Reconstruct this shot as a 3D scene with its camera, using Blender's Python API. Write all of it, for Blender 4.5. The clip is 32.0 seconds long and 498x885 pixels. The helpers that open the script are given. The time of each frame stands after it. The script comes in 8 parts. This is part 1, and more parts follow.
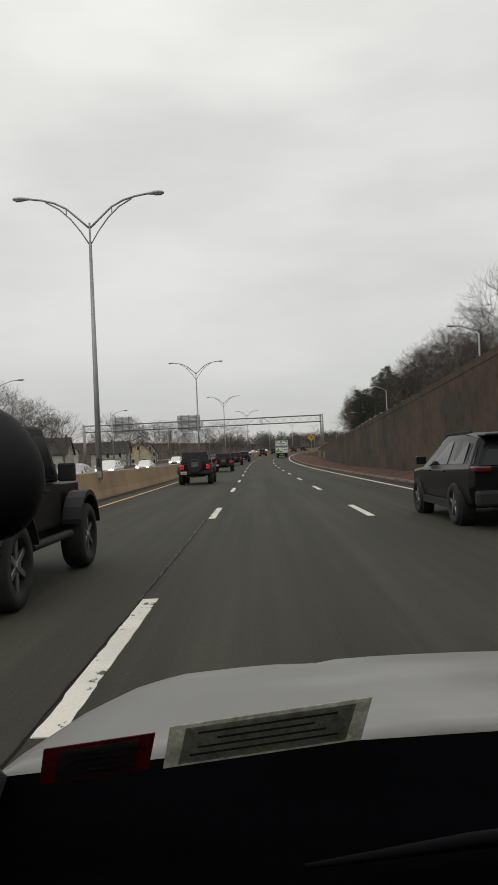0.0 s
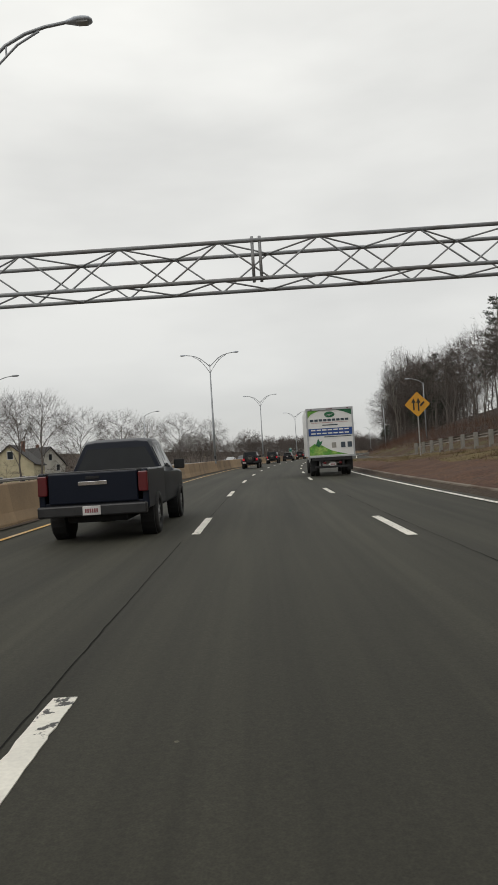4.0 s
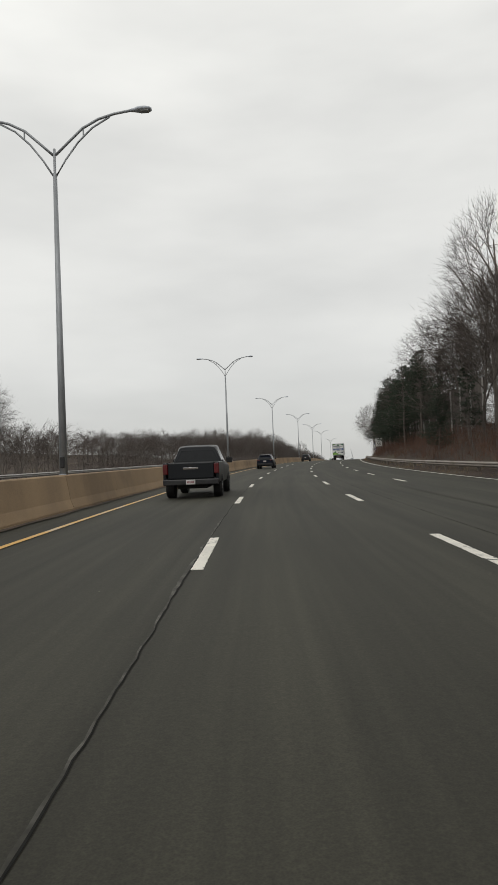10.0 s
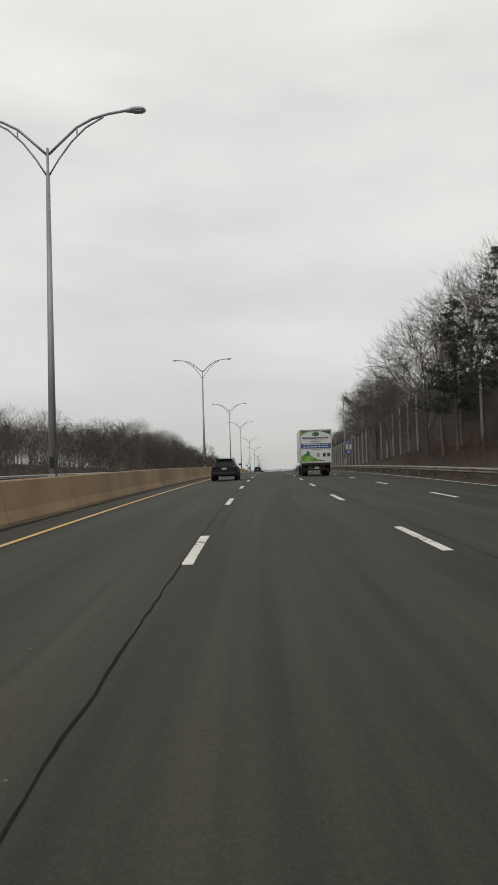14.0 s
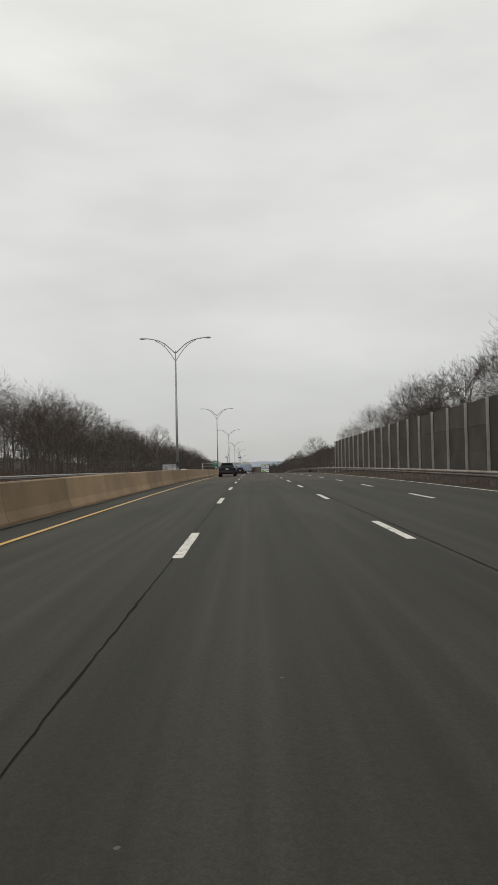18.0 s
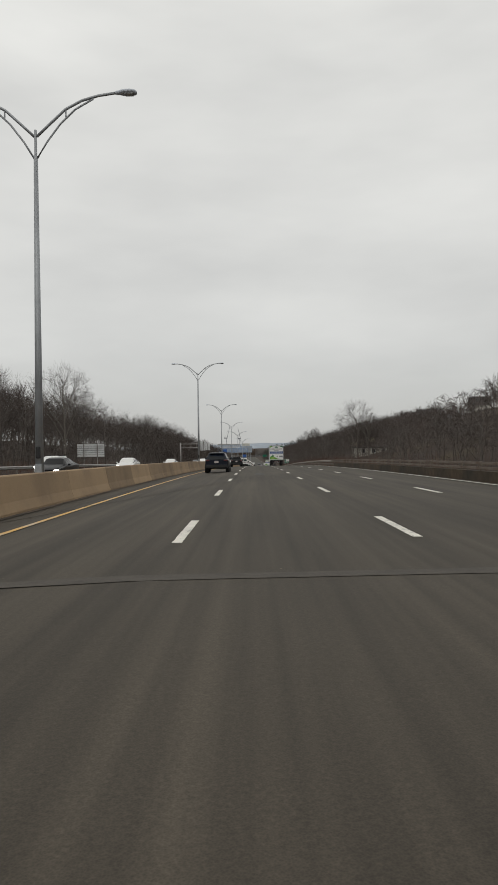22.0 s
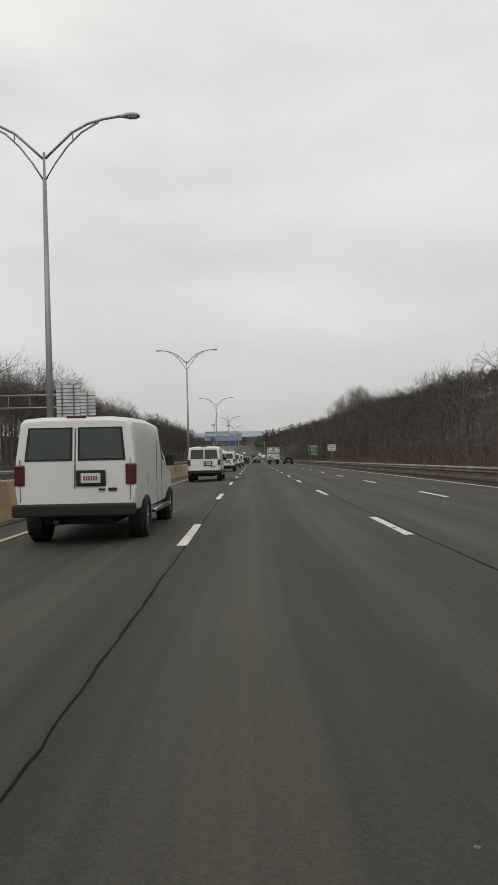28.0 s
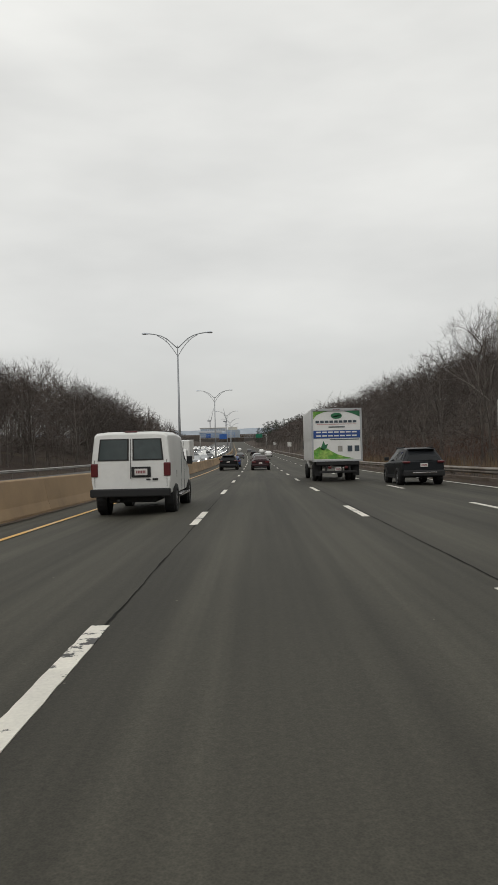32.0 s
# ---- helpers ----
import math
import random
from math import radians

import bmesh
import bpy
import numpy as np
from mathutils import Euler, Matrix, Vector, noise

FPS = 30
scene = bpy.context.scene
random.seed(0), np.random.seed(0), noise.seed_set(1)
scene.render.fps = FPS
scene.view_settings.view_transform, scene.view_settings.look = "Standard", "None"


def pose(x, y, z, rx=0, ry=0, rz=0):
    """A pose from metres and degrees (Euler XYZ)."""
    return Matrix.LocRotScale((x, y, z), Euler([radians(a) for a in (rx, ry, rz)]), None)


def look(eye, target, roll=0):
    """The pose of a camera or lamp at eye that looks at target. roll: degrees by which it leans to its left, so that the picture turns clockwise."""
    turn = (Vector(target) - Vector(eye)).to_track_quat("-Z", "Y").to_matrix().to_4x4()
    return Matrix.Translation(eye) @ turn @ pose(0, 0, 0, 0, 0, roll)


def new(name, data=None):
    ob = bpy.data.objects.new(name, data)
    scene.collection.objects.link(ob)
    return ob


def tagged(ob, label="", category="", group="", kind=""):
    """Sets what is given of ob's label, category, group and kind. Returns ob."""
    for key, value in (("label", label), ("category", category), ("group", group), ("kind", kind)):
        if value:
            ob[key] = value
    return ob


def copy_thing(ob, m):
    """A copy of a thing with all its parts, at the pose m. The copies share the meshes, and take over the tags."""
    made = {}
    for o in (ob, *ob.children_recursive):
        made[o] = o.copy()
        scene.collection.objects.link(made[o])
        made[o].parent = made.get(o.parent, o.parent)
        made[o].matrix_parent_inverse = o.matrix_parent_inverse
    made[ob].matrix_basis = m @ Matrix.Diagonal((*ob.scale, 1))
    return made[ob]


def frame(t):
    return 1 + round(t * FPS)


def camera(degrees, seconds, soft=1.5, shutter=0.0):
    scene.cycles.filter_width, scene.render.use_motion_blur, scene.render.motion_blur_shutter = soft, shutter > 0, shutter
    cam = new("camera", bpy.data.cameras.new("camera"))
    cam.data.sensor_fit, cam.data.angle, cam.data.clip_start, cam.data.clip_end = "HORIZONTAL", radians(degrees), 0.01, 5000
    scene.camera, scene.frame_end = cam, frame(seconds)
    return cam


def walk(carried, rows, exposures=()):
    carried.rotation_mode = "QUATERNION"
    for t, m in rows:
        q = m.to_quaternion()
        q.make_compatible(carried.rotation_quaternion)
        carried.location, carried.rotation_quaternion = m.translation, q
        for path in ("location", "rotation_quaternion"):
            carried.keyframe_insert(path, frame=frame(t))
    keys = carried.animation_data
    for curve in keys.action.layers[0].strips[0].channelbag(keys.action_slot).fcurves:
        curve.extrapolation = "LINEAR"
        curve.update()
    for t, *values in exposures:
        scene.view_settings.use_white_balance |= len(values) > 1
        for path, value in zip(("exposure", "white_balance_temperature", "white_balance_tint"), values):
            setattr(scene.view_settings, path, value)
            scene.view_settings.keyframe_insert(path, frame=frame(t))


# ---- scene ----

# The road's own line: the broken line left of the camera's lane. Curvature to the right (1e-4 per metre)
# and change of grade (1e-5 per metre), every 25 m from 25 m before the start.
KAPPA = [0.08, 0.09, -0.39, -1.73, 1.25, 5.97, 7.91, 11.27, 12.22, 11.71, 10.64, 12.09, 9.14, 12.0, 13.15, 11.45, 10.58, 10.01,
         2.64, 0.06, -0.81, 0.92, 1.0, -0.04, 0.84, -0.95, -0.29, 2.16, 0.53, -1.57, 0.97, 0.71, 0.89, 2.55, 0.76, -1.11, 0.41,
         1.99, 0.25, -0.32, -0.79, -1.4, -1.75, -1.7, -1.45, -1.2, -1.0, -0.84, -0.71, -0.61, -0.53, -0.48, -0.44, -0.43]
GRADE = [3.19, 3.99, 5.91, 11.52, 17.0, 15.69, 12.29, 7.06, -0.35, -5.68, -2.06, -2.78, -1.32, 0.05, 4.47, 4.16, 3.02, -8.45,
         -16.64, -15.52, -11.52, -10.52, -14.59, -15.08, -6.93, -14.62, -16.64, -15.99, -14.63, -14.78, -13.07, -10.27, -8.43,
         -7.19, -2.01, 5.06, -5.01, -7.6, 6.63, 16.27, 18.04, 15.07, 10.99, 7.53, 4.79, 2.93, 1.78, 1.09, 0.67, 0.41, 0.25,
         0.16, 0.11, 0.09]
LINE_FROM, LINE_TO = -400, 1900
_s = np.arange(LINE_FROM, LINE_TO + 1.0)
_knots = -25.0 + 25.0 * np.arange(len(KAPPA))


def _sum(values):
    c = np.concatenate([[0], np.cumsum((values[1:] + values[:-1]) / 2)])
    return c - c[-LINE_FROM]


_turn = _sum(np.interp(_s, _knots, np.array(KAPPA) * 1e-4, left=0, right=0))
_slope = _sum(np.interp(_s, _knots, np.array(GRADE) * 1e-5, left=0, right=0)
              + 2.6e-5 * (_s > 1180) * (_s < 1700))
_x, _y, _z = _sum(np.sin(_turn)), _sum(np.cos(_turn)), _sum(_slope)


def heading(s):
    """Degrees to the right of north at s metres along the road."""
    return math.degrees(float(np.interp(s, _s, _turn)))


def slope(s):
    return math.degrees(float(np.interp(s, _s, _slope)))


def fall(s, lat):
    """How far the inner lane's cross slope has brought the surface below the road's line."""
    return min(max(-lat, 0.0), 4.9) * float(np.interp(s, (330, 420, 540, 680, 800), (0, 0.01, 0.025, 0.035, 0.024)))


def at(s, lat=0.0, z=0.0):
    """The place s metres along the road, lat metres to the right of its line, z metres above it."""
    a = float(np.interp(s, _s, _turn))
    z -= fall(s, lat)
    return Vector((float(np.interp(s, _s, _x)) + lat * math.cos(a), float(np.interp(s, _s, _y)) - lat * math.sin(a),
                   float(np.interp(s, _s, _z)) + z))


def stand(s, lat=0.0, z=0.0, turn=0.0, tilt=False):
    """A pose on the road: y ahead, x to the right."""
    p = at(s, lat, z)
    return pose(p.x, p.y, p.z, slope(s) if tilt else 0, 0, -heading(s) + turn)


# ---- camera: seconds, metres along the road, to the right of its line, degrees of yaw (right), pitch and lean ----
DRIVE = [(0, 5.11, 1.11, -0.72, 1.33, -2.59), (1, 34.70, 0.93, -0.69, 1.25, -3.33), (2, 62.10, 0.87, -0.18, 1.14, -3.50),
         (3, 90.83, 1.07, -0.33, 1.33, -3.59), (4, 118.21, 1.18, -0.34, 1.30, -3.50), (5, 145.20, 1.22, -0.31, 1.22, -3.50),
         (6, 172.20, 1.24, -0.15, 1.18, -3.32), (7, 199.06, 1.28, 0.16, 1.16, -3.25), (8, 226.55, 1.40, -0.27, 1.18, -3.47),
         (9, 253.86, 1.17, -1.25, 1.27, -2.54), (10, 280.09, 0.78, -0.42, 1.27, -2.26), (11, 306.99, 0.76, -0.05, 1.12, -2.42),
         (12, 334.33, 0.78, -0.20, 1.47, -2.12), (13, 361.56, 0.73, 0.17, 1.19, -1.63), (14, 388.22, 0.85, 0.15, 1.38, -1.65),
         (15, 415.09, 0.89, 0.10, 1.45, -1.51), (16, 442.19, 0.86, 0.06, 1.43, -1.24), (17, 469.55, 0.90, -0.02, 1.43, -1.24),
         (18, 497.27, 1.03, -0.01, 1.47, -1.20), (19, 523.35, 1.09, -0.13, 1.27, -0.80), (20, 551.35, 1.09, -0.04, 1.30, -0.98),
         (21, 579.03, 1.16, -0.61, 1.24, -1.67), (22, 606.73, 1.14, -0.28, 0.75, -0.77), (23, 635.10, 1.20, -0.14, 1.24, -1.27),
         (24, 662.94, 1.16, -0.34, 1.46, -0.49), (25, 691.36, 1.02, -0.31, 1.13, -0.76), (26, 719.91, 0.96, -0.16, 1.03, -0.98),
         (27, 748.56, 0.97, 0.11, 1.11, -1.05), (28, 777.37, 1.05, 0.11, 1.17, -1.22), (29, 806.61, 1.18, -0.20, 1.21, -1.25),
         (30, 836.48, 1.15, -0.28, 1.19, -0.85), (31, 867.05, 1.15, -0.07, 1.15, -0.49), (32, 896.04, 1.27, -0.32, 1.23, -1.36)]
EYE = 1.332
cam = camera(38.98, 32.0, soft=1.6)
path = []
for t, s, lat, yaw, pitch, lean in DRIVE:
    p = at(s, lat, EYE)
    path.append((t, pose(p.x, p.y, p.z, 90 + slope(s) + pitch, -lean, -heading(s) - yaw)))
walk(cam, path, exposures=[(0, -0.04), (0.4, 0.06), (9, 0.05), (13, 0.0), (18, -0.04), (22, -0.1), (25, -0.08), (28, 0.0), (32, 0.02)])

# ---- overcast daylight ----
world = bpy.data.worlds.new("overcast")
scene.world = world
world.use_nodes = True
wn, wl = world.node_tree.nodes, world.node_tree.links
wn.clear()
w_out = wn.new("ShaderNodeOutputWorld")
w_bg = wn.new("ShaderNodeBackground")
w_sky = wn.new("ShaderNodeTexSky")
w_sky.sky_type, w_sky.sun_disc = "NISHITA", False
w_sky.sun_elevation, w_sky.sun_rotation = radians(38), radians(200)
w_dim = wn.new("ShaderNodeVectorMath")
w_dim.operation = "SCALE"
w_dim.inputs[3].default_value = 0.1
wl.new(w_sky.outputs[0], w_dim.inputs[0])
w_co = wn.new("ShaderNodeTexCoord")
w_map = wn.new("ShaderNodeMapping")
w_map.inputs["Scale"].default_value = (1.0, 1.0, 3.2)
wl.new(w_co.outputs["Generated"], w_map.inputs[0])
w_n = wn.new("ShaderNodeTexNoise")
w_n.inputs["Scale"].default_value, w_n.inputs["Detail"].default_value = 1.7, 5.0
w_n.inputs["Roughness"].default_value = 0.48
wl.new(w_map.outputs[0], w_n.inputs["Vector"])
w_ramp = wn.new("ShaderNodeValToRGB")
w_ramp.color_ramp.elements[0].position, w_ramp.color_ramp.elements[0].color = 0.3, (0.565, 0.565, 0.557, 1)
w_ramp.color_ramp.elements[1].position, w_ramp.color_ramp.elements[1].color = 0.7, (0.815, 0.812, 0.79, 1)
wl.new(w_n.outputs[0], w_ramp.inputs[0])
w_sep = wn.new("ShaderNodeSeparateXYZ")
wl.new(w_co.outputs["Generated"], w_sep.inputs[0])
w_up = wn.new("ShaderNodeValToRGB")
w_up.color_ramp.elements[0].position, w_up.color_ramp.elements[0].color = 0.0, (0.745, 0.75, 0.75, 1)
w_up.color_ramp.elements[1].position, w_up.color_ramp.elements[1].color = 0.5, (1.13, 1.13, 1.11, 1)
w_mid = w_up.color_ramp.elements.new(0.2)
w_mid.color = (0.895, 0.895, 0.885, 1)
wl.new(w_sep.outputs["Z"], w_up.inputs[0])
w_mul = wn.new("ShaderNodeMix")
w_mul.data_type, w_mul.blend_type = "RGBA", "MULTIPLY"
w_mul.inputs[0].default_value = 1.0
wl.new(w_ramp.outputs[0], w_mul.inputs[6])
wl.new(w_up.outputs[0], w_mul.inputs[7])
w_mix = wn.new("ShaderNodeMix")
w_mix.data_type = "RGBA"
w_mix.inputs[0].default_value = 0.95
wl.new(w_dim.outputs[0], w_mix.inputs[6])
wl.new(w_mul.outputs[2], w_mix.inputs[7])
wl.new(w_mix.outputs[2], w_bg.inputs[0])
w_bg.inputs[1].default_value = 1.08
wl.new(w_bg.outputs[0], w_out.inputs[0])
sun_data = bpy.data.lights.new("sun", "SUN")
sun_data.energy, sun_data.angle, sun_data.color = 0.5, radians(40), (1.0, 0.97, 0.92)
sun = new("sun", sun_data)
sun.matrix_world = look((0, 0, 500), (150, 260, 200))


# ---- materials ----
def material(name, color, rough=0.6, metal=0.0, vary=0.15, scale=3.0, fine=60.0, bump=0.0, coat=0.0, tint=None, amount=0.5,
             low=0.45, high=0.65, random_by=""):
    """A surface with stains (scale per metre) towards tint, fine grain and relief."""
    m = bpy.data.materials.new(name)
    m.use_nodes = True
    n, l = m.node_tree.nodes, m.node_tree.links
    b = n["Principled BSDF"]
    co = n.new("ShaderNodeTexCoord")
    big = n.new("ShaderNodeTexNoise")
    big.inputs["Scale"].default_value, big.inputs["Detail"].default_value = scale, 6
    small = n.new("ShaderNodeTexNoise")
    small.inputs["Scale"].default_value, small.inputs["Detail"].default_value = fine, 3
    for t in (big, small):
        l.new(co.outputs["Object"], t.inputs["Vector"])
    ramp = n.new("ShaderNodeValToRGB")
    tint = tint or tuple(c * 0.6 for c in color)
    ramp.color_ramp.elements[0].position, ramp.color_ramp.elements[1].position = low, high
    ramp.color_ramp.elements[0].color = (*color, 1)
    ramp.color_ramp.elements[1].color = (*[c * (1 - amount) + d * amount for c, d in zip(color, tint)], 1)
    l.new(big.outputs[0], ramp.inputs[0])
    grain = n.new("ShaderNodeMapRange")
    grain.inputs[1].default_value, grain.inputs[2].default_value = 0.25, 0.75
    grain.inputs[3].default_value, grain.inputs[4].default_value = 1 - vary, 1 + vary
    l.new(small.outputs[0], grain.inputs[0])
    scaled = n.new("ShaderNodeVectorMath")
    scaled.operation = "SCALE"
    l.new(ramp.outputs[0], scaled.inputs[0])
    l.new(grain.outputs[0], scaled.inputs[3])
    last = scaled
    if random_by:
        if random_by == "object":
            r = n.new("ShaderNodeObjectInfo").outputs["Random"]
        else:
            r = n.new("ShaderNodeNewGeometry").outputs["Random Per Island"]
        mr = n.new("ShaderNodeMapRange")
        mr.inputs[3].default_value, mr.inputs[4].default_value = 0.78, 1.22
        l.new(r, mr.inputs[0])
        last = n.new("ShaderNodeVectorMath")
        last.operation = "SCALE"
        l.new(scaled.outputs[0], last.inputs[0])
        l.new(mr.outputs[0], last.inputs[3])
    l.new(last.outputs[0], b.inputs["Base Color"])
    b.inputs["Roughness"].default_value, b.inputs["Metallic"].default_value = rough, metal
    b.inputs["Coat Weight"].default_value = coat
    if bump:
        bp = n.new("ShaderNodeBump")
        bp.inputs["Strength"].default_value, bp.inputs["Distance"].default_value = bump, 0.02
        l.new(small.outputs[0], bp.inputs["Height"])
        l.new(bp.outputs[0], b.inputs["Normal"])
    return m


def glow(name, color, strength):
    m = bpy.data.materials.new(name)
    m.use_nodes = True
    b = m.node_tree.nodes["Principled BSDF"]
    b.inputs["Base Color"].default_value = (*color, 1)
    b.inputs["Emission Color"].default_value = (*color, 1)
    b.inputs["Emission Strength"].default_value = strength
    b.inputs["Roughness"].default_value = 0.2
    return m


def asphalt_material(name, base, tracks):
    """Worn asphalt: aggregate grain, patches, polished wheel tracks that follow each lane, and fine cracks. UV is metres across and along."""
    m = bpy.data.materials.new(name)
    m.use_nodes = True
    n, l = m.node_tree.nodes, m.node_tree.links
    b = n["Principled BSDF"]
    uv = n.new("ShaderNodeUVMap")
    co = n.new("ShaderNodeTexCoord")
    stretch = n.new("ShaderNodeMapping")
    stretch.inputs["Scale"].default_value = (0.9, 0.05, 1)
    l.new(uv.outputs[0], stretch.inputs[0])
    streak = n.new("ShaderNodeTexNoise")
    streak.inputs["Scale"].default_value, streak.inputs["Detail"].default_value = 1.6, 5
    l.new(stretch.outputs[0], streak.inputs["Vector"])
    patch = n.new("ShaderNodeTexNoise")
    patch.inputs["Scale"].default_value, patch.inputs["Detail"].default_value = 0.12, 4
    l.new(co.outputs["Object"], patch.inputs["Vector"])
    grain = n.new("ShaderNodeTexNoise")
    grain.inputs["Scale"].default_value, grain.inputs["Detail"].default_value = 34, 4
    grain.inputs["Roughness"].default_value = 0.7
    l.new(co.outputs["Object"], grain.inputs["Vector"])
    stones = n.new("ShaderNodeTexVoronoi")
    stones.inputs["Scale"].default_value = 90
    l.new(co.outputs["Object"], stones.inputs["Vector"])
    sep = n.new("ShaderNodeSeparateXYZ")
    l.new(uv.outputs[0], sep.inputs[0])

    def math_node(op, a, b_=None, c=None):
        q = n.new("ShaderNodeMath")
        q.operation = op
        for i, v in enumerate((a, b_, c)):
            if v is None:
                continue
            if isinstance(v, (int, float)):
                q.inputs[i].default_value = v
            else:
                l.new(v, q.inputs[i])
        return q.outputs[0]

    # one wave a lane's half: dark oil in the middle of the lane, paler where the wheels run
    wave = math_node("COSINE", math_node("MULTIPLY", math_node("ADD", sep.outputs[0], -1.81), 4 * math.pi / 3.62))
    tone = math_node("MULTIPLY_ADD", wave, -tracks, 1.0)
    tone = math_node("MULTIPLY", tone, math_node("MULTIPLY_ADD", streak.outputs[0], 1.15, 0.42))
    # rubber and oil drawn out into narrow streaks
    thin = n.new("ShaderNodeMapping")
    thin.inputs["Scale"].default_value = (2.6, 0.035, 1)
    l.new(uv.outputs[0], thin.inputs[0])
    drag = n.new("ShaderNodeTexNoise")
    drag.inputs["Scale"].default_value, drag.inputs["Detail"].default_value = 2.0, 3
    l.new(thin.outputs[0], drag.inputs["Vector"])
    tone = math_node("MULTIPLY", tone, math_node("MULTIPLY_ADD", drag.outputs[0], 0.9, 0.55))
    # scattered pale grit
    grit = n.new("ShaderNodeTexVoronoi")
    grit.inputs["Scale"].default_value = 1.7
    l.new(co.outputs["Object"], grit.inputs["Vector"])
    bright = math_node("MULTIPLY", math_node("LESS_THAN", grit.outputs["Distance"], 0.022), 2.2)
    tone = math_node("ADD", tone, bright)
    tone = math_node("MULTIPLY", tone, math_node("MULTIPLY_ADD", patch.outputs[0], 0.5, 0.75))
    tone = math_node("MULTIPLY", tone, math_node("MULTIPLY_ADD", grain.outputs[0], 1.0, 0.5))
    tone = math_node("MULTIPLY", tone, math_node("MULTIPLY_ADD", stones.outputs["Distance"], 0.5, 0.8))
    sc = n.new("ShaderNodeVectorMath")
    sc.operation = "SCALE"
    sc.inputs[0].default_value = base
    l.new(tone, sc.inputs[3])
    l.new(sc.outputs[0], b.inputs["Base Color"])
    b.inputs["Roughness"].default_value = 0.82
    b.inputs["Specular IOR Level"].default_value = 0.35
    bp = n.new("ShaderNodeBump")
    bp.inputs["Strength"].default_value, bp.inputs["Distance"].default_value = 0.22, 0.006
    l.new(grain.outputs[0], bp.inputs["Height"])
    l.new(bp.outputs[0], b.inputs["Normal"])
    return m


def paint_material(name, color, wear=0.56, hidden=(0.05, 0.049, 0.046)):
    """Road paint, chipped down to the asphalt in places and greyed by tyres."""
    m = material(name, color, 0.6, vary=0.08, scale=0.9, fine=40, tint=(0.42, 0.41, 0.38), amount=0.55)
    n, l = m.node_tree.nodes, m.node_tree.links
    b = n["Principled BSDF"]
    src = b.inputs["Base Color"].links[0].from_socket
    co = n.new("ShaderNodeTexCoord")
    info = n.new("ShaderNodeObjectInfo")
    add = n.new("ShaderNodeVectorMath")
    add.operation = "ADD"
    l.new(co.outputs["Object"], add.inputs[0])
    l.new(info.outputs["Location"], add.inputs[1])
    chip = n.new("ShaderNodeTexNoise")
    chip.inputs["Scale"].default_value, chip.inputs["Detail"].default_value = 7, 8
    chip.inputs["Roughness"].default_value = 0.65
    l.new(add.outputs[0], chip.inputs["Vector"])
    area = n.new("ShaderNodeTexNoise")
    area.inputs["Scale"].default_value = 0.8
    l.new(add.outputs[0], area.inputs["Vector"])
    mix = n.new("ShaderNodeMath")
    mix.operation = "MULTIPLY_ADD"
    mix.inputs[1].default_value = 0.45
    l.new(area.outputs[0], mix.inputs[0])
    l.new(chip.outputs[0], mix.inputs[2])
    r = n.new("ShaderNodeValToRGB")
    r.color_ramp.elements[0].position, r.color_ramp.elements[1].position = wear + 0.28, wear + 0.31
    l.new(mix.outputs[0], r.inputs[0])
    mx = n.new("ShaderNodeMix")
    mx.data_type = "RGBA"
    l.new(r.outputs[0], mx.inputs[0])
    l.new(src, mx.inputs[6])
    mx.inputs[7].default_value = (*hidden, 1)
    l.new(mx.outputs[2], b.inputs["Base Color"])
    return m


ASPHALT = asphalt_material("asphalt", (0.0335, 0.0320, 0.0230), 0.11)
ASPHALT_BRIDGE = asphalt_material("asphalt_bridge", (0.0530, 0.0440, 0.0330), 0.10)
ASPHALT_FAR = asphalt_material("asphalt_beyond_bridge", (0.0480, 0.0450, 0.0350), 0.13)
ASPHALT_OLD = asphalt_material("asphalt_old", (0.085, 0.083, 0.079), 0.05)
WHITE_PAINT = paint_material("white_paint", (0.74, 0.71, 0.63))
FADED_PAINT = paint_material("faded_paint", (0.36, 0.35, 0.32), 0.46)
YELLOW_PAINT = paint_material("yellow_paint", (0.62, 0.36, 0.09), 0.62)
TAR = material("tar", (0.013, 0.0125, 0.0115), 0.95, vary=0.3, fine=20)
TAR.node_tree.nodes["Principled BSDF"].inputs["Specular IOR Level"].default_value = 0.15
CONCRETE = material("concrete", (0.312, 0.217, 0.126), 0.85, vary=0.14, scale=0.5, fine=30, bump=0.25, tint=(0.225, 0.158, 0.096), amount=0.8,
                    random_by="object")
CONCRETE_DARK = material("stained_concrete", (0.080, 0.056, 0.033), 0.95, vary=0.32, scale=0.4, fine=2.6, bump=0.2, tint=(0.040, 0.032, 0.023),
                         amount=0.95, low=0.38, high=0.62)


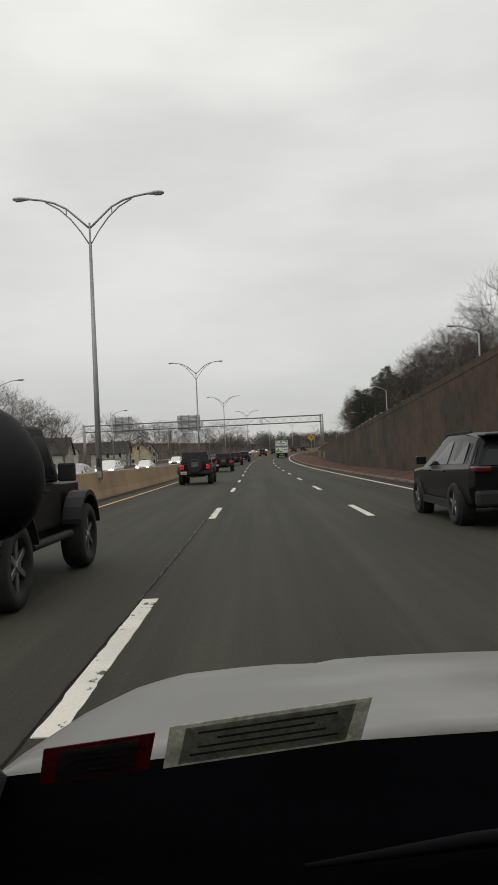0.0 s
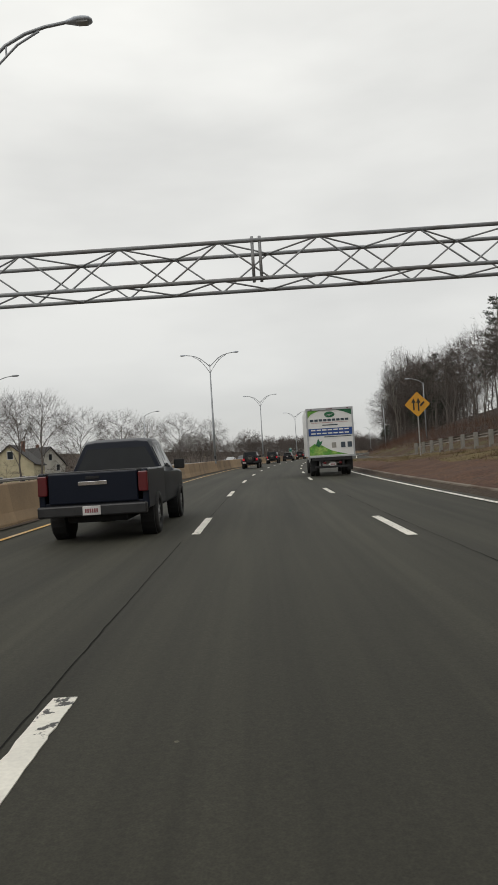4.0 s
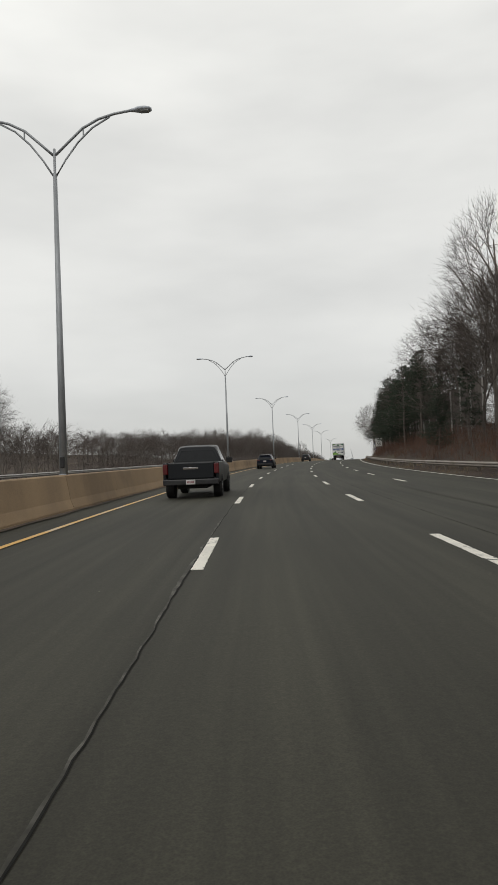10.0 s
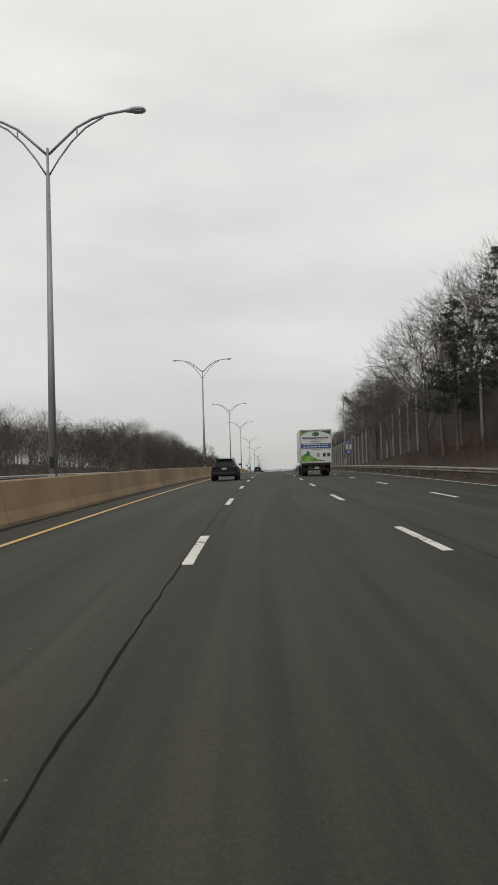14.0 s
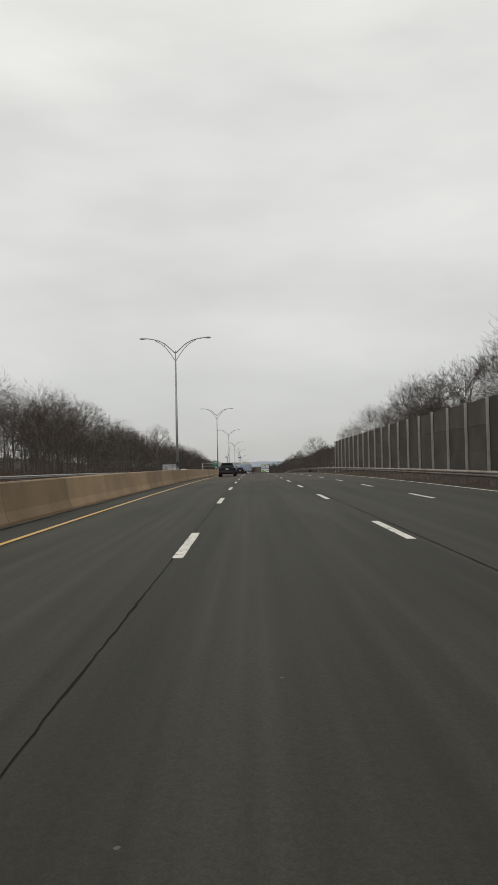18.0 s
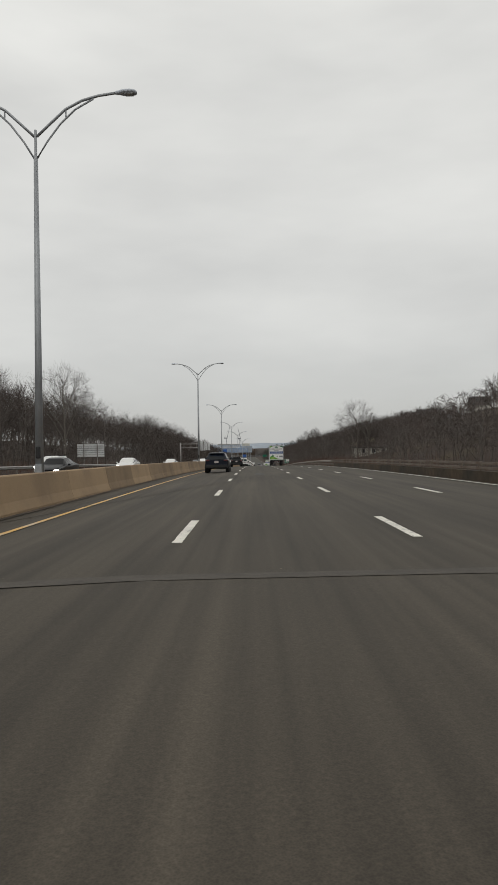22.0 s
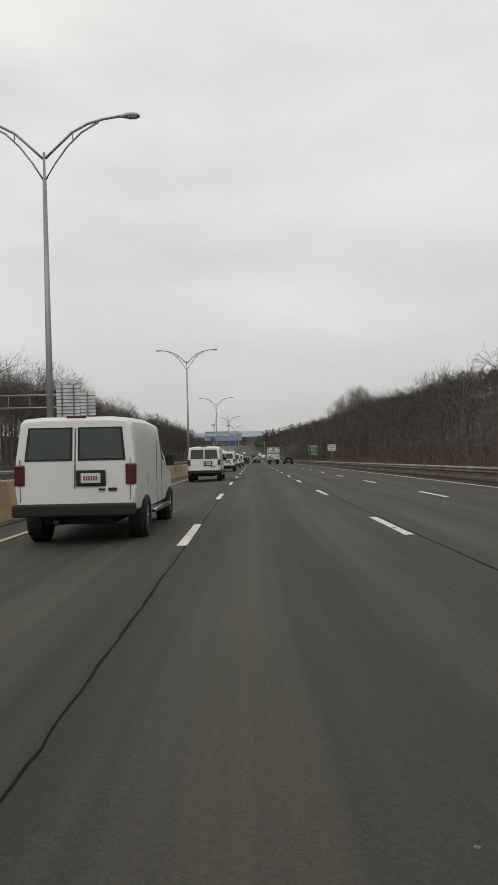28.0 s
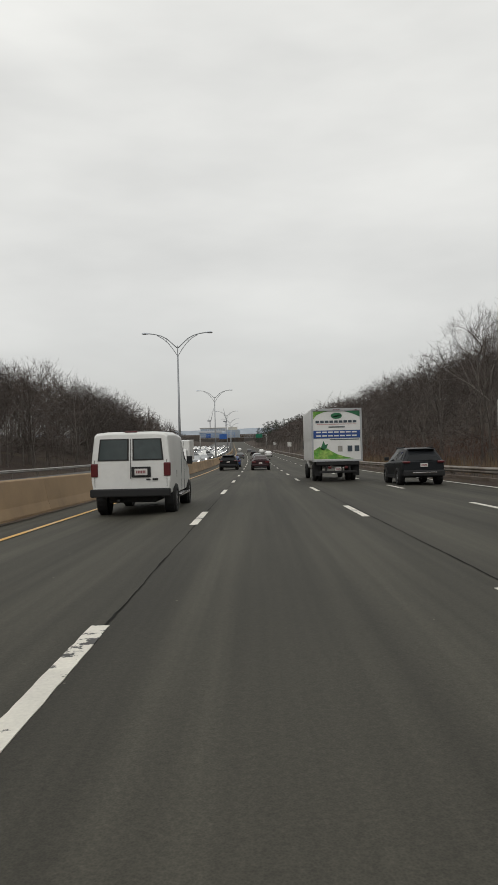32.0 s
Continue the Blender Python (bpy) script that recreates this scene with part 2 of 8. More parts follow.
def run_stains(m, dark, light=1.15, across=0.8):
    """Water has run down the face: narrow stains, long and upright."""
    n, l = m.node_tree.nodes, m.node_tree.links
    b = n["Principled BSDF"]
    src = b.inputs["Base Color"].links[0].from_socket
    co, mp, tx = n.new("ShaderNodeTexCoord"), n.new("ShaderNodeMapping"), n.new("ShaderNodeTexNoise")
    mp.inputs["Scale"].default_value = (across, across, 0.11 * across / 0.8)
    tx.inputs["Scale"].default_value, tx.inputs["Detail"].default_value = 1.0, 9
    tx.inputs["Roughness"].default_value, tx.inputs["Distortion"].default_value = 0.7, 0.6
    l.new(co.outputs["Object"], mp.inputs[0])
    l.new(mp.outputs[0], tx.inputs["Vector"])
    r = n.new("ShaderNodeMapRange")
    r.inputs[1].default_value, r.inputs[2].default_value = 0.42, 0.66
    r.inputs[3].default_value, r.inputs[4].default_value = light, dark
    l.new(tx.outputs[0], r.inputs[0])
    sc = n.new("ShaderNodeVectorMath")
    sc.operation = "SCALE"
    l.new(src, sc.inputs[0])
    l.new(r.outputs[0], sc.inputs[3])
    l.new(sc.outputs[0], b.inputs["Base Color"])


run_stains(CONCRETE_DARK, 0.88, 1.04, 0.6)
run_stains(CONCRETE, 0.9, 1.05, 0.35)
CONCRETE_GREY = material("grey_concrete", (0.33, 0.32, 0.29), 0.85, vary=0.15, scale=0.8, fine=40, bump=0.2)
KERB_BROWN = material("weathered_kerb", (0.203, 0.169, 0.135), 0.95, vary=0.2, scale=0.8, fine=30, bump=0.2, tint=(0.09, 0.055, 0.035), amount=0.8)
GALV = material("galvanised_steel", (0.36, 0.35, 0.335), 0.55, 0.5, vary=0.1, scale=1.2, fine=25, tint=(0.24, 0.20, 0.17))
LAMP_GREY = material("lamp_grey", (0.33, 0.345, 0.36), 0.5, 0.4, vary=0.08, scale=1, fine=20)
LAMP_HEAD = material("lamp_head_grey", (0.60, 0.64, 0.70), 0.6, 0.0, vary=0.06, scale=2, fine=20)
GALV_DULL = material("dull_steel", (0.27, 0.24, 0.21), 0.65, 0.35, vary=0.2, scale=0.8, fine=20, tint=(0.15, 0.11, 0.08), amount=0.7)
POST_GREY = material("weathered_post", (0.25, 0.24, 0.215), 0.9, vary=0.2, scale=2, fine=30, tint=(0.14, 0.12, 0.1), amount=0.7)
GALV_BROWN = material("weathered_rail", (0.20, 0.165, 0.135), 0.7, 0.3, vary=0.15, scale=1.0, fine=20, tint=(0.12, 0.08, 0.055), amount=0.7)
STEEL_RUST = material("weathered_steel", (0.27, 0.26, 0.25), 0.6, 0.5, vary=0.15, scale=0.8, fine=20, tint=(0.13, 0.08, 0.05), amount=0.5)
WOOD_POST = material("wood_post", (0.16, 0.14, 0.12), 0.9, vary=0.25, scale=4, fine=50, random_by="object")
NOISE_PANEL = material("noise_panel", (0.066, 0.056, 0.048), 0.9, vary=0.25, scale=0.45, fine=28, bump=0.4, tint=(0.12, 0.10, 0.085), amount=0.6,
                       random_by="object")
PALE_POST = material("pale_post", (0.40, 0.385, 0.36), 0.6, 0.2, vary=0.12, scale=1.5, fine=30)
PLASTIC_DARK = material("dark_cover", (0.02, 0.02, 0.021), 0.7, vary=0.1)
GLASS_LENS = material("lamp_lens", (0.55, 0.56, 0.56), 0.55, vary=0.05)


def ground_material():
    """Dead grass, leaf litter and bare earth."""
    m = bpy.data.materials.new("winter_ground")
    m.use_nodes = True
    n, l = m.node_tree.nodes, m.node_tree.links
    b = n["Principled BSDF"]
    co = n.new("ShaderNodeTexCoord")
    a = n.new("ShaderNodeTexNoise")
    a.inputs["Scale"].default_value, a.inputs["Detail"].default_value = 0.11, 7
    f = n.new("ShaderNodeTexNoise")
    f.inputs["Scale"].default_value, f.inputs["Detail"].default_value = 7, 6
    for t in (a, f):
        l.new(co.outputs["Object"], t.inputs["Vector"])
    r = n.new("ShaderNodeValToRGB")
    e = r.color_ramp.elements
    e[0].position, e[0].color = 0.36, (0.030, 0.018, 0.012, 1)
    e[1].position, e[1].color = 0.7, (0.062, 0.048, 0.024, 1)
    q = e.new(0.48)
    q.color = (0.040, 0.025, 0.017, 1)
    q = e.new(0.6)
    q.color = (0.052, 0.036, 0.022, 1)
    mixv = n.new("ShaderNodeMath")
    mixv.operation = "MULTIPLY_ADD"
    mixv.inputs[1].default_value = 0.45
    l.new(f.outputs[0], mixv.inputs[0])
    sub = n.new("ShaderNodeMath")
    sub.operation = "MULTIPLY_ADD"
    sub.inputs[1].default_value, sub.inputs[2].default_value = 1.0, -0.22
    l.new(a.outputs[0], sub.inputs[0])
    l.new(sub.outputs[0], mixv.inputs[2])
    l.new(mixv.outputs[0], r.inputs[0])
    l.new(r.outputs[0], b.inputs["Base Color"])
    b.inputs["Roughness"].default_value = 1.0
    bp = n.new("ShaderNodeBump")
    bp.inputs["Strength"].default_value, bp.inputs["Distance"].default_value = 0.8, 0.15
    l.new(f.outputs[0], bp.inputs["Height"])
    l.new(bp.outputs[0], b.inputs["Normal"])
    return m


GROUND = ground_material()
BARK = material("bark", (0.125, 0.108, 0.094), 0.95, vary=0.25, scale=2, fine=30, random_by="object")
BARK_PALE = material("pale_bark", (0.17, 0.15, 0.13), 0.95, vary=0.25, scale=2, fine=30, random_by="object")
TWIG = material("twigs", (0.074, 0.062, 0.056), 0.95, vary=0.2, scale=0.6, fine=8, tint=(0.10, 0.072, 0.06), amount=0.6, random_by="object")
NEEDLES = material("pine_needles", (0.036, 0.054, 0.035), 0.8, vary=0.35, scale=0.7, fine=9, tint=(0.042, 0.05, 0.026), amount=0.7, random_by="object")


# ---- building helpers ----
def mesh_object(name, verts, faces, mat, parent=None, uvs=None, smooth=False, mats=None, index=None):
    me = bpy.data.meshes.new(name)
    me.from_pydata([tuple(v) for v in verts], [], faces)
    if mat is not None:
        me.materials.append(mat)
    for extra in mats or ():
        me.materials.append(extra)
    if index is not None:
        me.polygons.foreach_set("material_index", index)
    if uvs is not None:
        layer = me.uv_layers.new(name="UVMap")
        loops = np.empty(len(me.loops), dtype=np.int32)
        me.loops.foreach_get("vertex_index", loops)
        layer.data.foreach_set("uv", np.asarray(uvs, dtype=np.float32)[loops].ravel())
    if smooth:
        me.polygons.foreach_set("use_smooth", [True] * len(me.polygons))
    me.update()
    ob = new(name, me)
    if parent is not None:
        ob.parent = parent
    return ob


def part(name, bm, mat, parent=None, label="", smooth=False):
    """Links a bmesh as one mesh object, under parent where one is given."""
    me = bpy.data.meshes.new(name)
    bmesh.ops.recalc_face_normals(bm, faces=bm.faces)
    bm.to_mesh(me)
    bm.free()
    if mat is not None:
        me.materials.append(mat)
    if smooth:
        me.polygons.foreach_set("use_smooth", [True] * len(me.polygons))
    ob = new(name, me)
    if parent is not None:
        ob.parent = parent
    if label:
        ob["label"] = label
    return ob


def shared(name, ob, m, parent=None):
    """Another object on the mesh of ob."""
    o = new(name, ob.data)
    if parent is not None:
        o.parent = parent
    o.matrix_basis = m
    return o


def empty(name, m, label, category, group="", kind=""):
    e = new(name)
    e.matrix_basis = m
    e.empty_display_size = 0.3
    return tagged(e, label, category, group, kind)


def box(bm, x0, x1, y0, y1, z0, z1, bevel=0.0, m=None):
    """Adds a box to bm, its edges bevelled where asked."""
    g = bmesh.ops.create_cube(bm, size=1.0)
    vs = g["verts"]
    mat = Matrix.Translation(((x0 + x1) / 2, (y0 + y1) / 2, (z0 + z1) / 2)) @ Matrix.Diagonal((x1 - x0, y1 - y0, z1 - z0, 1))
    bmesh.ops.transform(bm, matrix=(m @ mat) if m is not None else mat, verts=vs)
    if bevel:
        es = {e for v in vs for e in v.link_edges}
        bmesh.ops.bevel(bm, geom=list(es), offset=bevel, segments=2, affect="EDGES", profile=0.5)


def tube_data(points, radii, sides, verts, faces, cap=False):
    """Adds a tube along points to the lists."""
    base = len(verts)
    pts = [Vector(p) for p in points]
    ref = Vector((0.31, 0.17, 0.93))
    for i, p in enumerate(pts):
        d = (pts[min(i + 1, len(pts) - 1)] - pts[max(i - 1, 0)])
        d = d.normalized() if d.length > 1e-9 else Vector((0, 0, 1))
        a = d.cross(ref if abs(d.dot(ref)) < 0.95 else Vector((1, 0, 0))).normalized()
        b = d.cross(a)
        for k in range(sides):
            c, s_ = math.cos(2 * math.pi * k / sides), math.sin(2 * math.pi * k / sides)
            verts.append(p + (a * c + b * s_) * radii[i])
    for i in range(len(pts) - 1):
        for k in range(sides):
            k2 = (k + 1) % sides
            faces.append((base + i * sides + k, base + i * sides + k2, base + (i + 1) * sides + k2, base + (i + 1) * sides + k))
    if cap:
        faces.append(tuple(base + k for k in reversed(range(sides))))
        faces.append(tuple(base + (len(pts) - 1) * sides + k for k in range(sides)))


def tube(name, points, radii, sides, mat, parent=None, cap=True, label=""):
    v, f = [], []
    if isinstance(radii, (int, float)):
        radii = [radii] * len(points)
    tube_data(points, radii, sides, v, f, cap)
    ob = mesh_object(name, v, f, mat, parent, smooth=True)
    if label:
        ob["label"] = label
    return ob


def steps(a, b, step):
    n = max(1, int(math.ceil((b - a) / step)))
    return [a + (b - a) * i / n for i in range(n + 1)]


def sweep(name, a, b, step, profile, mat, parent=None, closed=False, smooth=False):
    """A cross-section (a list of (lat, z), or a function of s that gives one) drawn along the road."""
    verts, faces, uvs = [], [], []
    ss = steps(a, b, step)
    for s in ss:
        pr = profile(s) if callable(profile) else profile
        for lat, z in pr:
            verts.append(at(s, lat, z))
            uvs.append((lat, s))
    n = len(verts) // len(ss)
    for i in range(len(ss) - 1):
        for k in range(n if closed else n - 1):
            k2 = (k + 1) % n
            faces.append((i * n + k, i * n + k2, (i + 1) * n + k2, (i + 1) * n + k))
    if closed:
        faces.append(tuple(range(n)))
        faces.append(tuple((len(ss) - 1) * n + k for k in reversed(range(n))))
    return mesh_object(name, verts, faces, mat, parent, uvs, smooth)


def lerp(x, *pairs):
    """Straight lines between (x, y) pairs."""
    return float(np.interp(x, [p[0] for p in pairs], [p[1] for p in pairs]))


# ---- plan across the road ----
def barrier_lat(s):
    return lerp(s, (-100, -5.42), (200, -5.42), (260, -5.2), (1500, -5.2))


def right_edge(s):
    """The outer white line."""
    return lerp(s, (-400, 6.9), (205, 6.75), (290, 10.5), (700, 10.35), (2000, 10.3))


def ramp_lat(s):
    """Middle of the slip road that comes down on the right."""
    return lerp(s, (-400, 15), (60, 13.6), (142, 16.2), (180, 14.9), (215, 11.7), (232, 10.3), (250, 10.2), (290, 9.0))


def ramp_z(s):
    return lerp(s, (-400, 9), (-60, 7.2), (28, 4.6), (95, 2.3), (142, 1.45), (180, 0.5), (215, 0.02), (250, 0))


def wall_top(s):
    return 4.6 - (s - 28) * 0.041


def terrain(s, lat):
    """Height of the ground over the road's line."""
    rough = 0.0
    if lat > 30 or lat < -32:
        p = at(s, lat)
        rough = 1.6 * noise.noise(Vector((p.x * 0.02, p.y * 0.02, 0.3))) * min(1, (abs(lat) - 28) / 30)
    if lat < 0:
        flat = lerp(lat, (-400, 6), (-120, 1.5), (-60, 0), (-24, -0.35), (-21.5, -0.12), (-6, -0.10), (0, -0.10))
        flat += lerp(s, (-400, 1), (500, 1), (620, 0)) * lerp(lat, (-400, -16), (-120, -5.5), (-60, -2.2), (-40, -0.6), (-26, 0))
        rise = lerp(s, (400, 0), (500, 0.15), (620, 0.9), (720, 0.5), (840, 1), (930, 1.6), (1050, 1.6), (1300, 0.6)) * lerp(lat, (-300, 16), (-120, 8), (-55, 4), (-40, 2.2), (-24, 0))
        return flat + rise + rough
    e = right_edge(s)
    if lat <= e + 0.4:
        return -0.10
    if s < 96:
        foot = lerp(s, (62, 0.22), (82, 0.42), (96, 0.80))
        z = lerp(lat, (e + 0.4, 0.05), (8.9, foot), (9.05, foot)) if lat < 9.3 else max(ramp_z(s) - 0.08, wall_top(s) - 0.25)
        up = ramp_z(s) - 0.08
        if lat > 17.5:
            z = up + lerp(lat, (17.5, 0), (24, 2.2), (45, 9), (120, 13), (400, 10))
        return z + rough
    if s < 262:
        r, rz = ramp_lat(s), ramp_z(s)
        near = r - 3.0
        if lat < near:
            f = (lat - e - 0.4) / max(near - e - 0.4, 0.3)
            return 0.08 + (rz - 0.16) * f ** 1.15 + 0.05 * math.sin(lat * 3 + s) * f
        if lat < r + 3.0:
            return rz - 0.08
        d = lat - r - 3.0
        return rz - 0.08 + lerp(d, (0, 0), (1.2, 0.25), (9, 3.4), (30, 9), (120, 12), (380, 10)) + rough
    d = lat - e - 0.4
    bank = lerp(s, (262, 1.0), (320, 0.85), (400, 0.45), (560, 0.35), (620, 0.1), (660, 0))
    valley = lerp(s, (590, 0), (640, 1), (700, 1), (780, 0.35), (900, 0.1), (1000, 0))
    hill = lerp(s, (560, 0), (660, 0.7), (800, 1.15), (1000, 1.25), (1500, 1))
    z = lerp(d, (0, -0.08), (1.2, 0.05), (4.5, 0.55), (14, 3.4), (40, 8), (400, 9)) * bank
    z += lerp(d, (0, 0), (2, -0.3), (14, -4.5), (40, -6), (90, -2), (160, 0), (400, 0)) * valley
    z += lerp(d, (0, 0), (4, 0.3), (22, 3.5), (60, 13), (110, 24), (180, 29), (400, 26)) * hill
    z += lerp(s, (300, 0), (350, 0.75), (400, 1), (458, 1), (500, 0.25), (530, 0)) * lerp(d, (1.2, 0), (4.6, 1.7), (12, 2.6), (60, 1.5))
    if bank == 0 and valley == 0:
        z -= 0.08
    return z + rough


# ---- ground: one sheet out to the horizon ----
def build_ground():
    lats = [-400, -320, -240, -180, -140, -110, -90, -75, -62, -52, -44, -38, -33, -29, -26, -23.5, -21.6, -18, -12, -6, -3, 0, 3, 5, 6.6, 7.2, 7.7, 8.3,
            8.95, 9.28, 9.38, 9.8, 10.4, 10.95, 11.5, 12.2, 13, 14, 15, 16, 17, 18, 19.2, 20.5, 22, 24, 27, 31, 36, 42, 50, 60, 72, 88, 105, 125, 150, 185, 240, 300]
    ss = steps(-380, 0, 19) + steps(6, 320, 6) + steps(330, 1180, 10) + steps(1200, 1880, 34)
    n = len(lats)
    verts = [at(s, lat, terrain(s, lat)) for s in ss for lat in lats]
    faces = [(i * n + k, i * n + k + 1, (i + 1) * n + k + 1, (i + 1) * n + k) for i in range(len(ss) - 1) for k in range(n - 1)]
    loop = [i * n for i in range(len(ss))] + [(len(ss) - 1) * n + k for k in range(1, n)]
    loop += [i * n + n - 1 for i in reversed(range(len(ss) - 1))] + [k for k in reversed(range(1, n - 1))]
    mid = at(750, 0)
    first = len(verts)
    for k in loop:
        d = (verts[k] - mid)
        d.z = 0
        far = mid + d.normalized() * 4600
        verts.append(Vector((far.x, far.y, -12)))
    m = len(loop)
    for i in range(m):
        j = (i + 1) % m
        faces.append((loop[i], first + i, first + j, loop[j]))
    return tagged(mesh_object("ground", verts, faces, GROUND, smooth=True), "brown winter ground with dead grass and leaf litter", "ground", kind="structure")


build_ground()

# ---- carriageways ----
road = tagged(sweep("road", -380, 548, 6, lambda s: [(barrier_lat(s), -0.03), (-3.5, -0.01), (0, 0), (3.62, 0), (right_edge(s) + 0.42, -0.02)], ASPHALT),
              "dark grey worn asphalt carriageway with wheel tracks", "road", kind="structure")
bridge_road = tagged(sweep("bridge_road", 548, 700, 6, lambda s: [(barrier_lat(s), -0.03), (-3.5, -0.01), (0, 0), (3.62, 0), (right_edge(s) + 0.42, -0.02)], ASPHALT_BRIDGE),
                     "brownish grey bridge deck asphalt with joints", "road", kind="structure")
tagged(sweep("road_beyond_bridge", 700, 1880, 8, lambda s: [(barrier_lat(s), -0.03), (-3.5, -0.01), (0, 0), (3.62, 0), (right_edge(s) + 0.42, -0.02)], ASPHALT_FAR),
                  "dark grey asphalt carriageway running downhill", "road", kind="structure")
def far_edge(s):
    """Left edge of the other carriageway, which widens in the valley."""
    return lerp(s, (1120, -20.6), (1500, -52), (1900, -70))


opposite = tagged(sweep("road_opposite", -380, 1880, 10, lambda s: [(far_edge(s), -0.02), (-16, 0), (-12, 0), (-8, 0), (-5.6, -0.02)], ASPHALT_OLD),
                  "pale grey opposite carriageway behind the median barrier", "road", kind="structure")
def slip_lift(s):
    return lerp(s, (225, 1.0), (262, 0.3), (300, 0.15))


sweep("gore_asphalt", 212.5, 262, 1.5, lambda s: [(right_edge(s) + 0.36, -0.014), (max(ramp_lat(s) - 2.7, right_edge(s) + 0.5), ramp_z(s) + 0.008 * slip_lift(s))], ASPHALT, road)
ramp = tagged(sweep("slip_road", -160, 312, 4, lambda s: [(ramp_lat(s) - 2.9, ramp_z(s) + 0.012 * slip_lift(s)), (ramp_lat(s), ramp_z(s) + 0.03 * slip_lift(s)),
                                                         (ramp_lat(s) + lerp(s, (262, 2.9), (290, 4.1), (302, 4.2), (312, 2.5)), ramp_z(s) + 0.012 * slip_lift(s))], ASPHALT),
              "grey asphalt slip road coming down to the highway", "road", kind="structure")


def line(name, a, b, lat, width, mat, label, parent, z=0.006):
    f = lat if callable(lat) else (lambda s: lat)
    ob = sweep(name, a, b, 4, lambda s: [(f(s) - width / 2, z), (f(s) + width / 2, z)], mat, parent)
    ob["label"] = label
    return ob


line("yellow_edge_line", -300, 1800, lambda s: lerp(s, (0, -3.98), (200, -4.0), (270, -3.62), (340, -3.48), (2000, -3.42)), 0.14, YELLOW_PAINT, "worn yellow edge line", road, 0.004)
line("white_edge_line", -300, 272, lambda s: lerp(s, (-300, 6.5), (205, 6.46), (272, 7.0)), 0.16, WHITE_PAINT, "white edge line", road, 0.004)
line("white_edge_line", 196, 262, lambda s: lerp(s, (196, 14.6), (216, 12.2), (229, 11.0), (245, 11.2), (257, 11.3), (262, 11.2)), 0.13, WHITE_PAINT, "white edge line of the slip road", ramp, 0.036)
line("white_edge_line", 262, 1800, lambda s: lerp(s, (262, 11.2), (290, 10.6), (327, 10.5), (700, 10.3), (2000, 10.2)), 0.14, WHITE_PAINT, "white edge line", road, 0.016)
line("white_edge_line", 214, 294, lambda s: lerp(s, (214, 8.3), (238, 8.55), (264, 9.54), (294, 10.2)), 0.09, FADED_PAINT, "faded white line along the merging lane", road, 0.036)

def chipped_dash(seed):
    """Outline of a painted dash whose edges have worn ragged."""
    rnd = random.Random(seed)
    left, right = [], []
    for i in range(33):
        y = 3.42 * i / 32
        left.append((-0.08 + (rnd.uniform(0.0, 0.006) if rnd.random() < 0.85 else rnd.uniform(0.006, 0.015)), y + (rnd.uniform(-0.03, 0.03) if 0 < i < 32 else 0)))
        right.append((0.08 - (rnd.uniform(0.0, 0.006) if rnd.random() < 0.88 else rnd.uniform(0.006, 0.015)), y + (rnd.uniform(-0.03, 0.03) if 0 < i < 32 else 0)))
    verts = [(x, y, z) for z in (0.0, 0.006) for side in (left, right) for x, y in side]
    faces = []
    for i in range(32):
        faces.append((66 + i, 99 + i, 100 + i, 67 + i))
        faces.append((i, 66 + i, 67 + i, i + 1))
        faces.append((33 + i, 34 + i, 100 + i, 99 + i))
    faces += [(0, 33, 99, 66), (32, 98, 131, 65)]
    return mesh_object("lane_dash", verts, faces, WHITE_PAINT, road)


dash_kinds = [chipped_dash(k) for k in range(5)]
dash_first = dash_kinds[0]
for k in range(1, 5):
    dash_kinds[k].matrix_basis = stand(8.1 - 12.19 * (2 + k), 0.0, 0.001, tilt=True)
dash_first.matrix_basis = stand(8.1 - 12.19 * 2, 0.0, 0.001, tilt=True)
# the paint crew kept no strict step: metres by which a dash lies ahead of the even spacing
AHEAD_LEFT = ((0, 0.5), (2, 1.3), (3, 0.1), (4, 0.4), (5, -0.3), (6, -0.2), (7, 0.9), (8, 1.2), (15, 0.7), (17, -0.4), (19, -0.3), (20, 0.6), (23, 0.2), (24, 0.4), (25, -0.5), (33, -0.9),
              (38, -0.3), (41, -0.8), (42, -0.1), (43, -0.7), (46, -1.3), (47, 0.5), (48, 0.5), (51, -0.9), (55, -0.6), (58, 0.7), (65, -0.3), (67, 0.5), (70, -0.6), (71, 0.7), (74, 0.1))
AHEAD_MID = ((1, -0.4), (2, -0.4), (4, -1.4), (6, -2.0), (8, -1.4), (16, -0.4), (17, -1.4), (20, -2.0), (21, -0.5), (26, -1.0), (28, -0.1), (30, -0.5), (33, -0.4), (39, 0.0), (40, 1.8),
             (41, 0.7), (42, 1.0), (44, 0.0), (48, 0.9), (50, -0.3), (53, 0.9), (57, 0.3), (58, 1.4), (64, 0.4), (66, 1.2), (67, 0.1), (70, 1.4), (72, 1.6), (75, 0.6))
AHEAD_RIGHT = ((24, -0.3), (27, -2.0), (29, -0.6), (33, -0.8), (40, 0.9), (44, -0.9), (49, 0.1), (51, -1.3), (56, 1.5), (58, 0.0), (65, -2.0), (70, -0.7), (72, 0.9))


def mid_line(s):
    return lerp(s, (0, 3.47), (100, 3.49), (200, 3.57), (400, 3.54), (500, 3.66), (1300, 3.67))


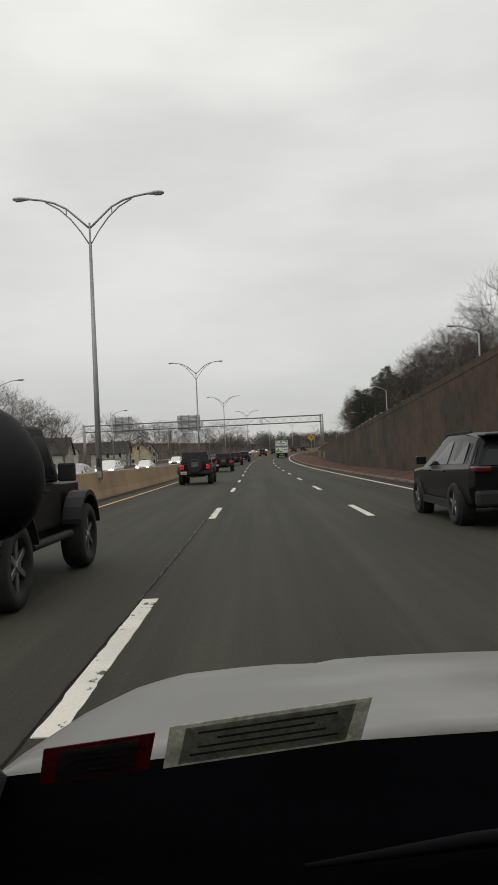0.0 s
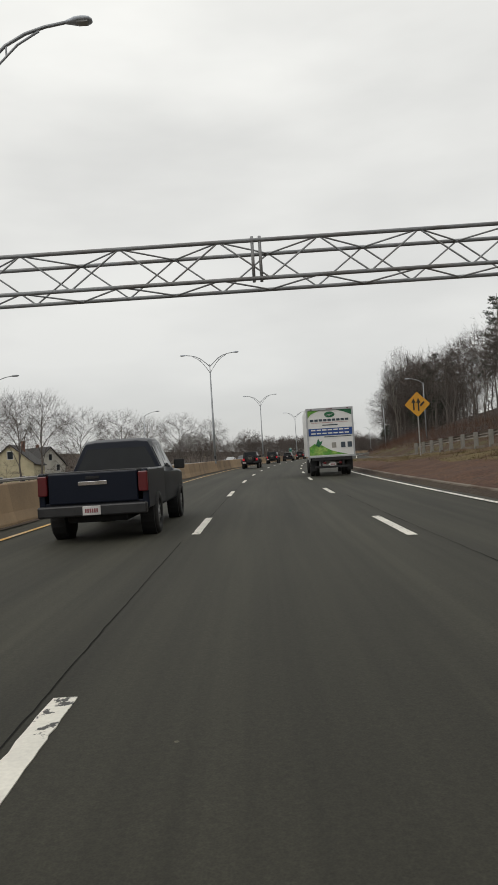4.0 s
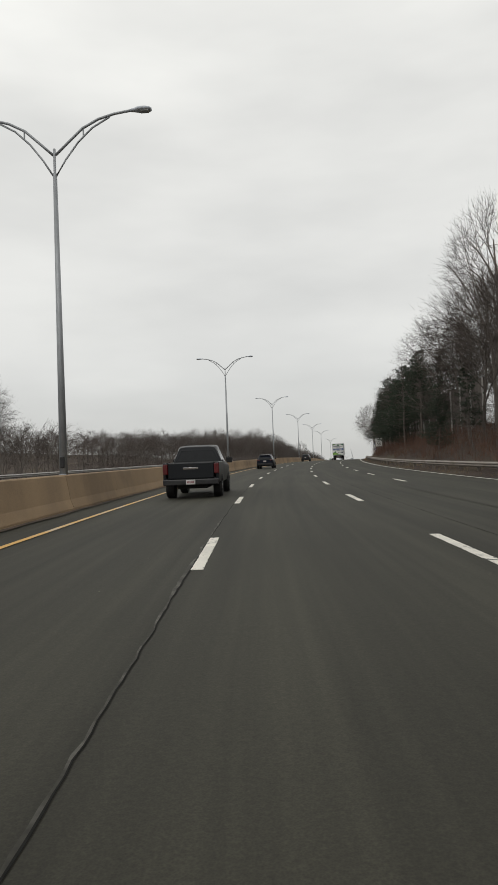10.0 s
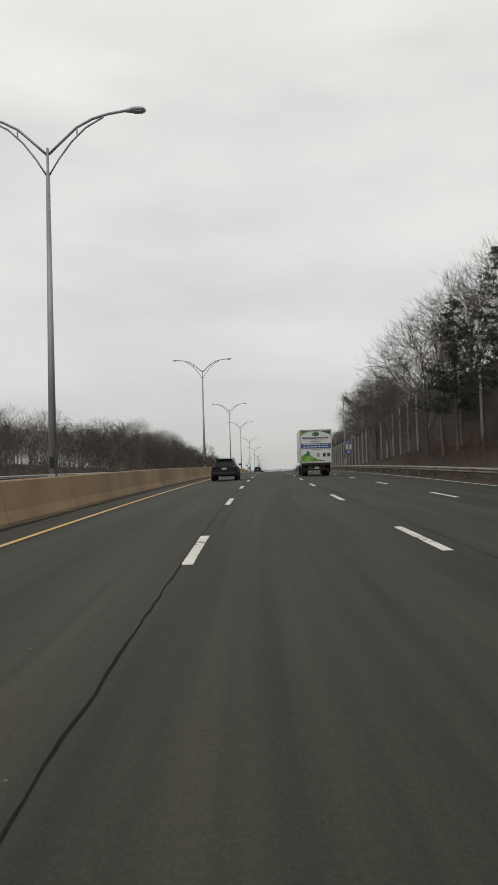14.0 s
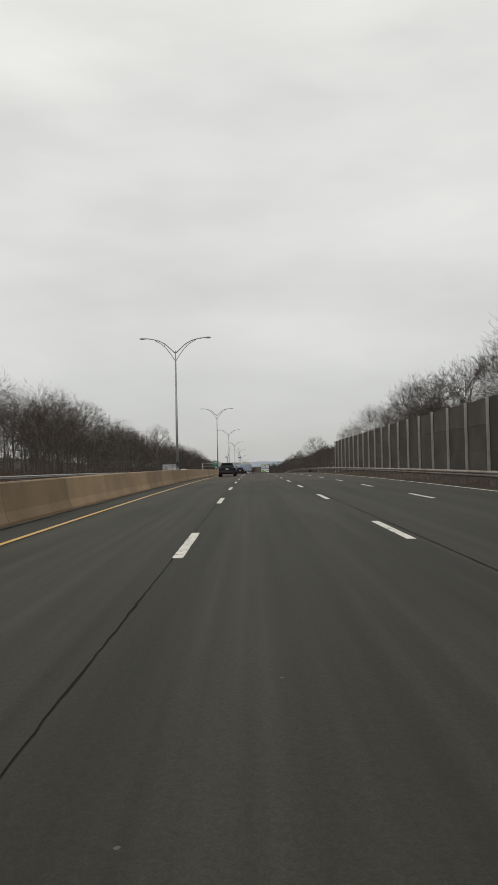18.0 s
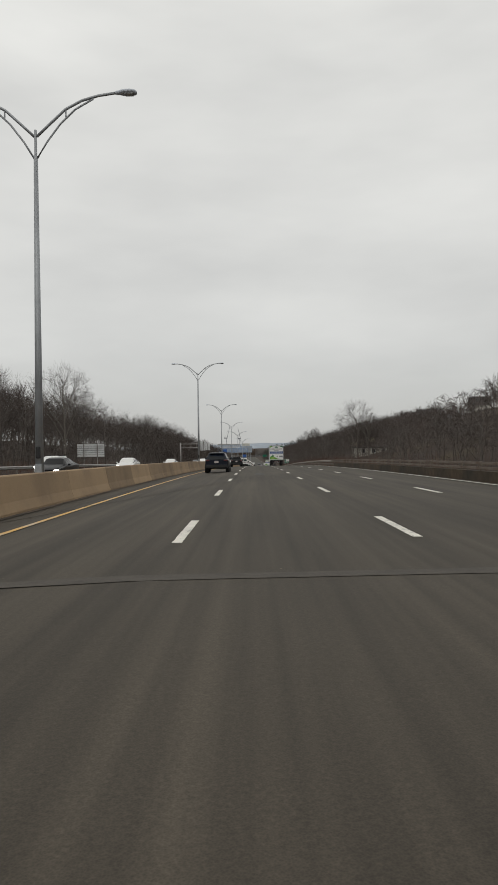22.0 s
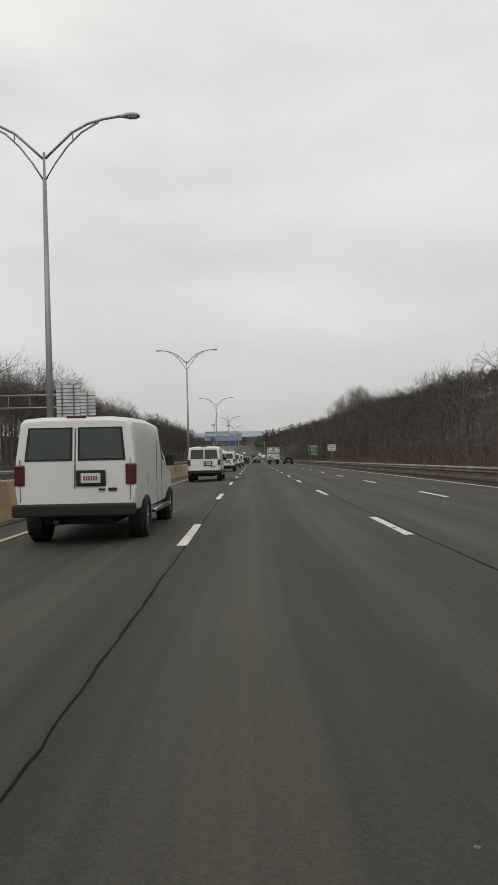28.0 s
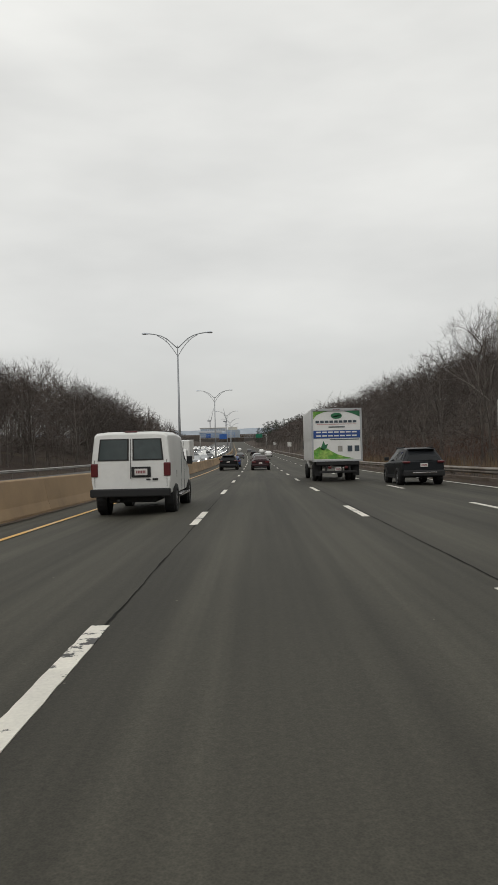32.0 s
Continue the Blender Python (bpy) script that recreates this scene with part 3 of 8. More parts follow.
for i in range(-1, 96):
    s = 8.1 + 12.19 * i
    shared("lane_dash", dash_kinds[i % 5], stand(s + lerp(i, *AHEAD_LEFT), 0.0, 0.001, tilt=True), road)
    shared("lane_dash", dash_kinds[(i + 2) % 5], stand(s + 0.25 + lerp(i, *AHEAD_MID), mid_line(s), 0.001, tilt=True), road)
    if s > 285:
        shared("lane_dash", dash_kinds[(i + 4) % 5], stand(s + 0.6 + lerp(i, *AHEAD_RIGHT), 7.1, 0.001 - 0.010, tilt=True), road)


def wandering(name, a, b, lat, width, amp, seed, mat, parent, z=0.005, step=0.16, broken=0.0, shift=0.0):
    """A crack or joint that wanders along the road, jagged; broken: how much of it closes up; shift: to one side, in widths."""
    verts, faces, uv = [], [], []
    ss = steps(a, b, step)
    for s in ss:
        q = amp * noise.noise(Vector((s * 0.035, seed, 0))) + 0.014 * noise.noise(Vector((s * 1.1, seed, 3))) + 0.016 * noise.noise(Vector((s * 4.3, seed, 5)))
        w = width * max(0.0, 0.45 + 1.2 * abs(noise.noise(Vector((s * 0.9, seed, 9)))) - broken * (1 + noise.noise(Vector((s * 0.33, seed, 14)))))
        c = lat + q + shift * w
        verts += [at(s, c - w / 2, z), at(s, c + w / 2, z)]
        uv += [(0, s), (1, s)]
    for i in range(len(ss) - 1):
        faces.append((2 * i, 2 * i + 1, 2 * i + 3, 2 * i + 2))
    return mesh_object(name, verts, faces, mat, parent, uv)


for k, (a, b, lat, w) in enumerate([(-20, 130, -0.12, 0.02), (131, 262, 0.01, 0.02), (263, 428, -0.08, 0.024), (429, 576, -0.04, 0.02),
                                    (644, 698.5, 0.17, 0.016), (699.5, 985, 0.05, 0.022)]):
    wandering("seam_crack", a, b, lat, w, 0.055, 3.7 * k, TAR, road)
for k, (a, b, lat, w) in enumerate([(230, 330, 4.4, 0.02), (345, 420, 3.9, 0.02), (470, 575, 3.85, 0.03), (705, 930, 3.8, 0.025), (60, 140, 3.85, 0.015)]):
    wandering("seam_crack", a, b, lat, w, 0.16, 31 + 2.9 * k, TAR, road)
# pale sealant smeared along the seam in places
SEALANT = material("pale_sealant", (0.10, 0.096, 0.083), 0.9, vary=0.4, scale=2.5, fine=14, tint=(0.034, 0.032, 0.025), amount=0.95, low=0.40, high=0.56)
for k, a, b, lat in [(0, 12, 30, -0.12), (0, 88, 96, -0.12), (1, 200, 222, 0.01), (2, 276, 296, -0.08), (2, 356, 372, -0.08), (3, 462, 490, -0.04), (3, 548, 566, -0.04), (5, 872, 884, 0.05)]:
    wandering("sealant_smear", a, b, lat, 0.075, 0.055, 3.7 * k, SEALANT, road, z=0.0035, broken=0.2, shift=-0.45)
# short cracks branching off the seam
random.seed(5)
for k in range(14):
    s = random.uniform(140, 560)
    if k < 8:
        wandering("seam_crack", s, s + random.uniform(1.5, 7), 0.05 + random.uniform(-0.12, 0.25), random.uniform(0.006, 0.011), 0.14, 90 + 1.3 * k, TAR, road, step=0.35)


def cross_joint(s, skew, width, mat, parent, name):
    """A joint across the whole carriageway; skew: metres that its right end lies farther on."""
    verts, faces, uv = [], [], []
    for lat in steps(-5.0, 10.6, 0.6):
        q = 0.03 * noise.noise(Vector((lat * 0.9, s, 0)))
        c = s + skew * (lat + 5) / 15.6 + q
        w = width * (0.8 + 0.5 * abs(noise.noise(Vector((lat * 0.6, s, 4)))))
        for d in (-w / 2, w / 2):
            verts.append(at(c + d, lat, 0.006))
            uv.append((lat, c + d))
    n = len(verts) // 2
    for i in range(n - 1):
        faces.append((2 * i, 2 * i + 2, 2 * i + 3, 2 * i + 1))
    return mesh_object(name, verts, faces, mat, parent, uv)


SEAL_PALE = material("joint_grout", (0.066, 0.056, 0.045), 0.85, vary=0.2, fine=20)
for s, skew, w, mat in [(567.5, 67, 0.035, TAR), (568.3, 67, 0.24, SEAL_PALE), (614, 0.8, 0.4, SEAL_PALE),
                        (619, 66, 0.035, TAR), (620, 66, 0.25, SEAL_PALE)]:
    cross_joint(s, skew, w, mat, bridge_road, "expansion_joint")
PATCH = asphalt_material("patch_asphalt", (0.05, 0.048, 0.045), 0.0)
for s, lat, l_, w in [(652, 1.6, 5.5, 0.55), (596, -2.6, 2.2, 1.2), (668, 6.1, 4, 0.8)]:
    ob = sweep("asphalt_patch", s, s + l_, 0.5, lambda q: [(lat - w / 2 + 0.1 * math.sin(q * 3), 0.004), (lat + w / 2 + 0.12 * math.cos(q * 2.3), 0.004)], PATCH, bridge_road)
    ob["label"] = "dark uneven asphalt patch"

# ---- median barrier, in cast lengths ----
barrier = empty("median_barrier", Matrix(), "tan stained concrete median barrier in cast lengths", "barrier", kind="structure")
SEG = 6.1
seg_s = -120.0
while seg_s < 1250:
    length = SEG if seg_s < 1000 else 24.4
    low = lerp(seg_s, (-200, 1.06), (560, 1.04), (575, 0.98), (1300, 1.04))
    c0 = barrier_lat(seg_s)
    prof = [(-0.36, -0.03), (-0.36, 0.06), (-0.265, 0.32), (-0.14, low - 0.03), (-0.11, low), (0.11, low), (0.14, low - 0.03), (0.265, 0.32), (0.36, 0.06), (0.36, -0.03)]
    shift = 0.004 * math.sin(seg_s * 1.7)
    sweep("barrier_length", seg_s + 0.004, seg_s + length - 0.004, 3.05 if seg_s < 1000 else 12, lambda s: [(barrier_lat(s) + a + shift, b) for a, b in prof],
          CONCRETE, barrier, closed=True)
    seg_s += length


DIRT = material("roadside_dirt", (0.085, 0.060, 0.042), 0.95, vary=0.3, scale=0.6, fine=20, tint=(0.032, 0.028, 0.022), amount=0.9)
dirt = sweep("dirt_strip", -60, 1100, 1.2, lambda s: [(barrier_lat(s) + 0.34, 0.004), (barrier_lat(s) + 0.56 + 0.12 * noise.noise(Vector((s * 0.4, 3, 0))), 0.002)], DIRT, barrier)
dirt["label"] = "brown dirt and grit along the barrier's foot"


# ---- guardrails ----
def guardrail(name, a, b, lat, z, label, post_gap, post_mat, side=1, rub=False, rail_z=0.53, rail_mat=GALV, half=0.09):
    """Corrugated rail on posts; z lifts it (a function of s); side: towards which the rail faces (-1: to the left)."""
    fl = lat if callable(lat) else (lambda s: lat)
    fz = z if callable(z) else (lambda s: z)
    g = empty(name, Matrix(), label, "guardrail", kind="structure")
    wave = [(0.0, 0.0), (0.03, 0.02), (0.085, 0.07), (0.085, 0.11), (0.02, 0.155), (0.085, 0.2), (0.085, 0.24), (0.03, 0.29), (0.0, 0.31)]
    pr = [(side * x, y) for x, y in wave] + [(side * (x - 0.012), y) for x, y in reversed(wave)]
    sweep("rail", a, b, 3.8, lambda s: [(fl(s) + x, fz(s) + rail_z + y) for x, y in pr], rail_mat, g, closed=True)
    if rub:
        sweep("rub_rail", a, b, 3.8, lambda s: [(fl(s) + side * x, fz(s) + y) for x, y in ((0, 0.2), (0.05, 0.22), (0.05, 0.36), (0, 0.38), (-0.012, 0.38), (-0.012, 0.2))], GALV_BROWN, g, closed=True)
    pbm = bmesh.new()
    box(pbm, -half, half, -0.075, 0.075, -0.5, 0.86, 0.012)
    first = part("post", pbm, post_mat, g)
    back = -side * 0.12
    ps = steps(a + 0.5, b - 0.5, post_gap)
    first.matrix_basis = stand(ps[0], fl(ps[0]) + back, fz(ps[0]))
    for s in ps[1:]:
        shared("post", first, stand(s, fl(s) + back, fz(s)), g)
    return g


guardrail("guardrail", 304, 628, lambda s: lerp(s, (304, 14.2), (316, 12.3), (345, 11.75), (640, 11.7)), lambda s: lerp(s, (304, -0.2), (450, -0.18), (560, -0.11), (628, -0.08)), "galvanised steel guardrail on wooden posts beside the highway",
          3.8, WOOD_POST, side=-1, rail_mat=GALV_DULL)
guardrail("guardrail", 690, 1180, lambda s: lerp(s, (690, 11.5), (1200, 11.6)), lambda s: lerp(s, (690, -0.05), (760, -0.1), (850, -0.16), (1180, -0.16)), "weathered steel guardrail with a lower rub rail beside a wooded slope", 3.8, WOOD_POST, side=-1, rub=True, rail_mat=GALV_DULL)
guardrail("guardrail", 40, 172, lambda s: ramp_lat(s) - 2.95 - 0.4 * (s < 96), lambda s: ramp_z(s) - 0.02 - lerp(s, (80, 0.36), (100, 0.0)), "grey guardrail with stout wooden posts along the slip road", 2.5, POST_GREY, side=1, rail_mat=GALV_DULL, half=0.11)
guardrail("guardrail", 150, 1150, -21.0, -0.06, "dull steel guardrail on the far edge of the opposite carriageway", 7.6, WOOD_POST, side=1)

# bridge parapet with steel rails on the right
parapet = empty("bridge_parapet", Matrix(), "low concrete bridge parapet with two steel rails", "parapet", kind="structure")
sweep("parapet_wall", 622, 696, 4, [(11.2, -0.3), (11.2, 0.42), (11.6, 0.42), (11.6, -0.3)], CONCRETE_DARK, parapet, closed=True)
for zz in (0.5, 0.72):
    sweep("steel_rail", 618, 700, 4, [(11.32, zz), (11.32, zz + 0.1), (11.42, zz + 0.1), (11.42, zz)], GALV_BROWN, parapet, closed=True)
pbm = bmesh.new()
box(pbm, -0.05, 0.05, -0.06, 0.06, 0, 0.42, 0.01)
pp = part("rail_post", pbm, GALV_BROWN, parapet)
pp.matrix_basis = stand(624, 11.47, 0.42)
for s in steps(627, 694, 3):
    shared("rail_post", pp, stand(s, 11.47, 0.42), parapet)

# grass bank between highway and slip road: bare red earth at the kerb, dead turf above
BANK_DARK = material("olive_turf", (0.085, 0.070, 0.027), 1.0, vary=0.6, scale=0.22, fine=9, bump=1.0, tint=(0.066, 0.034, 0.020), amount=0.95, low=0.36, high=0.52)
BANK = material("dead_turf", (0.125, 0.092, 0.034), 1.0, vary=0.6, scale=0.32, fine=10, bump=1.0, tint=(0.092, 0.050, 0.024), amount=0.95, low=0.42, high=0.58)
EARTH = material("red_earth", (0.092, 0.044, 0.023), 1.0, vary=0.6, scale=0.8, fine=9, bump=1.0, tint=(0.066, 0.030, 0.018), amount=0.9, low=0.46, high=0.62)


def bank_strip(name, f0, f1, mat, label, s0, s1, lip=None):
    """A strip of uneven ground; lip: the height of its inner edge where it meets a kerb."""
    verts, faces, uv = [], [], []
    ss = steps(s0, s1, 1.0)
    n = 13
    for s in ss:
        a_, b_ = f0(s), f1(s)
        for k in range(n):
            lat = a_ + (b_ - a_) * k / (n - 1)
            z = terrain(s, lat) + 0.05
            if 0 < k < n - 1:
                z += 0.01 + 0.09 * noise.noise(Vector((s * 0.8, lat * 0.8, 1))) + 0.07 * noise.noise(Vector((s * 2.3, lat * 2.0, 4)))
            elif k == 0 and lip is not None:
                z = lip
            verts.append(at(s, lat, z))
            uv.append((lat, s))
    for i in range(len(ss) - 1):
        for k in range(n - 1):
            faces.append((i * n + k, i * n + k + 1, (i + 1) * n + k + 1, (i + 1) * n + k))
    # the ends reach down into the ground
    for row in (0, len(ss) - 1):
        first = len(verts)
        for k in range(n):
            v = verts[row * n + k]
            verts.append(Vector((v.x, v.y, v.z - 2.5)))
            uv.append(uv[row * n + k])
        for k in range(n - 1):
            faces.append((row * n + k, row * n + k + 1, first + k + 1, first + k))
    return tagged(mesh_object(name, verts, faces, mat, None, uv, True), label, "bank", kind="structure")


def earth_top(s):
    w = max(ramp_lat(s) - 3.2 - right_edge(s) - 0.65, 0.05)
    return right_edge(s) + 0.65 + w * (0.50 + 0.30 * noise.noise(Vector((s * 0.11, 2, 0))) + 0.08 * noise.noise(Vector((s * 0.6, 5, 0))))


bank_strip("wall_foot", lambda s: right_edge(s) + 0.595, lambda s: 8.985, EARTH, "red earth and leaf litter at the foot of the retaining wall", -60, 96, 0.145)
bank_strip("bank_foot", lambda s: right_edge(s) + 0.595, earth_top, EARTH, "bare reddish earth along the kerb", 96, 217, 0.145)
bank_strip("bank_turf", earth_top, lambda s: max(ramp_lat(s) - 3.12, earth_top(s) + 0.02), BANK, "olive and brown dead turf on the bank", 96, 217)
bank_strip("outer_bank", lambda s: ramp_lat(s) + 3.1 if s < 250 else 13.6 + (s - 250) * 0.012, lambda s: (ramp_lat(s) + 3.1 if s < 250 else 13.6) + 5.2, BANK_DARK, "brown and olive dead turf on the slope above the slip road", 150, 300)

# kerbs on the right before the slip road joins
kerb = tagged(sweep("kerb", -200, 217, 4, lambda s: [(right_edge(s) + 0.42, -0.03), (right_edge(s) + 0.45, 0.13), (right_edge(s) + 0.6, 0.14), (right_edge(s) + 0.64, -0.1)], KERB_BROWN),
              "low weathered granite kerb", "kerb", kind="structure")
tagged(sweep("ramp_kerb", 150, 217, 4, lambda s: [(ramp_lat(s) - 2.95, ramp_z(s) - 0.1), (ramp_lat(s) - 2.95, ramp_z(s) + 0.09), (ramp_lat(s) - 3.1, ramp_z(s) + 0.09), (ramp_lat(s) - 3.12, ramp_z(s) - 0.1)], KERB_BROWN),
               "weathered kerb of the traffic island", "kerb", kind="structure")
tagged(sweep("outer_kerb", 150, 258, 4, lambda s: [(ramp_lat(s) + 2.92, ramp_z(s) - 0.1), (ramp_lat(s) + 2.92, ramp_z(s) + 0.09), (ramp_lat(s) + 3.07, ramp_z(s) + 0.09), (ramp_lat(s) + 3.09, ramp_z(s) - 0.1)], KERB_BROWN),
               "weathered kerb on the outside of the slip road", "kerb", kind="structure")

# ---- retaining wall ----
wall = empty("retaining_wall", Matrix(), "tall brown stained concrete retaining wall with sloping top", "wall", kind="structure")
ws = -80.0
while ws < 94:
    we = min(ws + 9.0, 95.5)
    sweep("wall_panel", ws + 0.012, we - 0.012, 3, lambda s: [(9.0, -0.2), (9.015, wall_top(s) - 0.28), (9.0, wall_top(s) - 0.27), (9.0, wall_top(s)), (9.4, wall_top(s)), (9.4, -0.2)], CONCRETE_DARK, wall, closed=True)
    ws = we
PATCH_GREY = material("patched_concrete", (0.165, 0.152, 0.128), 0.9, vary=0.2, scale=0.9, fine=14, bump=0.2, tint=(0.10, 0.085, 0.066), amount=0.8)
for a, b, z0, z1 in [(91.2, 95.3, 0.82, 1.68), (86.2, 88.1, 0.7, 1.6)]:
    o = sweep("pale_patch", a, b, 2, [(8.992, z0), (8.992, z1), (9.01, z1), (9.01, z0)], PATCH_GREY, wall, closed=True)
    o["label"] = "pale grey patch of fresh paint"

# ---- noise wall ----
noise_wall = empty("noise_wall", Matrix(), "dark brown noise wall of panels between pale steel posts", "noise wall", kind="structure")
NW0, NW1, BAY = 352.0, 622.0, 4.5


def nw_lat(s):
    return lerp(s, (352, 21.0), (451, 15.7), (480, 15.9), (622, 16.0))


def nw_base(s):
    return terrain(s, nw_lat(s)) - 0.15


post_bm = bmesh.new()
box(post_bm, -0.09, 0.09, -0.045, 0.045, 0, 5.0, 0.01)
nw_post = part("post", post_bm, PALE_POST, noise_wall)
bays = [NW0 + BAY * i for i in range(int((NW1 - NW0) / BAY) + 1)]
for i, s in enumerate(bays):
    top = lerp(s, (352, 8.4), (451, 7.3), (500, 5.3), (540, 5.1), (622, 5.4))
    b0 = nw_base(s)
    m_ = stand(s, nw_lat(s) - 0.12, b0) @ Matrix.Diagonal((1, 1, (top - b0) / 5.0, 1))
    if i == 0:
        nw_post.matrix_basis = m_
    else:
        shared("post", nw_post, m_, noise_wall)
    if i == len(bays) - 1:
        break
    e = s + BAY
    for k in range(3):
        za, zb = (top - b0) * k / 3 + b0 + 0.01, (top - b0) * (k + 1) / 3 + b0 - 0.01
        sweep("panel", s + 0.03, e - 0.03, 5, lambda q: [(nw_lat(q), za - 0.12 * (k == 0)), (nw_lat(q), zb), (nw_lat(q) + 0.12, zb), (nw_lat(q) + 0.12, za - 0.12 * (k == 0))], NOISE_PANEL, noise_wall, closed=True)


# ---- double-arm street lamps on the median ----
def build_lamp(m):
    lamp = empty("street_lamp", m, "tall grey steel street lamp with two curved truss arms", "street lamp", "median street lamps")
    H = 12.13
    v, f = [], []
    tube_data([(0, 0, 0.78), (0, 0, 4.5), (0, 0, H - 1.8)], [0.125, 0.10, 0.062], 10, v, f, True)
    mesh_object("pole", v, f, LAMP_GREY, lamp, smooth=True)
    bm = bmesh.new()
    box(bm, -0.105, 0.105, -0.16, 0.16, 0.8, 1.07, 0.01)
    part("base_plate", bm, LAMP_GREY, lamp)
    bm = bmesh.new()
    box(bm, -0.07, 0.07, -0.16, -0.1, 1.25, 1.6, 0.03)
    part("hand_hole", bm, PLASTIC_DARK, lamp, "dark hand hole cover")
    bm = bmesh.new()
    box(bm, -0.05, 0.05, -0.05, 0.05, H - 1.98, H - 1.8, 0.01)
    box(bm, -0.035, 0.035, -0.035, 0.035, H - 1.85, H - 1.02, 0.008)
    part("cap", bm, LAMP_GREY, lamp)
    for sgn in (-1, 1):
        v, f = [], []
        up = [(0.04, H - 0.92), (0.4, H - 0.58), (0.9, H - 0.12), (1.4, H + 0.14), (1.9, H + 0.28), (2.45, H + 0.36)]
        lo = [(0.03, H - 1.6), (0.35, H - 1.08), (0.75, H - 0.55), (1.2, H - 0.12), (1.75, H + 0.19)]
        tube_data([(sgn * x, 0, z - 0.30) for x, z in up], [0.042] * 6, 7, v, f, True)
        tube_data([(sgn * x, 0, z - 0.30) for x, z in lo], [0.03] * 5, 6, v, f, True)
        tube_data([(sgn * 0.92, 0, H - 0.11 - 0.3), (sgn * 0.92, 0, H - 0.38 - 0.3)], [0.024] * 2, 6, v, f)
        arm = mesh_object("arm", v, f, LAMP_GREY, lamp, smooth=True)
        rings = [(2.42, 0.05, 0.05, 0.05), (2.52, 0.09, 0.07, 0.055), (2.66, 0.155, 0.095, 0.06), (2.86, 0.165, 0.10, 0.06), (3.0, 0.14, 0.075, 0.05), (3.06, 0.07, 0.03, 0.03)]
        hv, hf = [], []
        for x, w, up_, dn in rings:
            for k in range(10):
                q = 2 * math.pi * k / 10
                hv.append((sgn * x, w * math.cos(q), H + 0.06 + (up_ if math.sin(q) > 0 else dn) * math.sin(q)))
        for i_ in range(len(rings) - 1):
            for k in range(10):
                hf.append((i_ * 10 + k, i_ * 10 + (k + 1) % 10, (i_ + 1) * 10 + (k + 1) % 10, (i_ + 1) * 10 + k))
        hf += [tuple(range(10)), tuple(range(50, 60))]
        head = mesh_object("lamp_head", hv, hf, LAMP_HEAD, lamp, smooth=True)
        bm = bmesh.new()
        box(bm, sgn * 2.83 - 0.13, sgn * 2.83 + 0.13, -0.10, 0.10, H - 0.012, H + 0.03, 0.015)
        part("lens", bm, GLASS_LENS, head, "pale glass lens", smooth=True)
    return lamp


LAMPS = [33.2, 83.8, 134.9, 190.4, 244.0, 301.3, 355.0, 409.4, 461.2, 512.2, 557.3, 627.8, 688.5, 745.7, 799.7, 847.2, 901.9, 956.8, 1013.7, 1083.3]
lamp_first = build_lamp(stand(LAMPS[0], -5.235, fall(LAMPS[0], -5.235)))
for s in [-18.0] + LAMPS[1:] + [1140.0, 1198.0]:
    copy_thing(lamp_first, stand(s, -5.235, fall(s, -5.235)))


# ---- signs, gantry, ramp lamps ----
SIGN_GREEN = material("sign_green", (0.0, 0.13, 0.07), 0.5, vary=0.05, scale=1.2, fine=15, tint=(0.02, 0.16, 0.10))
SIGN_WHITE = material("sign_white", (0.72, 0.72, 0.69), 0.5, vary=0.04, scale=1.0, fine=15)
SIGN_BLACK = material("sign_black", (0.02, 0.02, 0.02), 0.6, vary=0.05)
SIGN_YELLOW = material("sign_yellow", (0.62, 0.30, 0.02), 0.5, vary=0.06, scale=1.0, fine=12)
SIGN_BLUE = material("sign_blue", (0.02, 0.10, 0.36), 0.5, vary=0.05, scale=1, fine=12)
SIGN_RED = material("sign_red", (0.42, 0.02, 0.03), 0.5, vary=0.05, scale=1, fine=12)
SIGN_BACK = material("sign_back_aluminium", (0.74, 0.75, 0.75), 0.6, 0.0, vary=0.1, scale=0.7, fine=18, tint=(0.3, 0.3, 0.29))


def slab(name, w, h, mat, parent, x=0.0, y=0.0, z=0.0, thick=0.01, corner=0.06, turn=0.0, label=""):
    """An upright plate that faces towards -y, with rounded corners, its middle at x, y, z."""
    pts = []
    for cx, cz, a0 in ((w / 2 - corner, h / 2 - corner, 0), (-w / 2 + corner, h / 2 - corner, 90), (-w / 2 + corner, -h / 2 + corner, 180), (w / 2 - corner, -h / 2 + corner, 270)):
        for k in range(4):
            a = radians(a0 + 30 * k)
            pts.append((cx + corner * math.cos(a), cz + corner * math.sin(a)))
    c, s_ = math.cos(radians(turn)), math.sin(radians(turn))
    pts = [(px * c - pz * s_, px * s_ + pz * c) for px, pz in pts]
    n = len(pts)
    verts = [(x + px, y - thick / 2, z + pz) for px, pz in pts] + [(x + px, y + thick / 2, z + pz) for px, pz in pts]
    faces = [tuple(range(n)), tuple(reversed(range(n, 2 * n)))] + [(k, n + k, n + (k + 1) % n, (k + 1) % n) for k in range(n)]
    ob = mesh_object(name, verts, faces, mat, parent)
    if label:
        ob["label"] = label
    return ob


def polygon(name, pts, mat, parent, y, thick=0.004):
    """A flat shape in the plane of a sign's face."""
    n = len(pts)
    verts = [(px, y - thick, pz) for px, pz in pts] + [(px, y, pz) for px, pz in pts]
    faces = [tuple(range(n)), tuple(reversed(range(n, 2 * n)))] + [(k, n + k, n + (k + 1) % n, (k + 1) % n) for k in range(n)]
    return mesh_object(name, verts, faces, mat, parent)


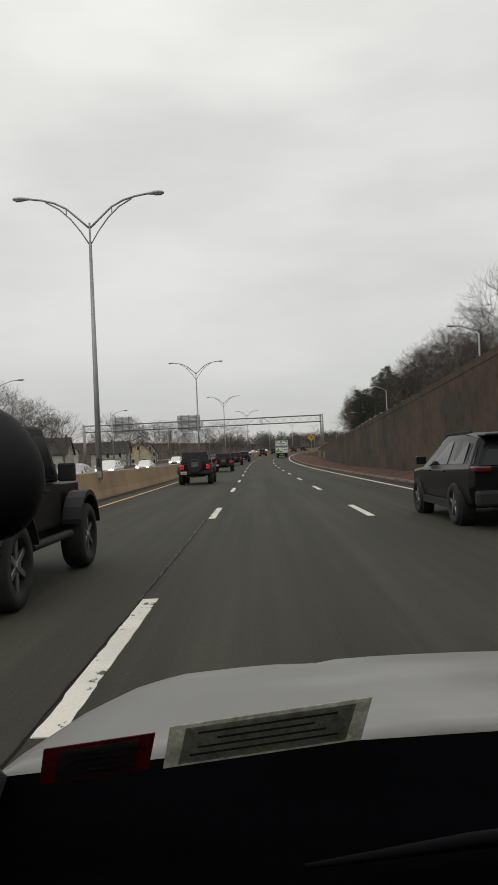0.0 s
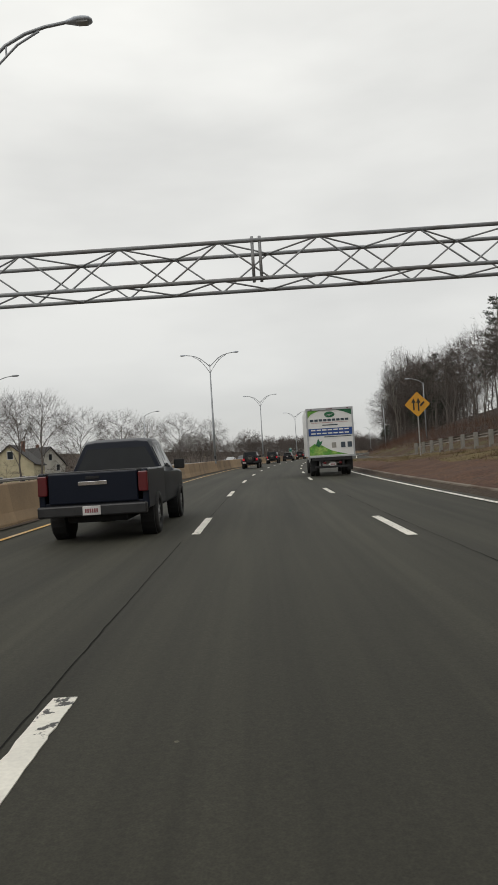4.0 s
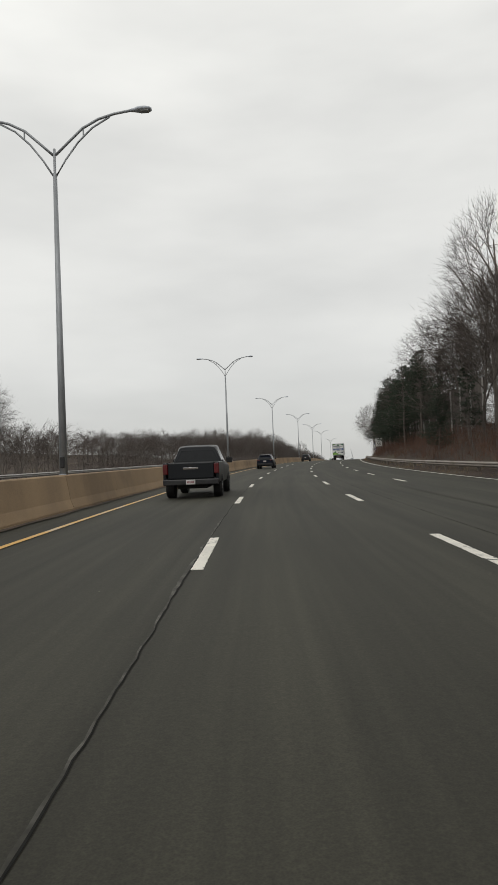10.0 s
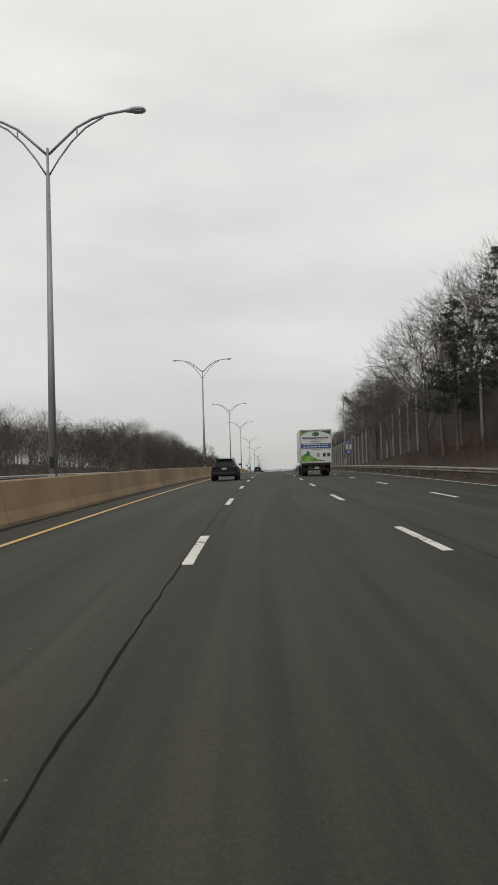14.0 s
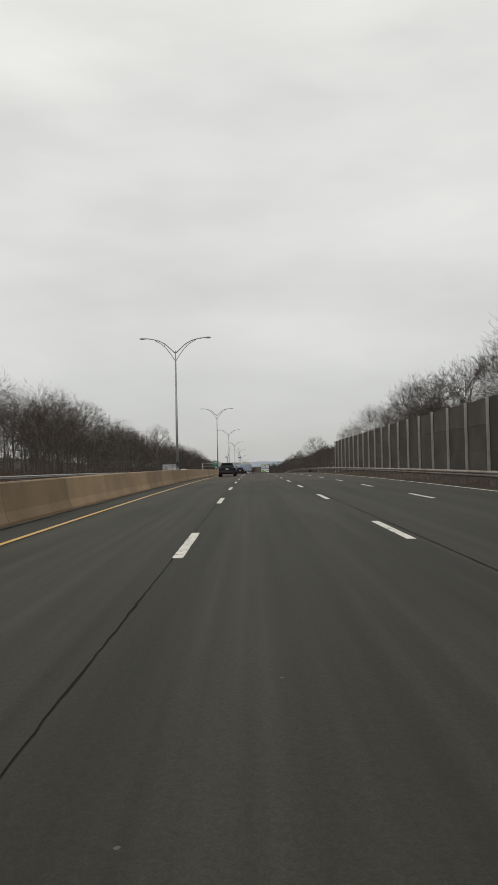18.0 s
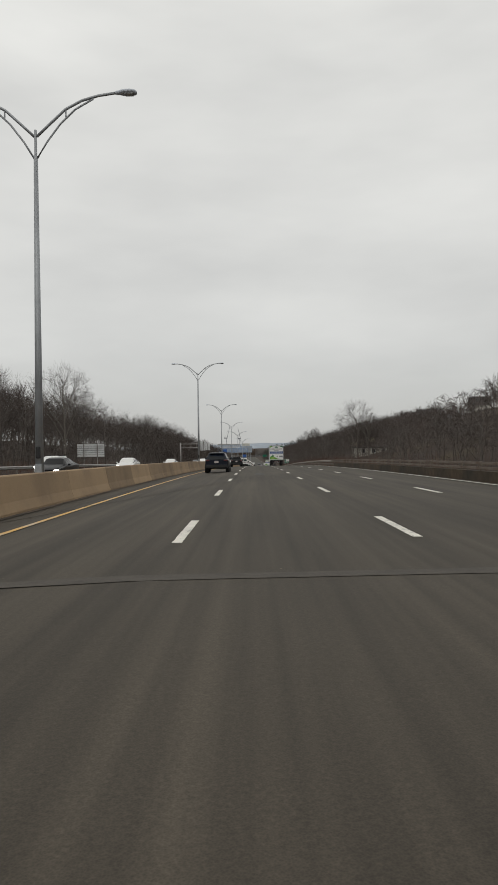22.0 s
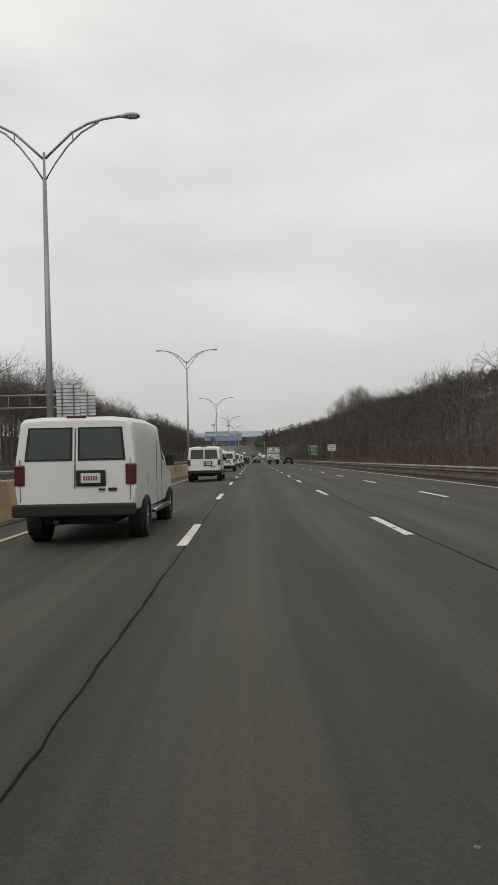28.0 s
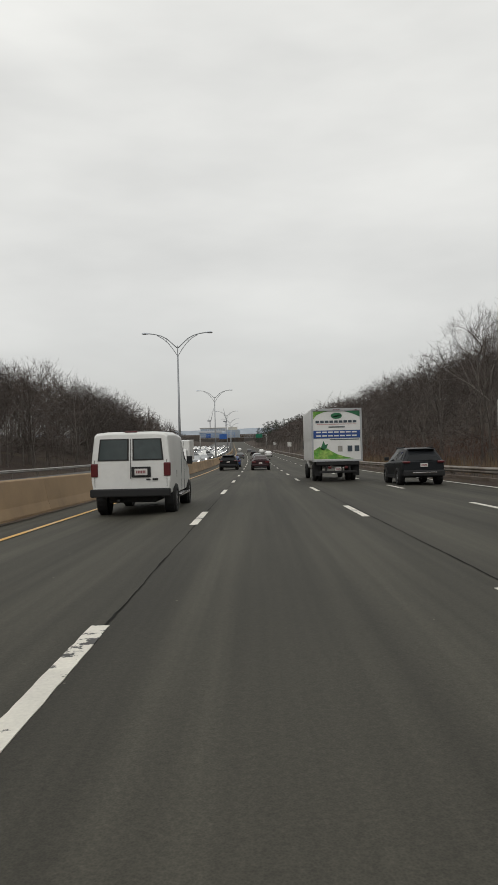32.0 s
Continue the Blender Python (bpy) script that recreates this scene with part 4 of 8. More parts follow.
def lettering(text, size, mat, parent, x, y, z, bold=0.0):
    cu = bpy.data.curves.new("lettering", "FONT")
    cu.body, cu.size, cu.align_x, cu.align_y, cu.offset = text, size, "CENTER", "CENTER", bold
    cu.extrude = 0.001
    cu.materials.append(mat)
    ob = new("lettering", cu)
    ob.parent = parent
    ob.matrix_basis = pose(x, y, z, 90, 0, 0)
    return ob


def sign_post(parent, x, top, y=0.05, base=-0.6, mat=None):
    bm = bmesh.new()
    box(bm, x - 0.04, x + 0.04, y - 0.03, y + 0.03, base, top, 0.008)
    return part("post", bm, mat or GALV, parent)


# merge warning, yellow diamond
g = terrain(166.4, 11.5)
sg_ = empty("warning_sign", stand(166.4, 11.5, g), "yellow diamond merge warning sign on a steel post", "sign")
zc = 4.17 - g
slab("diamond", 1.22, 1.22, SIGN_YELLOW, sg_, z=zc, turn=45, corner=0.08)
for k, sh in enumerate([[(-0.30, -0.38), (-0.20, -0.38), (-0.20, 0.12), (-0.10, 0.12), (-0.25, 0.42), (-0.40, 0.12), (-0.30, 0.12)],
                        [(0.02, -0.45), (0.12, -0.45), (0.12, 0.10), (0.22, 0.10), (0.07, 0.45), (-0.08, 0.10), (0.02, 0.10)],
                        [(0.16, -0.05), (0.42, 0.20), (0.50, 0.12), (0.22, -0.18)]]):
    polygon("arrow", [(a, b + zc) for a, b in sh], SIGN_BLACK, sg_, -0.006)
sign_post(sg_, 0, zc + 0.5)

# speed limit
g = terrain(419.5, 14.1)
sg_ = empty("speed_limit_sign", stand(419.5, 14.1, g), "white speed limit fifty-five sign on two steel posts", "sign")
zc = 3.2 - g
slab("panel", 1.22, 1.52, SIGN_WHITE, sg_, z=zc)
lettering("SPEED", 0.34, SIGN_BLACK, sg_, 0, -0.008, zc + 0.52, 0.006)
lettering("LIMIT", 0.34, SIGN_BLACK, sg_, 0, -0.008, zc + 0.20, 0.006)
lettering("55", 0.72, SIGN_BLACK, sg_, 0, -0.008, zc - 0.33, 0.012)
for x in (-0.35, 0.35):
    sign_post(sg_, x, zc + 0.6)

# route marker assembly with the tall pole beside it
g = terrain(507, 14.9)
sg_ = empty("route_marker", stand(507, 14.95, g) @ Matrix.Diagonal((1.15, 1, 1.15, 1)), "blue and red route ninety shield with direction plates", "sign")
zc = (2.9 - g) / 1.15 + 0.2
slab("direction_plate", 0.62, 0.32, SIGN_BLUE, sg_, z=zc + 1.25)
lettering("EAST", 0.22, SIGN_WHITE, sg_, 0, -0.008, zc + 1.25, 0.004)
slab("turnpike_plate", 0.78, 0.80, SIGN_WHITE, sg_, z=zc + 0.62)
polygon("hat", [(-0.22, zc + 0.52), (0.22, zc + 0.52), (0.22, zc + 0.57), (0.11, zc + 0.6), (0.08, zc + 0.82), (-0.08, zc + 0.82), (-0.11, zc + 0.6), (-0.22, zc + 0.57)], SIGN_BLACK, sg_, -0.008)
for zz in (0.34, 0.92):
    slab("bar", 0.5, 0.05, SIGN_BLACK, sg_, y=-0.008, z=zc + zz, thick=0.004, corner=0.01)
shield = [(-0.40, 0.28), (-0.2, 0.36), (0, 0.31), (0.2, 0.36), (0.40, 0.28), (0.44, 0.0), (0.30, -0.28), (0, -0.44), (-0.30, -0.28), (-0.44, 0.0)]
polygon("shield", [(a, b + zc - 0.2) for a, b in shield], SIGN_BLUE, sg_, 0.0)
polygon("shield_crown", [(-0.385, zc + 0.06), (0.385, zc + 0.06), (0.37, zc + 0.10), (0.2, zc + 0.14), (0, zc + 0.09), (-0.2, zc + 0.14), (-0.37, zc + 0.10)], SIGN_RED, sg_, -0.006)
lettering("90", 0.46, SIGN_WHITE, sg_, 0, -0.008, zc - 0.22, 0.008)
sign_post(sg_, 0, zc + 1.4)
g = terrain(506.8, 14.2)
pl = empty("detector_pole", stand(506.8, 14.3, g), "tall grey steel pole with tilted panels", "pole")
tube("shaft", [(0, 0, -0.3), (0, 0, 12.8 - g)], [0.13, 0.09], 10, GALV, pl)
for zz, l_ in ((11.6 - g, 1.7), (7.6 - g, 1.5)):
    bm = bmesh.new()
    box(bm, -l_ / 2, l_ / 2, -0.04, 0.04, -0.35, 0.35, 0.01, pose(0.75, 0.1, zz, 0, 42, 0))
    part("solar_panel", bm, STEEL_RUST, pl, "dark tilted flat panel")
bm = bmesh.new()
box(bm, 0, 0.9, -0.03, 0.03, 10.9 - g, 10.98 - g, 0.005)
part("bracket", bm, GALV, pl)
bm = bmesh.new()
box(bm, -0.3, 0.3, -0.25, 0.05, 0.5, 1.5, 0.02)
part("cabinet", bm, GALV, pl, "grey steel control cabinet")


# green mile markers on the barrier
def mile_sign(s, lat, zc, w, h, rows, label):
    e = empty("mile_marker", stand(s, lat, 0), label, "sign")
    slab("border", w, h, SIGN_WHITE, e, z=zc, corner=0.05)
    slab("panel", w - 0.05, h - 0.05, SIGN_GREEN, e, y=-0.008, z=zc, thick=0.006, corner=0.045)
    for text, size, dz in rows:
        lettering(text, size, SIGN_WHITE, e, 0, -0.014, zc + dz, 0.004)
    sign_post(e, 0, zc + h * 0.45, base=0.9)
    return e


e = mile_sign(288.9, -5.2, 2.2, 0.66, 1.3, [("WEST", 0.2, 0.5), ("MILE", 0.19, -0.2), ("128", 0.21, -0.47)], "green mile marker sign standing on the median barrier")
polygon("shield", [(a * 0.38, b * 0.38 + 2.4) for a, b in shield], SIGN_BLUE, e, -0.013)
lettering("90", 0.15, SIGN_WHITE, e, 0, -0.02, 2.4, 0.003)
mile_sign(619, -5.2, 1.95, 0.82, 0.98, [("MILE", 0.24, 0.27), ("128", 0.24, 0.0), ("2", 0.22, -0.28)], "square green mile marker sign on the median barrier")

# pull-off sign and county line sign
g = terrain(883.3, 13.0)
e = empty("pulloff_sign", stand(883.3, 13.0, g), "white emergency pulloff area sign on one post", "sign")
zc = 2.7 - g
slab("panel", 1.22, 0.94, SIGN_WHITE, e, z=zc)
for k, w in enumerate(("EMERGENCY", "PULLOFF", "AREA")):
    lettering(w, 0.19, SIGN_BLACK, e, 0, -0.008, zc + 0.27 - 0.27 * k, 0.004)
sign_post(e, 0, zc + 0.4)
g = terrain(929.4, 13.4)
e = empty("county_sign", stand(930.4, 14.1, g), "green county line sign on two posts", "sign")
zc = 2.95 - g
slab("border", 1.98, 1.98, SIGN_WHITE, e, z=zc, corner=0.1)
slab("panel", 1.90, 1.90, SIGN_GREEN, e, y=-0.01, z=zc, thick=0.008, corner=0.09)
for k, (w, sz) in enumerate((("ENTERING", 0.33), ("Boston", 0.36), ("Suffolk", 0.36), ("County", 0.36))):
    lettering(w, sz, SIGN_WHITE, e, 0, -0.016, zc + 0.66 - 0.45 * k, 0.005)
slab("divider", 1.9, 0.03, SIGN_WHITE, e, y=-0.016, z=zc - 0.02, thick=0.004, corner=0.01)
for x in (-0.5, 0.5):
    sign_post(e, x, zc + 0.9)


# ---- overhead sign gantry ----
GANTRY_STEEL = material("gantry_steel", (0.30, 0.31, 0.32), 0.6, 0.3, vary=0.12, scale=0.8, fine=20, tint=(0.17, 0.15, 0.135), amount=0.6)
RIB_DARK = material("dark_sign_rib", (0.075, 0.078, 0.08), 0.7, 0.2, vary=0.1)


def gantry(s, left, right, z0, z1, depth, label, name="sign_gantry"):
    e = empty(name, stand(s, 0, 0), label, "gantry")
    chord = 0.068
    h0, h1 = z0, z1
    for nm, y, z in (("chord", -depth / 2, h0), ("chord", -depth / 2, h1), ("chord", depth / 2, h0), ("chord", depth / 2, h1)):
        tube(nm, [(left, y, z), (right, y, z)], chord, 8, GANTRY_STEEL, e)
    bay = 1.55
    n = int((right - left) / bay)
    for y, flip in ((-depth / 2, 0), (depth / 2, 1)):
        for k in range(n):
            xa, xb = left + (right - left) * k / n, left + (right - left) * (k + 1) / n
            up = (k + flip) % 2 == 0
            tube("brace", [(xa, y, h0 if up else h1), (xb, y, h1 if up else h0)], 0.030, 5, GANTRY_STEEL, e, cap=False)
    for z in (h0, h1):
        for k in range(n):
            xa, xb = left + (right - left) * k / n, left + (right - left) * (k + 1) / n
            tube("brace", [(xa, -depth / 2 if k % 2 else depth / 2, z), (xb, depth / 2 if k % 2 else -depth / 2, z)], 0.03, 5, GANTRY_STEEL, e, cap=False)
    for k in range(1, 4):
        x = left + (right - left) * k / 4
        for d in (-0.12, 0.12):
            tube("splice", [(x + d, -depth / 2, h0 - 0.12), (x + d, -depth / 2, h1 + 0.12)], 0.05, 6, GANTRY_STEEL, e)
    for x in (left - 0.15, right + 0.15):
        base = terrain(s, x) - 0.4
        for y in (-0.95, 0.95):
            tube("column", [(x - 0.28 * (y > 0), y, base), (x - 0.28 * (y > 0), y, h1 + 0.2)], 0.155, 12, GALV, e)
        for a, b in ((4.2, 6.0),):
            tube("column_brace", [(x, -1.15, base + a), (x, 0.95, base + b)], 0.06, 6, GALV, e, cap=False)
        bm = bmesh.new()
        box(bm, x - 0.5, x + 0.5, -1.8, 1.8, base - 0.2, base + 0.45, 0.03)
        part("footing", bm, CONCRETE_GREY, e)
    return e


def sign_back(e, x0, x1, z0, z1, y, label, ribs=3, rows=12):
    """The rear of a large sign: thin planks held by uprights."""
    panel = None
    for k in range(rows):
        a, b = z0 + (z1 - z0) * k / rows, z0 + (z1 - z0) * (k + 1) / rows
        bm = bmesh.new()
        box(bm, x0, x1, y + 0.06, y + 0.09, a + 0.008, b - 0.008)
        plank = part("plank", bm, SIGN_BACK, e, label if k == 0 else "")
        bm = bmesh.new()
        box(bm, x0, x1, y + 0.0, y + 0.06, a - 0.016, a + 0.024)
        part("rib", bm, RIB_DARK, plank)
    for k in range(ribs):
        x = x0 + (x1 - x0) * (k + 0.5) / ribs
        bm = bmesh.new()
        box(bm, x - 0.06, x + 0.06, y - 0.12, y + 0.02, z0 - 0.15, z1 + 0.05, 0.01)
        part("upright", bm, STEEL_RUST, e)


gan = gantry(141.0, -33.0, 13.0, 6.95, 8.17, 1.5, "long grey steel truss sign gantry spanning both carriageways")
sign_back(gan, -15.0, -10.5, 6.35, 9.45, 0.86, "backs of pale aluminium sign planks")
sign_back(gan, -27.9, -23.9, 6.5, 9.7, 0.86, "backs of pale aluminium sign planks")

# cantilever sign of the opposite carriageway
can = empty("cantilever_sign", stand(850, 0, 0), "cantilevered steel arm carrying the backs of two signs", "gantry")
tube("column", [(-25.2, 0, -1.5), (-25.2, 0, 8.7)], [0.28, 0.22], 12, GALV, can)
for z in (7.0, 8.3):
    tube("arm", [(-25.2, 0, z), (-15.3, 0, z)], 0.11, 8, GALV, can)
for k in range(4):
    tube("arm_brace", [(-24 + 2.2 * k, 0, 7.0), (-24 + 2.2 * k, 0, 8.3)], 0.05, 6, GALV, can, cap=False)
sign_back(can, -19.0, -16.6, 6.0, 9.3, -0.2, "pale grey back of a sign", 2, 9)
sign_back(can, -16.55, -15.0, 6.1, 8.5, -0.2, "pale grey back of a sign", 1, 7)
brd = empty("sign_board", stand(720.9, -25.4, 0), "pale blank back of a wide sign on two posts", "sign")
sign_back(brd, -2.2, 2.2, 2.0, 4.1, 0, "pale grey back of a sign", 2, 6)
for x in (-1.1, 1.1):
    sign_post(brd, x, 4.0, base=-2.5)


# ---- slip road lamps ----
def ramp_lamp(s, lat, h, reach, side, label="slender grey lamp post with one curved arm beside the slip road"):
    b = terrain(s, lat)
    e = empty("ramp_lamp", stand(s, lat, b - 0.1), label, "street lamp", "slip road lamps")
    tube("pole", [(0, 0, 0), (0, 0, h)], [0.1, 0.06], 9, LAMP_GREY, e)
    pts = [(0, 0, h - 0.1), (side * reach * 0.3, 0, h + 0.35), (side * reach * 0.7, 0, h + 0.62), (side * reach, 0, h + 0.7)]
    tube("arm", pts, 0.04, 7, LAMP_GREY, e)
    bm = bmesh.new()
    bmesh.ops.create_uvsphere(bm, u_segments=12, v_segments=7, radius=1.0)
    bmesh.ops.transform(bm, matrix=Matrix.Translation((side * (reach + 0.25), 0, h + 0.7)) @ Matrix.Diagonal((0.38, 0.15, 0.09, 1)), verts=bm.verts)
    part("lamp_head", bm, LAMP_GREY, e, smooth=True)
    return e


ramp_lamp(172, 23.6, 6.4, 1.9, -1)
ramp_lamp(112, 21.0, 7.5, 1.9, -1)
ramp_lamp(62, 19.5, 6.6, 1.9, -1)
ramp_lamp(218, 20.4, 8.0, 1.9, -1)
ramp_lamp(261.3, 17.1, 8.0, 1.9, -1)
for s in (75, 128, 181, 236):
    ramp_lamp(s, -24.5, 9.8, 2.2, 1, "grey lamp post with one curved arm beside the opposite carriageway")

# ---- houses behind the opposite carriageway ----
CLAP_WHITE = material("white_clapboard", (0.52, 0.50, 0.44), 0.8, vary=0.08, scale=0.6, fine=20, random_by="object")
CLAP_CREAM = material("cream_clapboard", (0.52, 0.46, 0.30), 0.8, vary=0.08, scale=0.6, fine=20)
ROOF_DARK = material("roof_shingles", (0.06, 0.057, 0.055), 0.9, vary=0.3, scale=1.2, fine=14)
DARK_GLASS = material("dark_window_glass", (0.03, 0.035, 0.04), 0.08, vary=0.05)
BRICK = material("dull_brick", (0.20, 0.11, 0.08), 0.9, vary=0.25, scale=1, fine=25)


def house(s, lat, turn, w, d, h, wall_mat, label, name="house"):
    b = terrain(s, lat) - 0.3
    e = empty(name, stand(s, lat, b, turn), label, "house", "houses beside the highway")
    bm = bmesh.new()
    box(bm, -w / 2, w / 2, -d / 2, d / 2, 0, h, 0.02)
    gable = w * 0.42
    for y in (-d / 2, d / 2):
        vs = [bm.verts.new(p) for p in ((-w / 2, y, h), (w / 2, y, h), (0, y, h + gable))]
        bm.faces.new(vs)
    part("wall", bm, wall_mat, e)
    bm = bmesh.new()
    over = 0.35
    for sg in (-1, 1):
        a, c = Vector((sg * (w / 2 + over), 0, h - over * 0.84)), Vector((0, 0, h + gable))
        t_ = Vector((0, 0, 0.16))
        vs = [bm.verts.new(p) for p in (a + Vector((0, -d / 2 - over, 0)), c + Vector((0, -d / 2 - over, 0)), c + Vector((0, d / 2 + over, 0)), a + Vector((0, d / 2 + over, 0)))]
        ws = [bm.verts.new(v.co + t_) for v in vs]
        bm.faces.new(vs[::-1]), bm.faces.new(ws)
        for k in range(4):
            bm.faces.new((vs[k], vs[(k + 1) % 4], ws[(k + 1) % 4], ws[k]))
    roof = part("roof", bm, ROOF_DARK, e)
    bm = bmesh.new()
    box(bm, w * 0.12, w * 0.12 + 0.6, -0.3, 0.3, h + gable * 0.4, h + gable + 0.9, 0.02)
    part("chimney", bm, BRICK, roof)
    for y, sg in ((-d / 2, -1), (d / 2, 1)):
        for x, z in ((-w * 0.24, 1.0), (w * 0.24, 1.0), (-w * 0.24, 3.5), (w * 0.24, 3.5), (0, h + gable * 0.25)):
            if z + 1.2 > h and x:
                continue
            bm = bmesh.new()
            box(bm, x - 0.55, x + 0.55, y - 0.05, y + 0.05, z - 0.05, z + 1.45, 0.01)
            fr = part("window", bm, SIGN_WHITE, e)
            bm = bmesh.new()
            box(bm, x - 0.46, x + 0.46, y - 0.06, y + 0.06, z + 0.04, z + 1.36)
            part("pane", bm, DARK_GLASS, fr)
    for x, sg in ((-w / 2, -1), (w / 2, 1)):
        for y in (-d * 0.28, d * 0.05, d * 0.3):
            for z in (1.0, 3.5):
                if z + 1.3 > h:
                    continue
                bm = bmesh.new()
                box(bm, x - 0.05, x + 0.05, y - 0.5, y + 0.5, z - 0.05, z + 1.4, 0.01)
                fr = part("window", bm, SIGN_WHITE, e)
                bm = bmesh.new()
                box(bm, x - 0.06, x + 0.06, y - 0.42, y + 0.42, z + 0.04, z + 1.3)
                part("pane", bm, DARK_GLASS, fr)
    return e


house(240, -50, 14, 8, 10, 4.6, CLAP_CREAM, "cream wooden house with a steep dark gable roof")
house(213, -50, 100, 8, 11, 5.0, CLAP_WHITE, "white wooden house with a dark gable roof")
house(180, -52, 20, 8, 9, 5.6, CLAP_WHITE, "white gabled house behind bare trees")
house(152, -46, 96, 8, 12, 4.4, CLAP_WHITE, "low white house with a long dark roof")
house(262, -58, 70, 9, 10, 4.8, CLAP_WHITE, "white wooden house behind bare trees")
house(1100, 118, 30, 12, 16, 6.0, CLAP_WHITE, "pale house on the wooded hill")
house(1020, 130, 70, 11, 12, 5.0, CLAP_WHITE, "white house high on the wooded hillside")
house(905, 130, 60, 10, 12, 5.0, CLAP_WHITE, "white house high on the wooded hillside")
house(860, 96, 20, 9, 12, 4.8, CLAP_WHITE, "pale house among trees on the hillside")

# long low building beyond the bridge on the right
sh = empty("long_building", stand(935, 76, terrain(935, 76) - 0.5, -8), "long low white building seen through trees", "building")
bm = bmesh.new()
box(bm, -7, 7, -16, 16, 0, 4.2, 0.05)
part("wall", bm, CLAP_WHITE, sh)
bm = bmesh.new()
box(bm, -7.4, 7.4, -16.4, 16.4, 4.2, 4.6, 0.05)
part("roof", bm, CONCRETE_GREY, sh)
for k in range(9):
    bm = bmesh.new()
    box(bm, -7.06, -6.9, -14.5 + 3.4 * k, -12.6 + 3.4 * k, 1.2, 2.9, 0.02)
    part("window", bm, DARK_GLASS, sh)
blk = empty("apartment_block", stand(1150, 84, terrain(1150, 84) - 1.0, 4), "dark flat-roofed block on the hilltop", "building")
DARK_BRICK = material("dark_brick", (0.10, 0.07, 0.06), 0.9, vary=0.2, scale=0.6, fine=16)
bm = bmesh.new()
box(bm, -8, 14, -6, 6, 0, 11, 0.05)
part("wall", bm, DARK_BRICK, blk)
bm = bmesh.new()
box(bm, -8.3, 14.3, -6.3, 6.3, 11, 11.5, 0.05)
part("roof", bm, ROOF_DARK, blk)
for r in range(3):
    for k in range(6):
        bm = bmesh.new()
        box(bm, -7.0 + 3.6 * k, -5.2 + 3.6 * k, -6.06, -5.9, 1.5 + 3.2 * r, 3.2 + 3.2 * r, 0.02)
        part("window", bm, DARK_GLASS, blk)

# ---- far end of the valley ----
# blue fronts and windows are paled in colour to suggest distance haze
FACADE = material("hazed_blue_grey_facade", (0.30, 0.36, 0.44), 0.4, vary=0.1, scale=0.05, fine=0.8, tint=(0.30, 0.32, 0.34))
OVR_BLUE = material("hazed_blue_panel", (0.20, 0.28, 0.42), 0.5, vary=0.1, scale=0.1, fine=2, tint=(0.36, 0.40, 0.46))
OVR_PALE = material("pale_panel", (0.46, 0.48, 0.51), 0.6, vary=0.08, scale=0.1, fine=2)
ovr = empty("office_building", pose(760, 2480, -16, 0, 0, -18), "wide blue-grey office building with pale upper floors far off", "building")
for nm, mt, x0, x1, y0, y1, z0, z1, lb in (("lower_storey", OVR_BLUE, -46, 40, 0, 30, -4, 14, "pale blue lower storeys"), ("entrance_front", SIGN_BLUE, -30, -19, -2, 4, 2, 11, "bright blue front"), ("white_band", OVR_PALE, -48, 8, -1, 31, 14, 17, "long pale horizontal band"),
                                           ("upper_storey", OVR_PALE, -44, 18, 2, 28, 17, 25, "pale upper storeys"), ("roof", CLAP_WHITE, -46, 20, 1, 29, 25, 26.4, "flat pale roof"),
                                           ("wing", FACADE, 18, 52, 4, 30, -4, 20, "grey-blue wing"), ("roof", CLAP_WHITE, 24, 46, 8, 26, 20, 27, "pale plant room")):
    bm = bmesh.new()
    box(bm, x0, x1, y0, y1, z0, z1, 0.1)
    part(nm, bm, mt, ovr, lb)
for r in range(3):
    for k in range(17):
        bm = bmesh.new()
        box(bm, -44.5 + 4.9 * k, -41.6 + 4.9 * k, -0.15, 0.1, 0.5 + 4.4 * r, 3.4 + 4.4 * r, 0.02)
        part("window", bm, FACADE, ovr)
for k in range(11):
    bm = bmesh.new()
    box(bm, -42.5 + 5.4 * k, -38.6 + 5.4 * k, 1.8, 2.1, 19, 23, 0.02)
    part("window", bm, FACADE, ovr)
CRANE_STEEL = material("crane_steel", (0.22, 0.23, 0.25), 0.6, 0.3, vary=0.1)


def tower_crane(x, y, h, lean, label):
    """A slender mast with a machine deck and a steep luffing jib."""
    e = empty("tower_crane", pose(x, y, -16), label, "crane")
    for dx in (-0.9, 0.9):
        for dy in (-0.9, 0.9):
            tube("mast_leg", [(dx, dy, 0), (dx, dy, h)], 0.22, 5, CRANE_STEEL, e)
    for k in range(int(h / 4)):
        tube("mast_brace", [(-0.9, -0.9, 4 * k), (0.9, -0.9, 4 * k + 4)], 0.14, 4, CRANE_STEEL, e, cap=False)
    bm = bmesh.new()
    box(bm, -6.5, 2.5, -1.6, 1.6, h, h + 2.8, 0.1)
    part("machine_deck", bm, CRANE_STEEL, e)
    tube("jib", [(2, 0, h + 2), (2 + lean, 0, h + 34)], [0.7, 0.35], 5, CRANE_STEEL, e)
    tube("stay", [(-5, 0, h + 2.8), (-2, 0, h + 11), (2 + lean, 0, h + 34)], 0.16, 4, CRANE_STEEL, e)
    return e


tower_crane(752, 2520, 42, 9, "grey tower crane with a steep jib behind the offices")
tower_crane(800, 2540, 40, -8, "grey tower crane leaning the other way behind the offices")

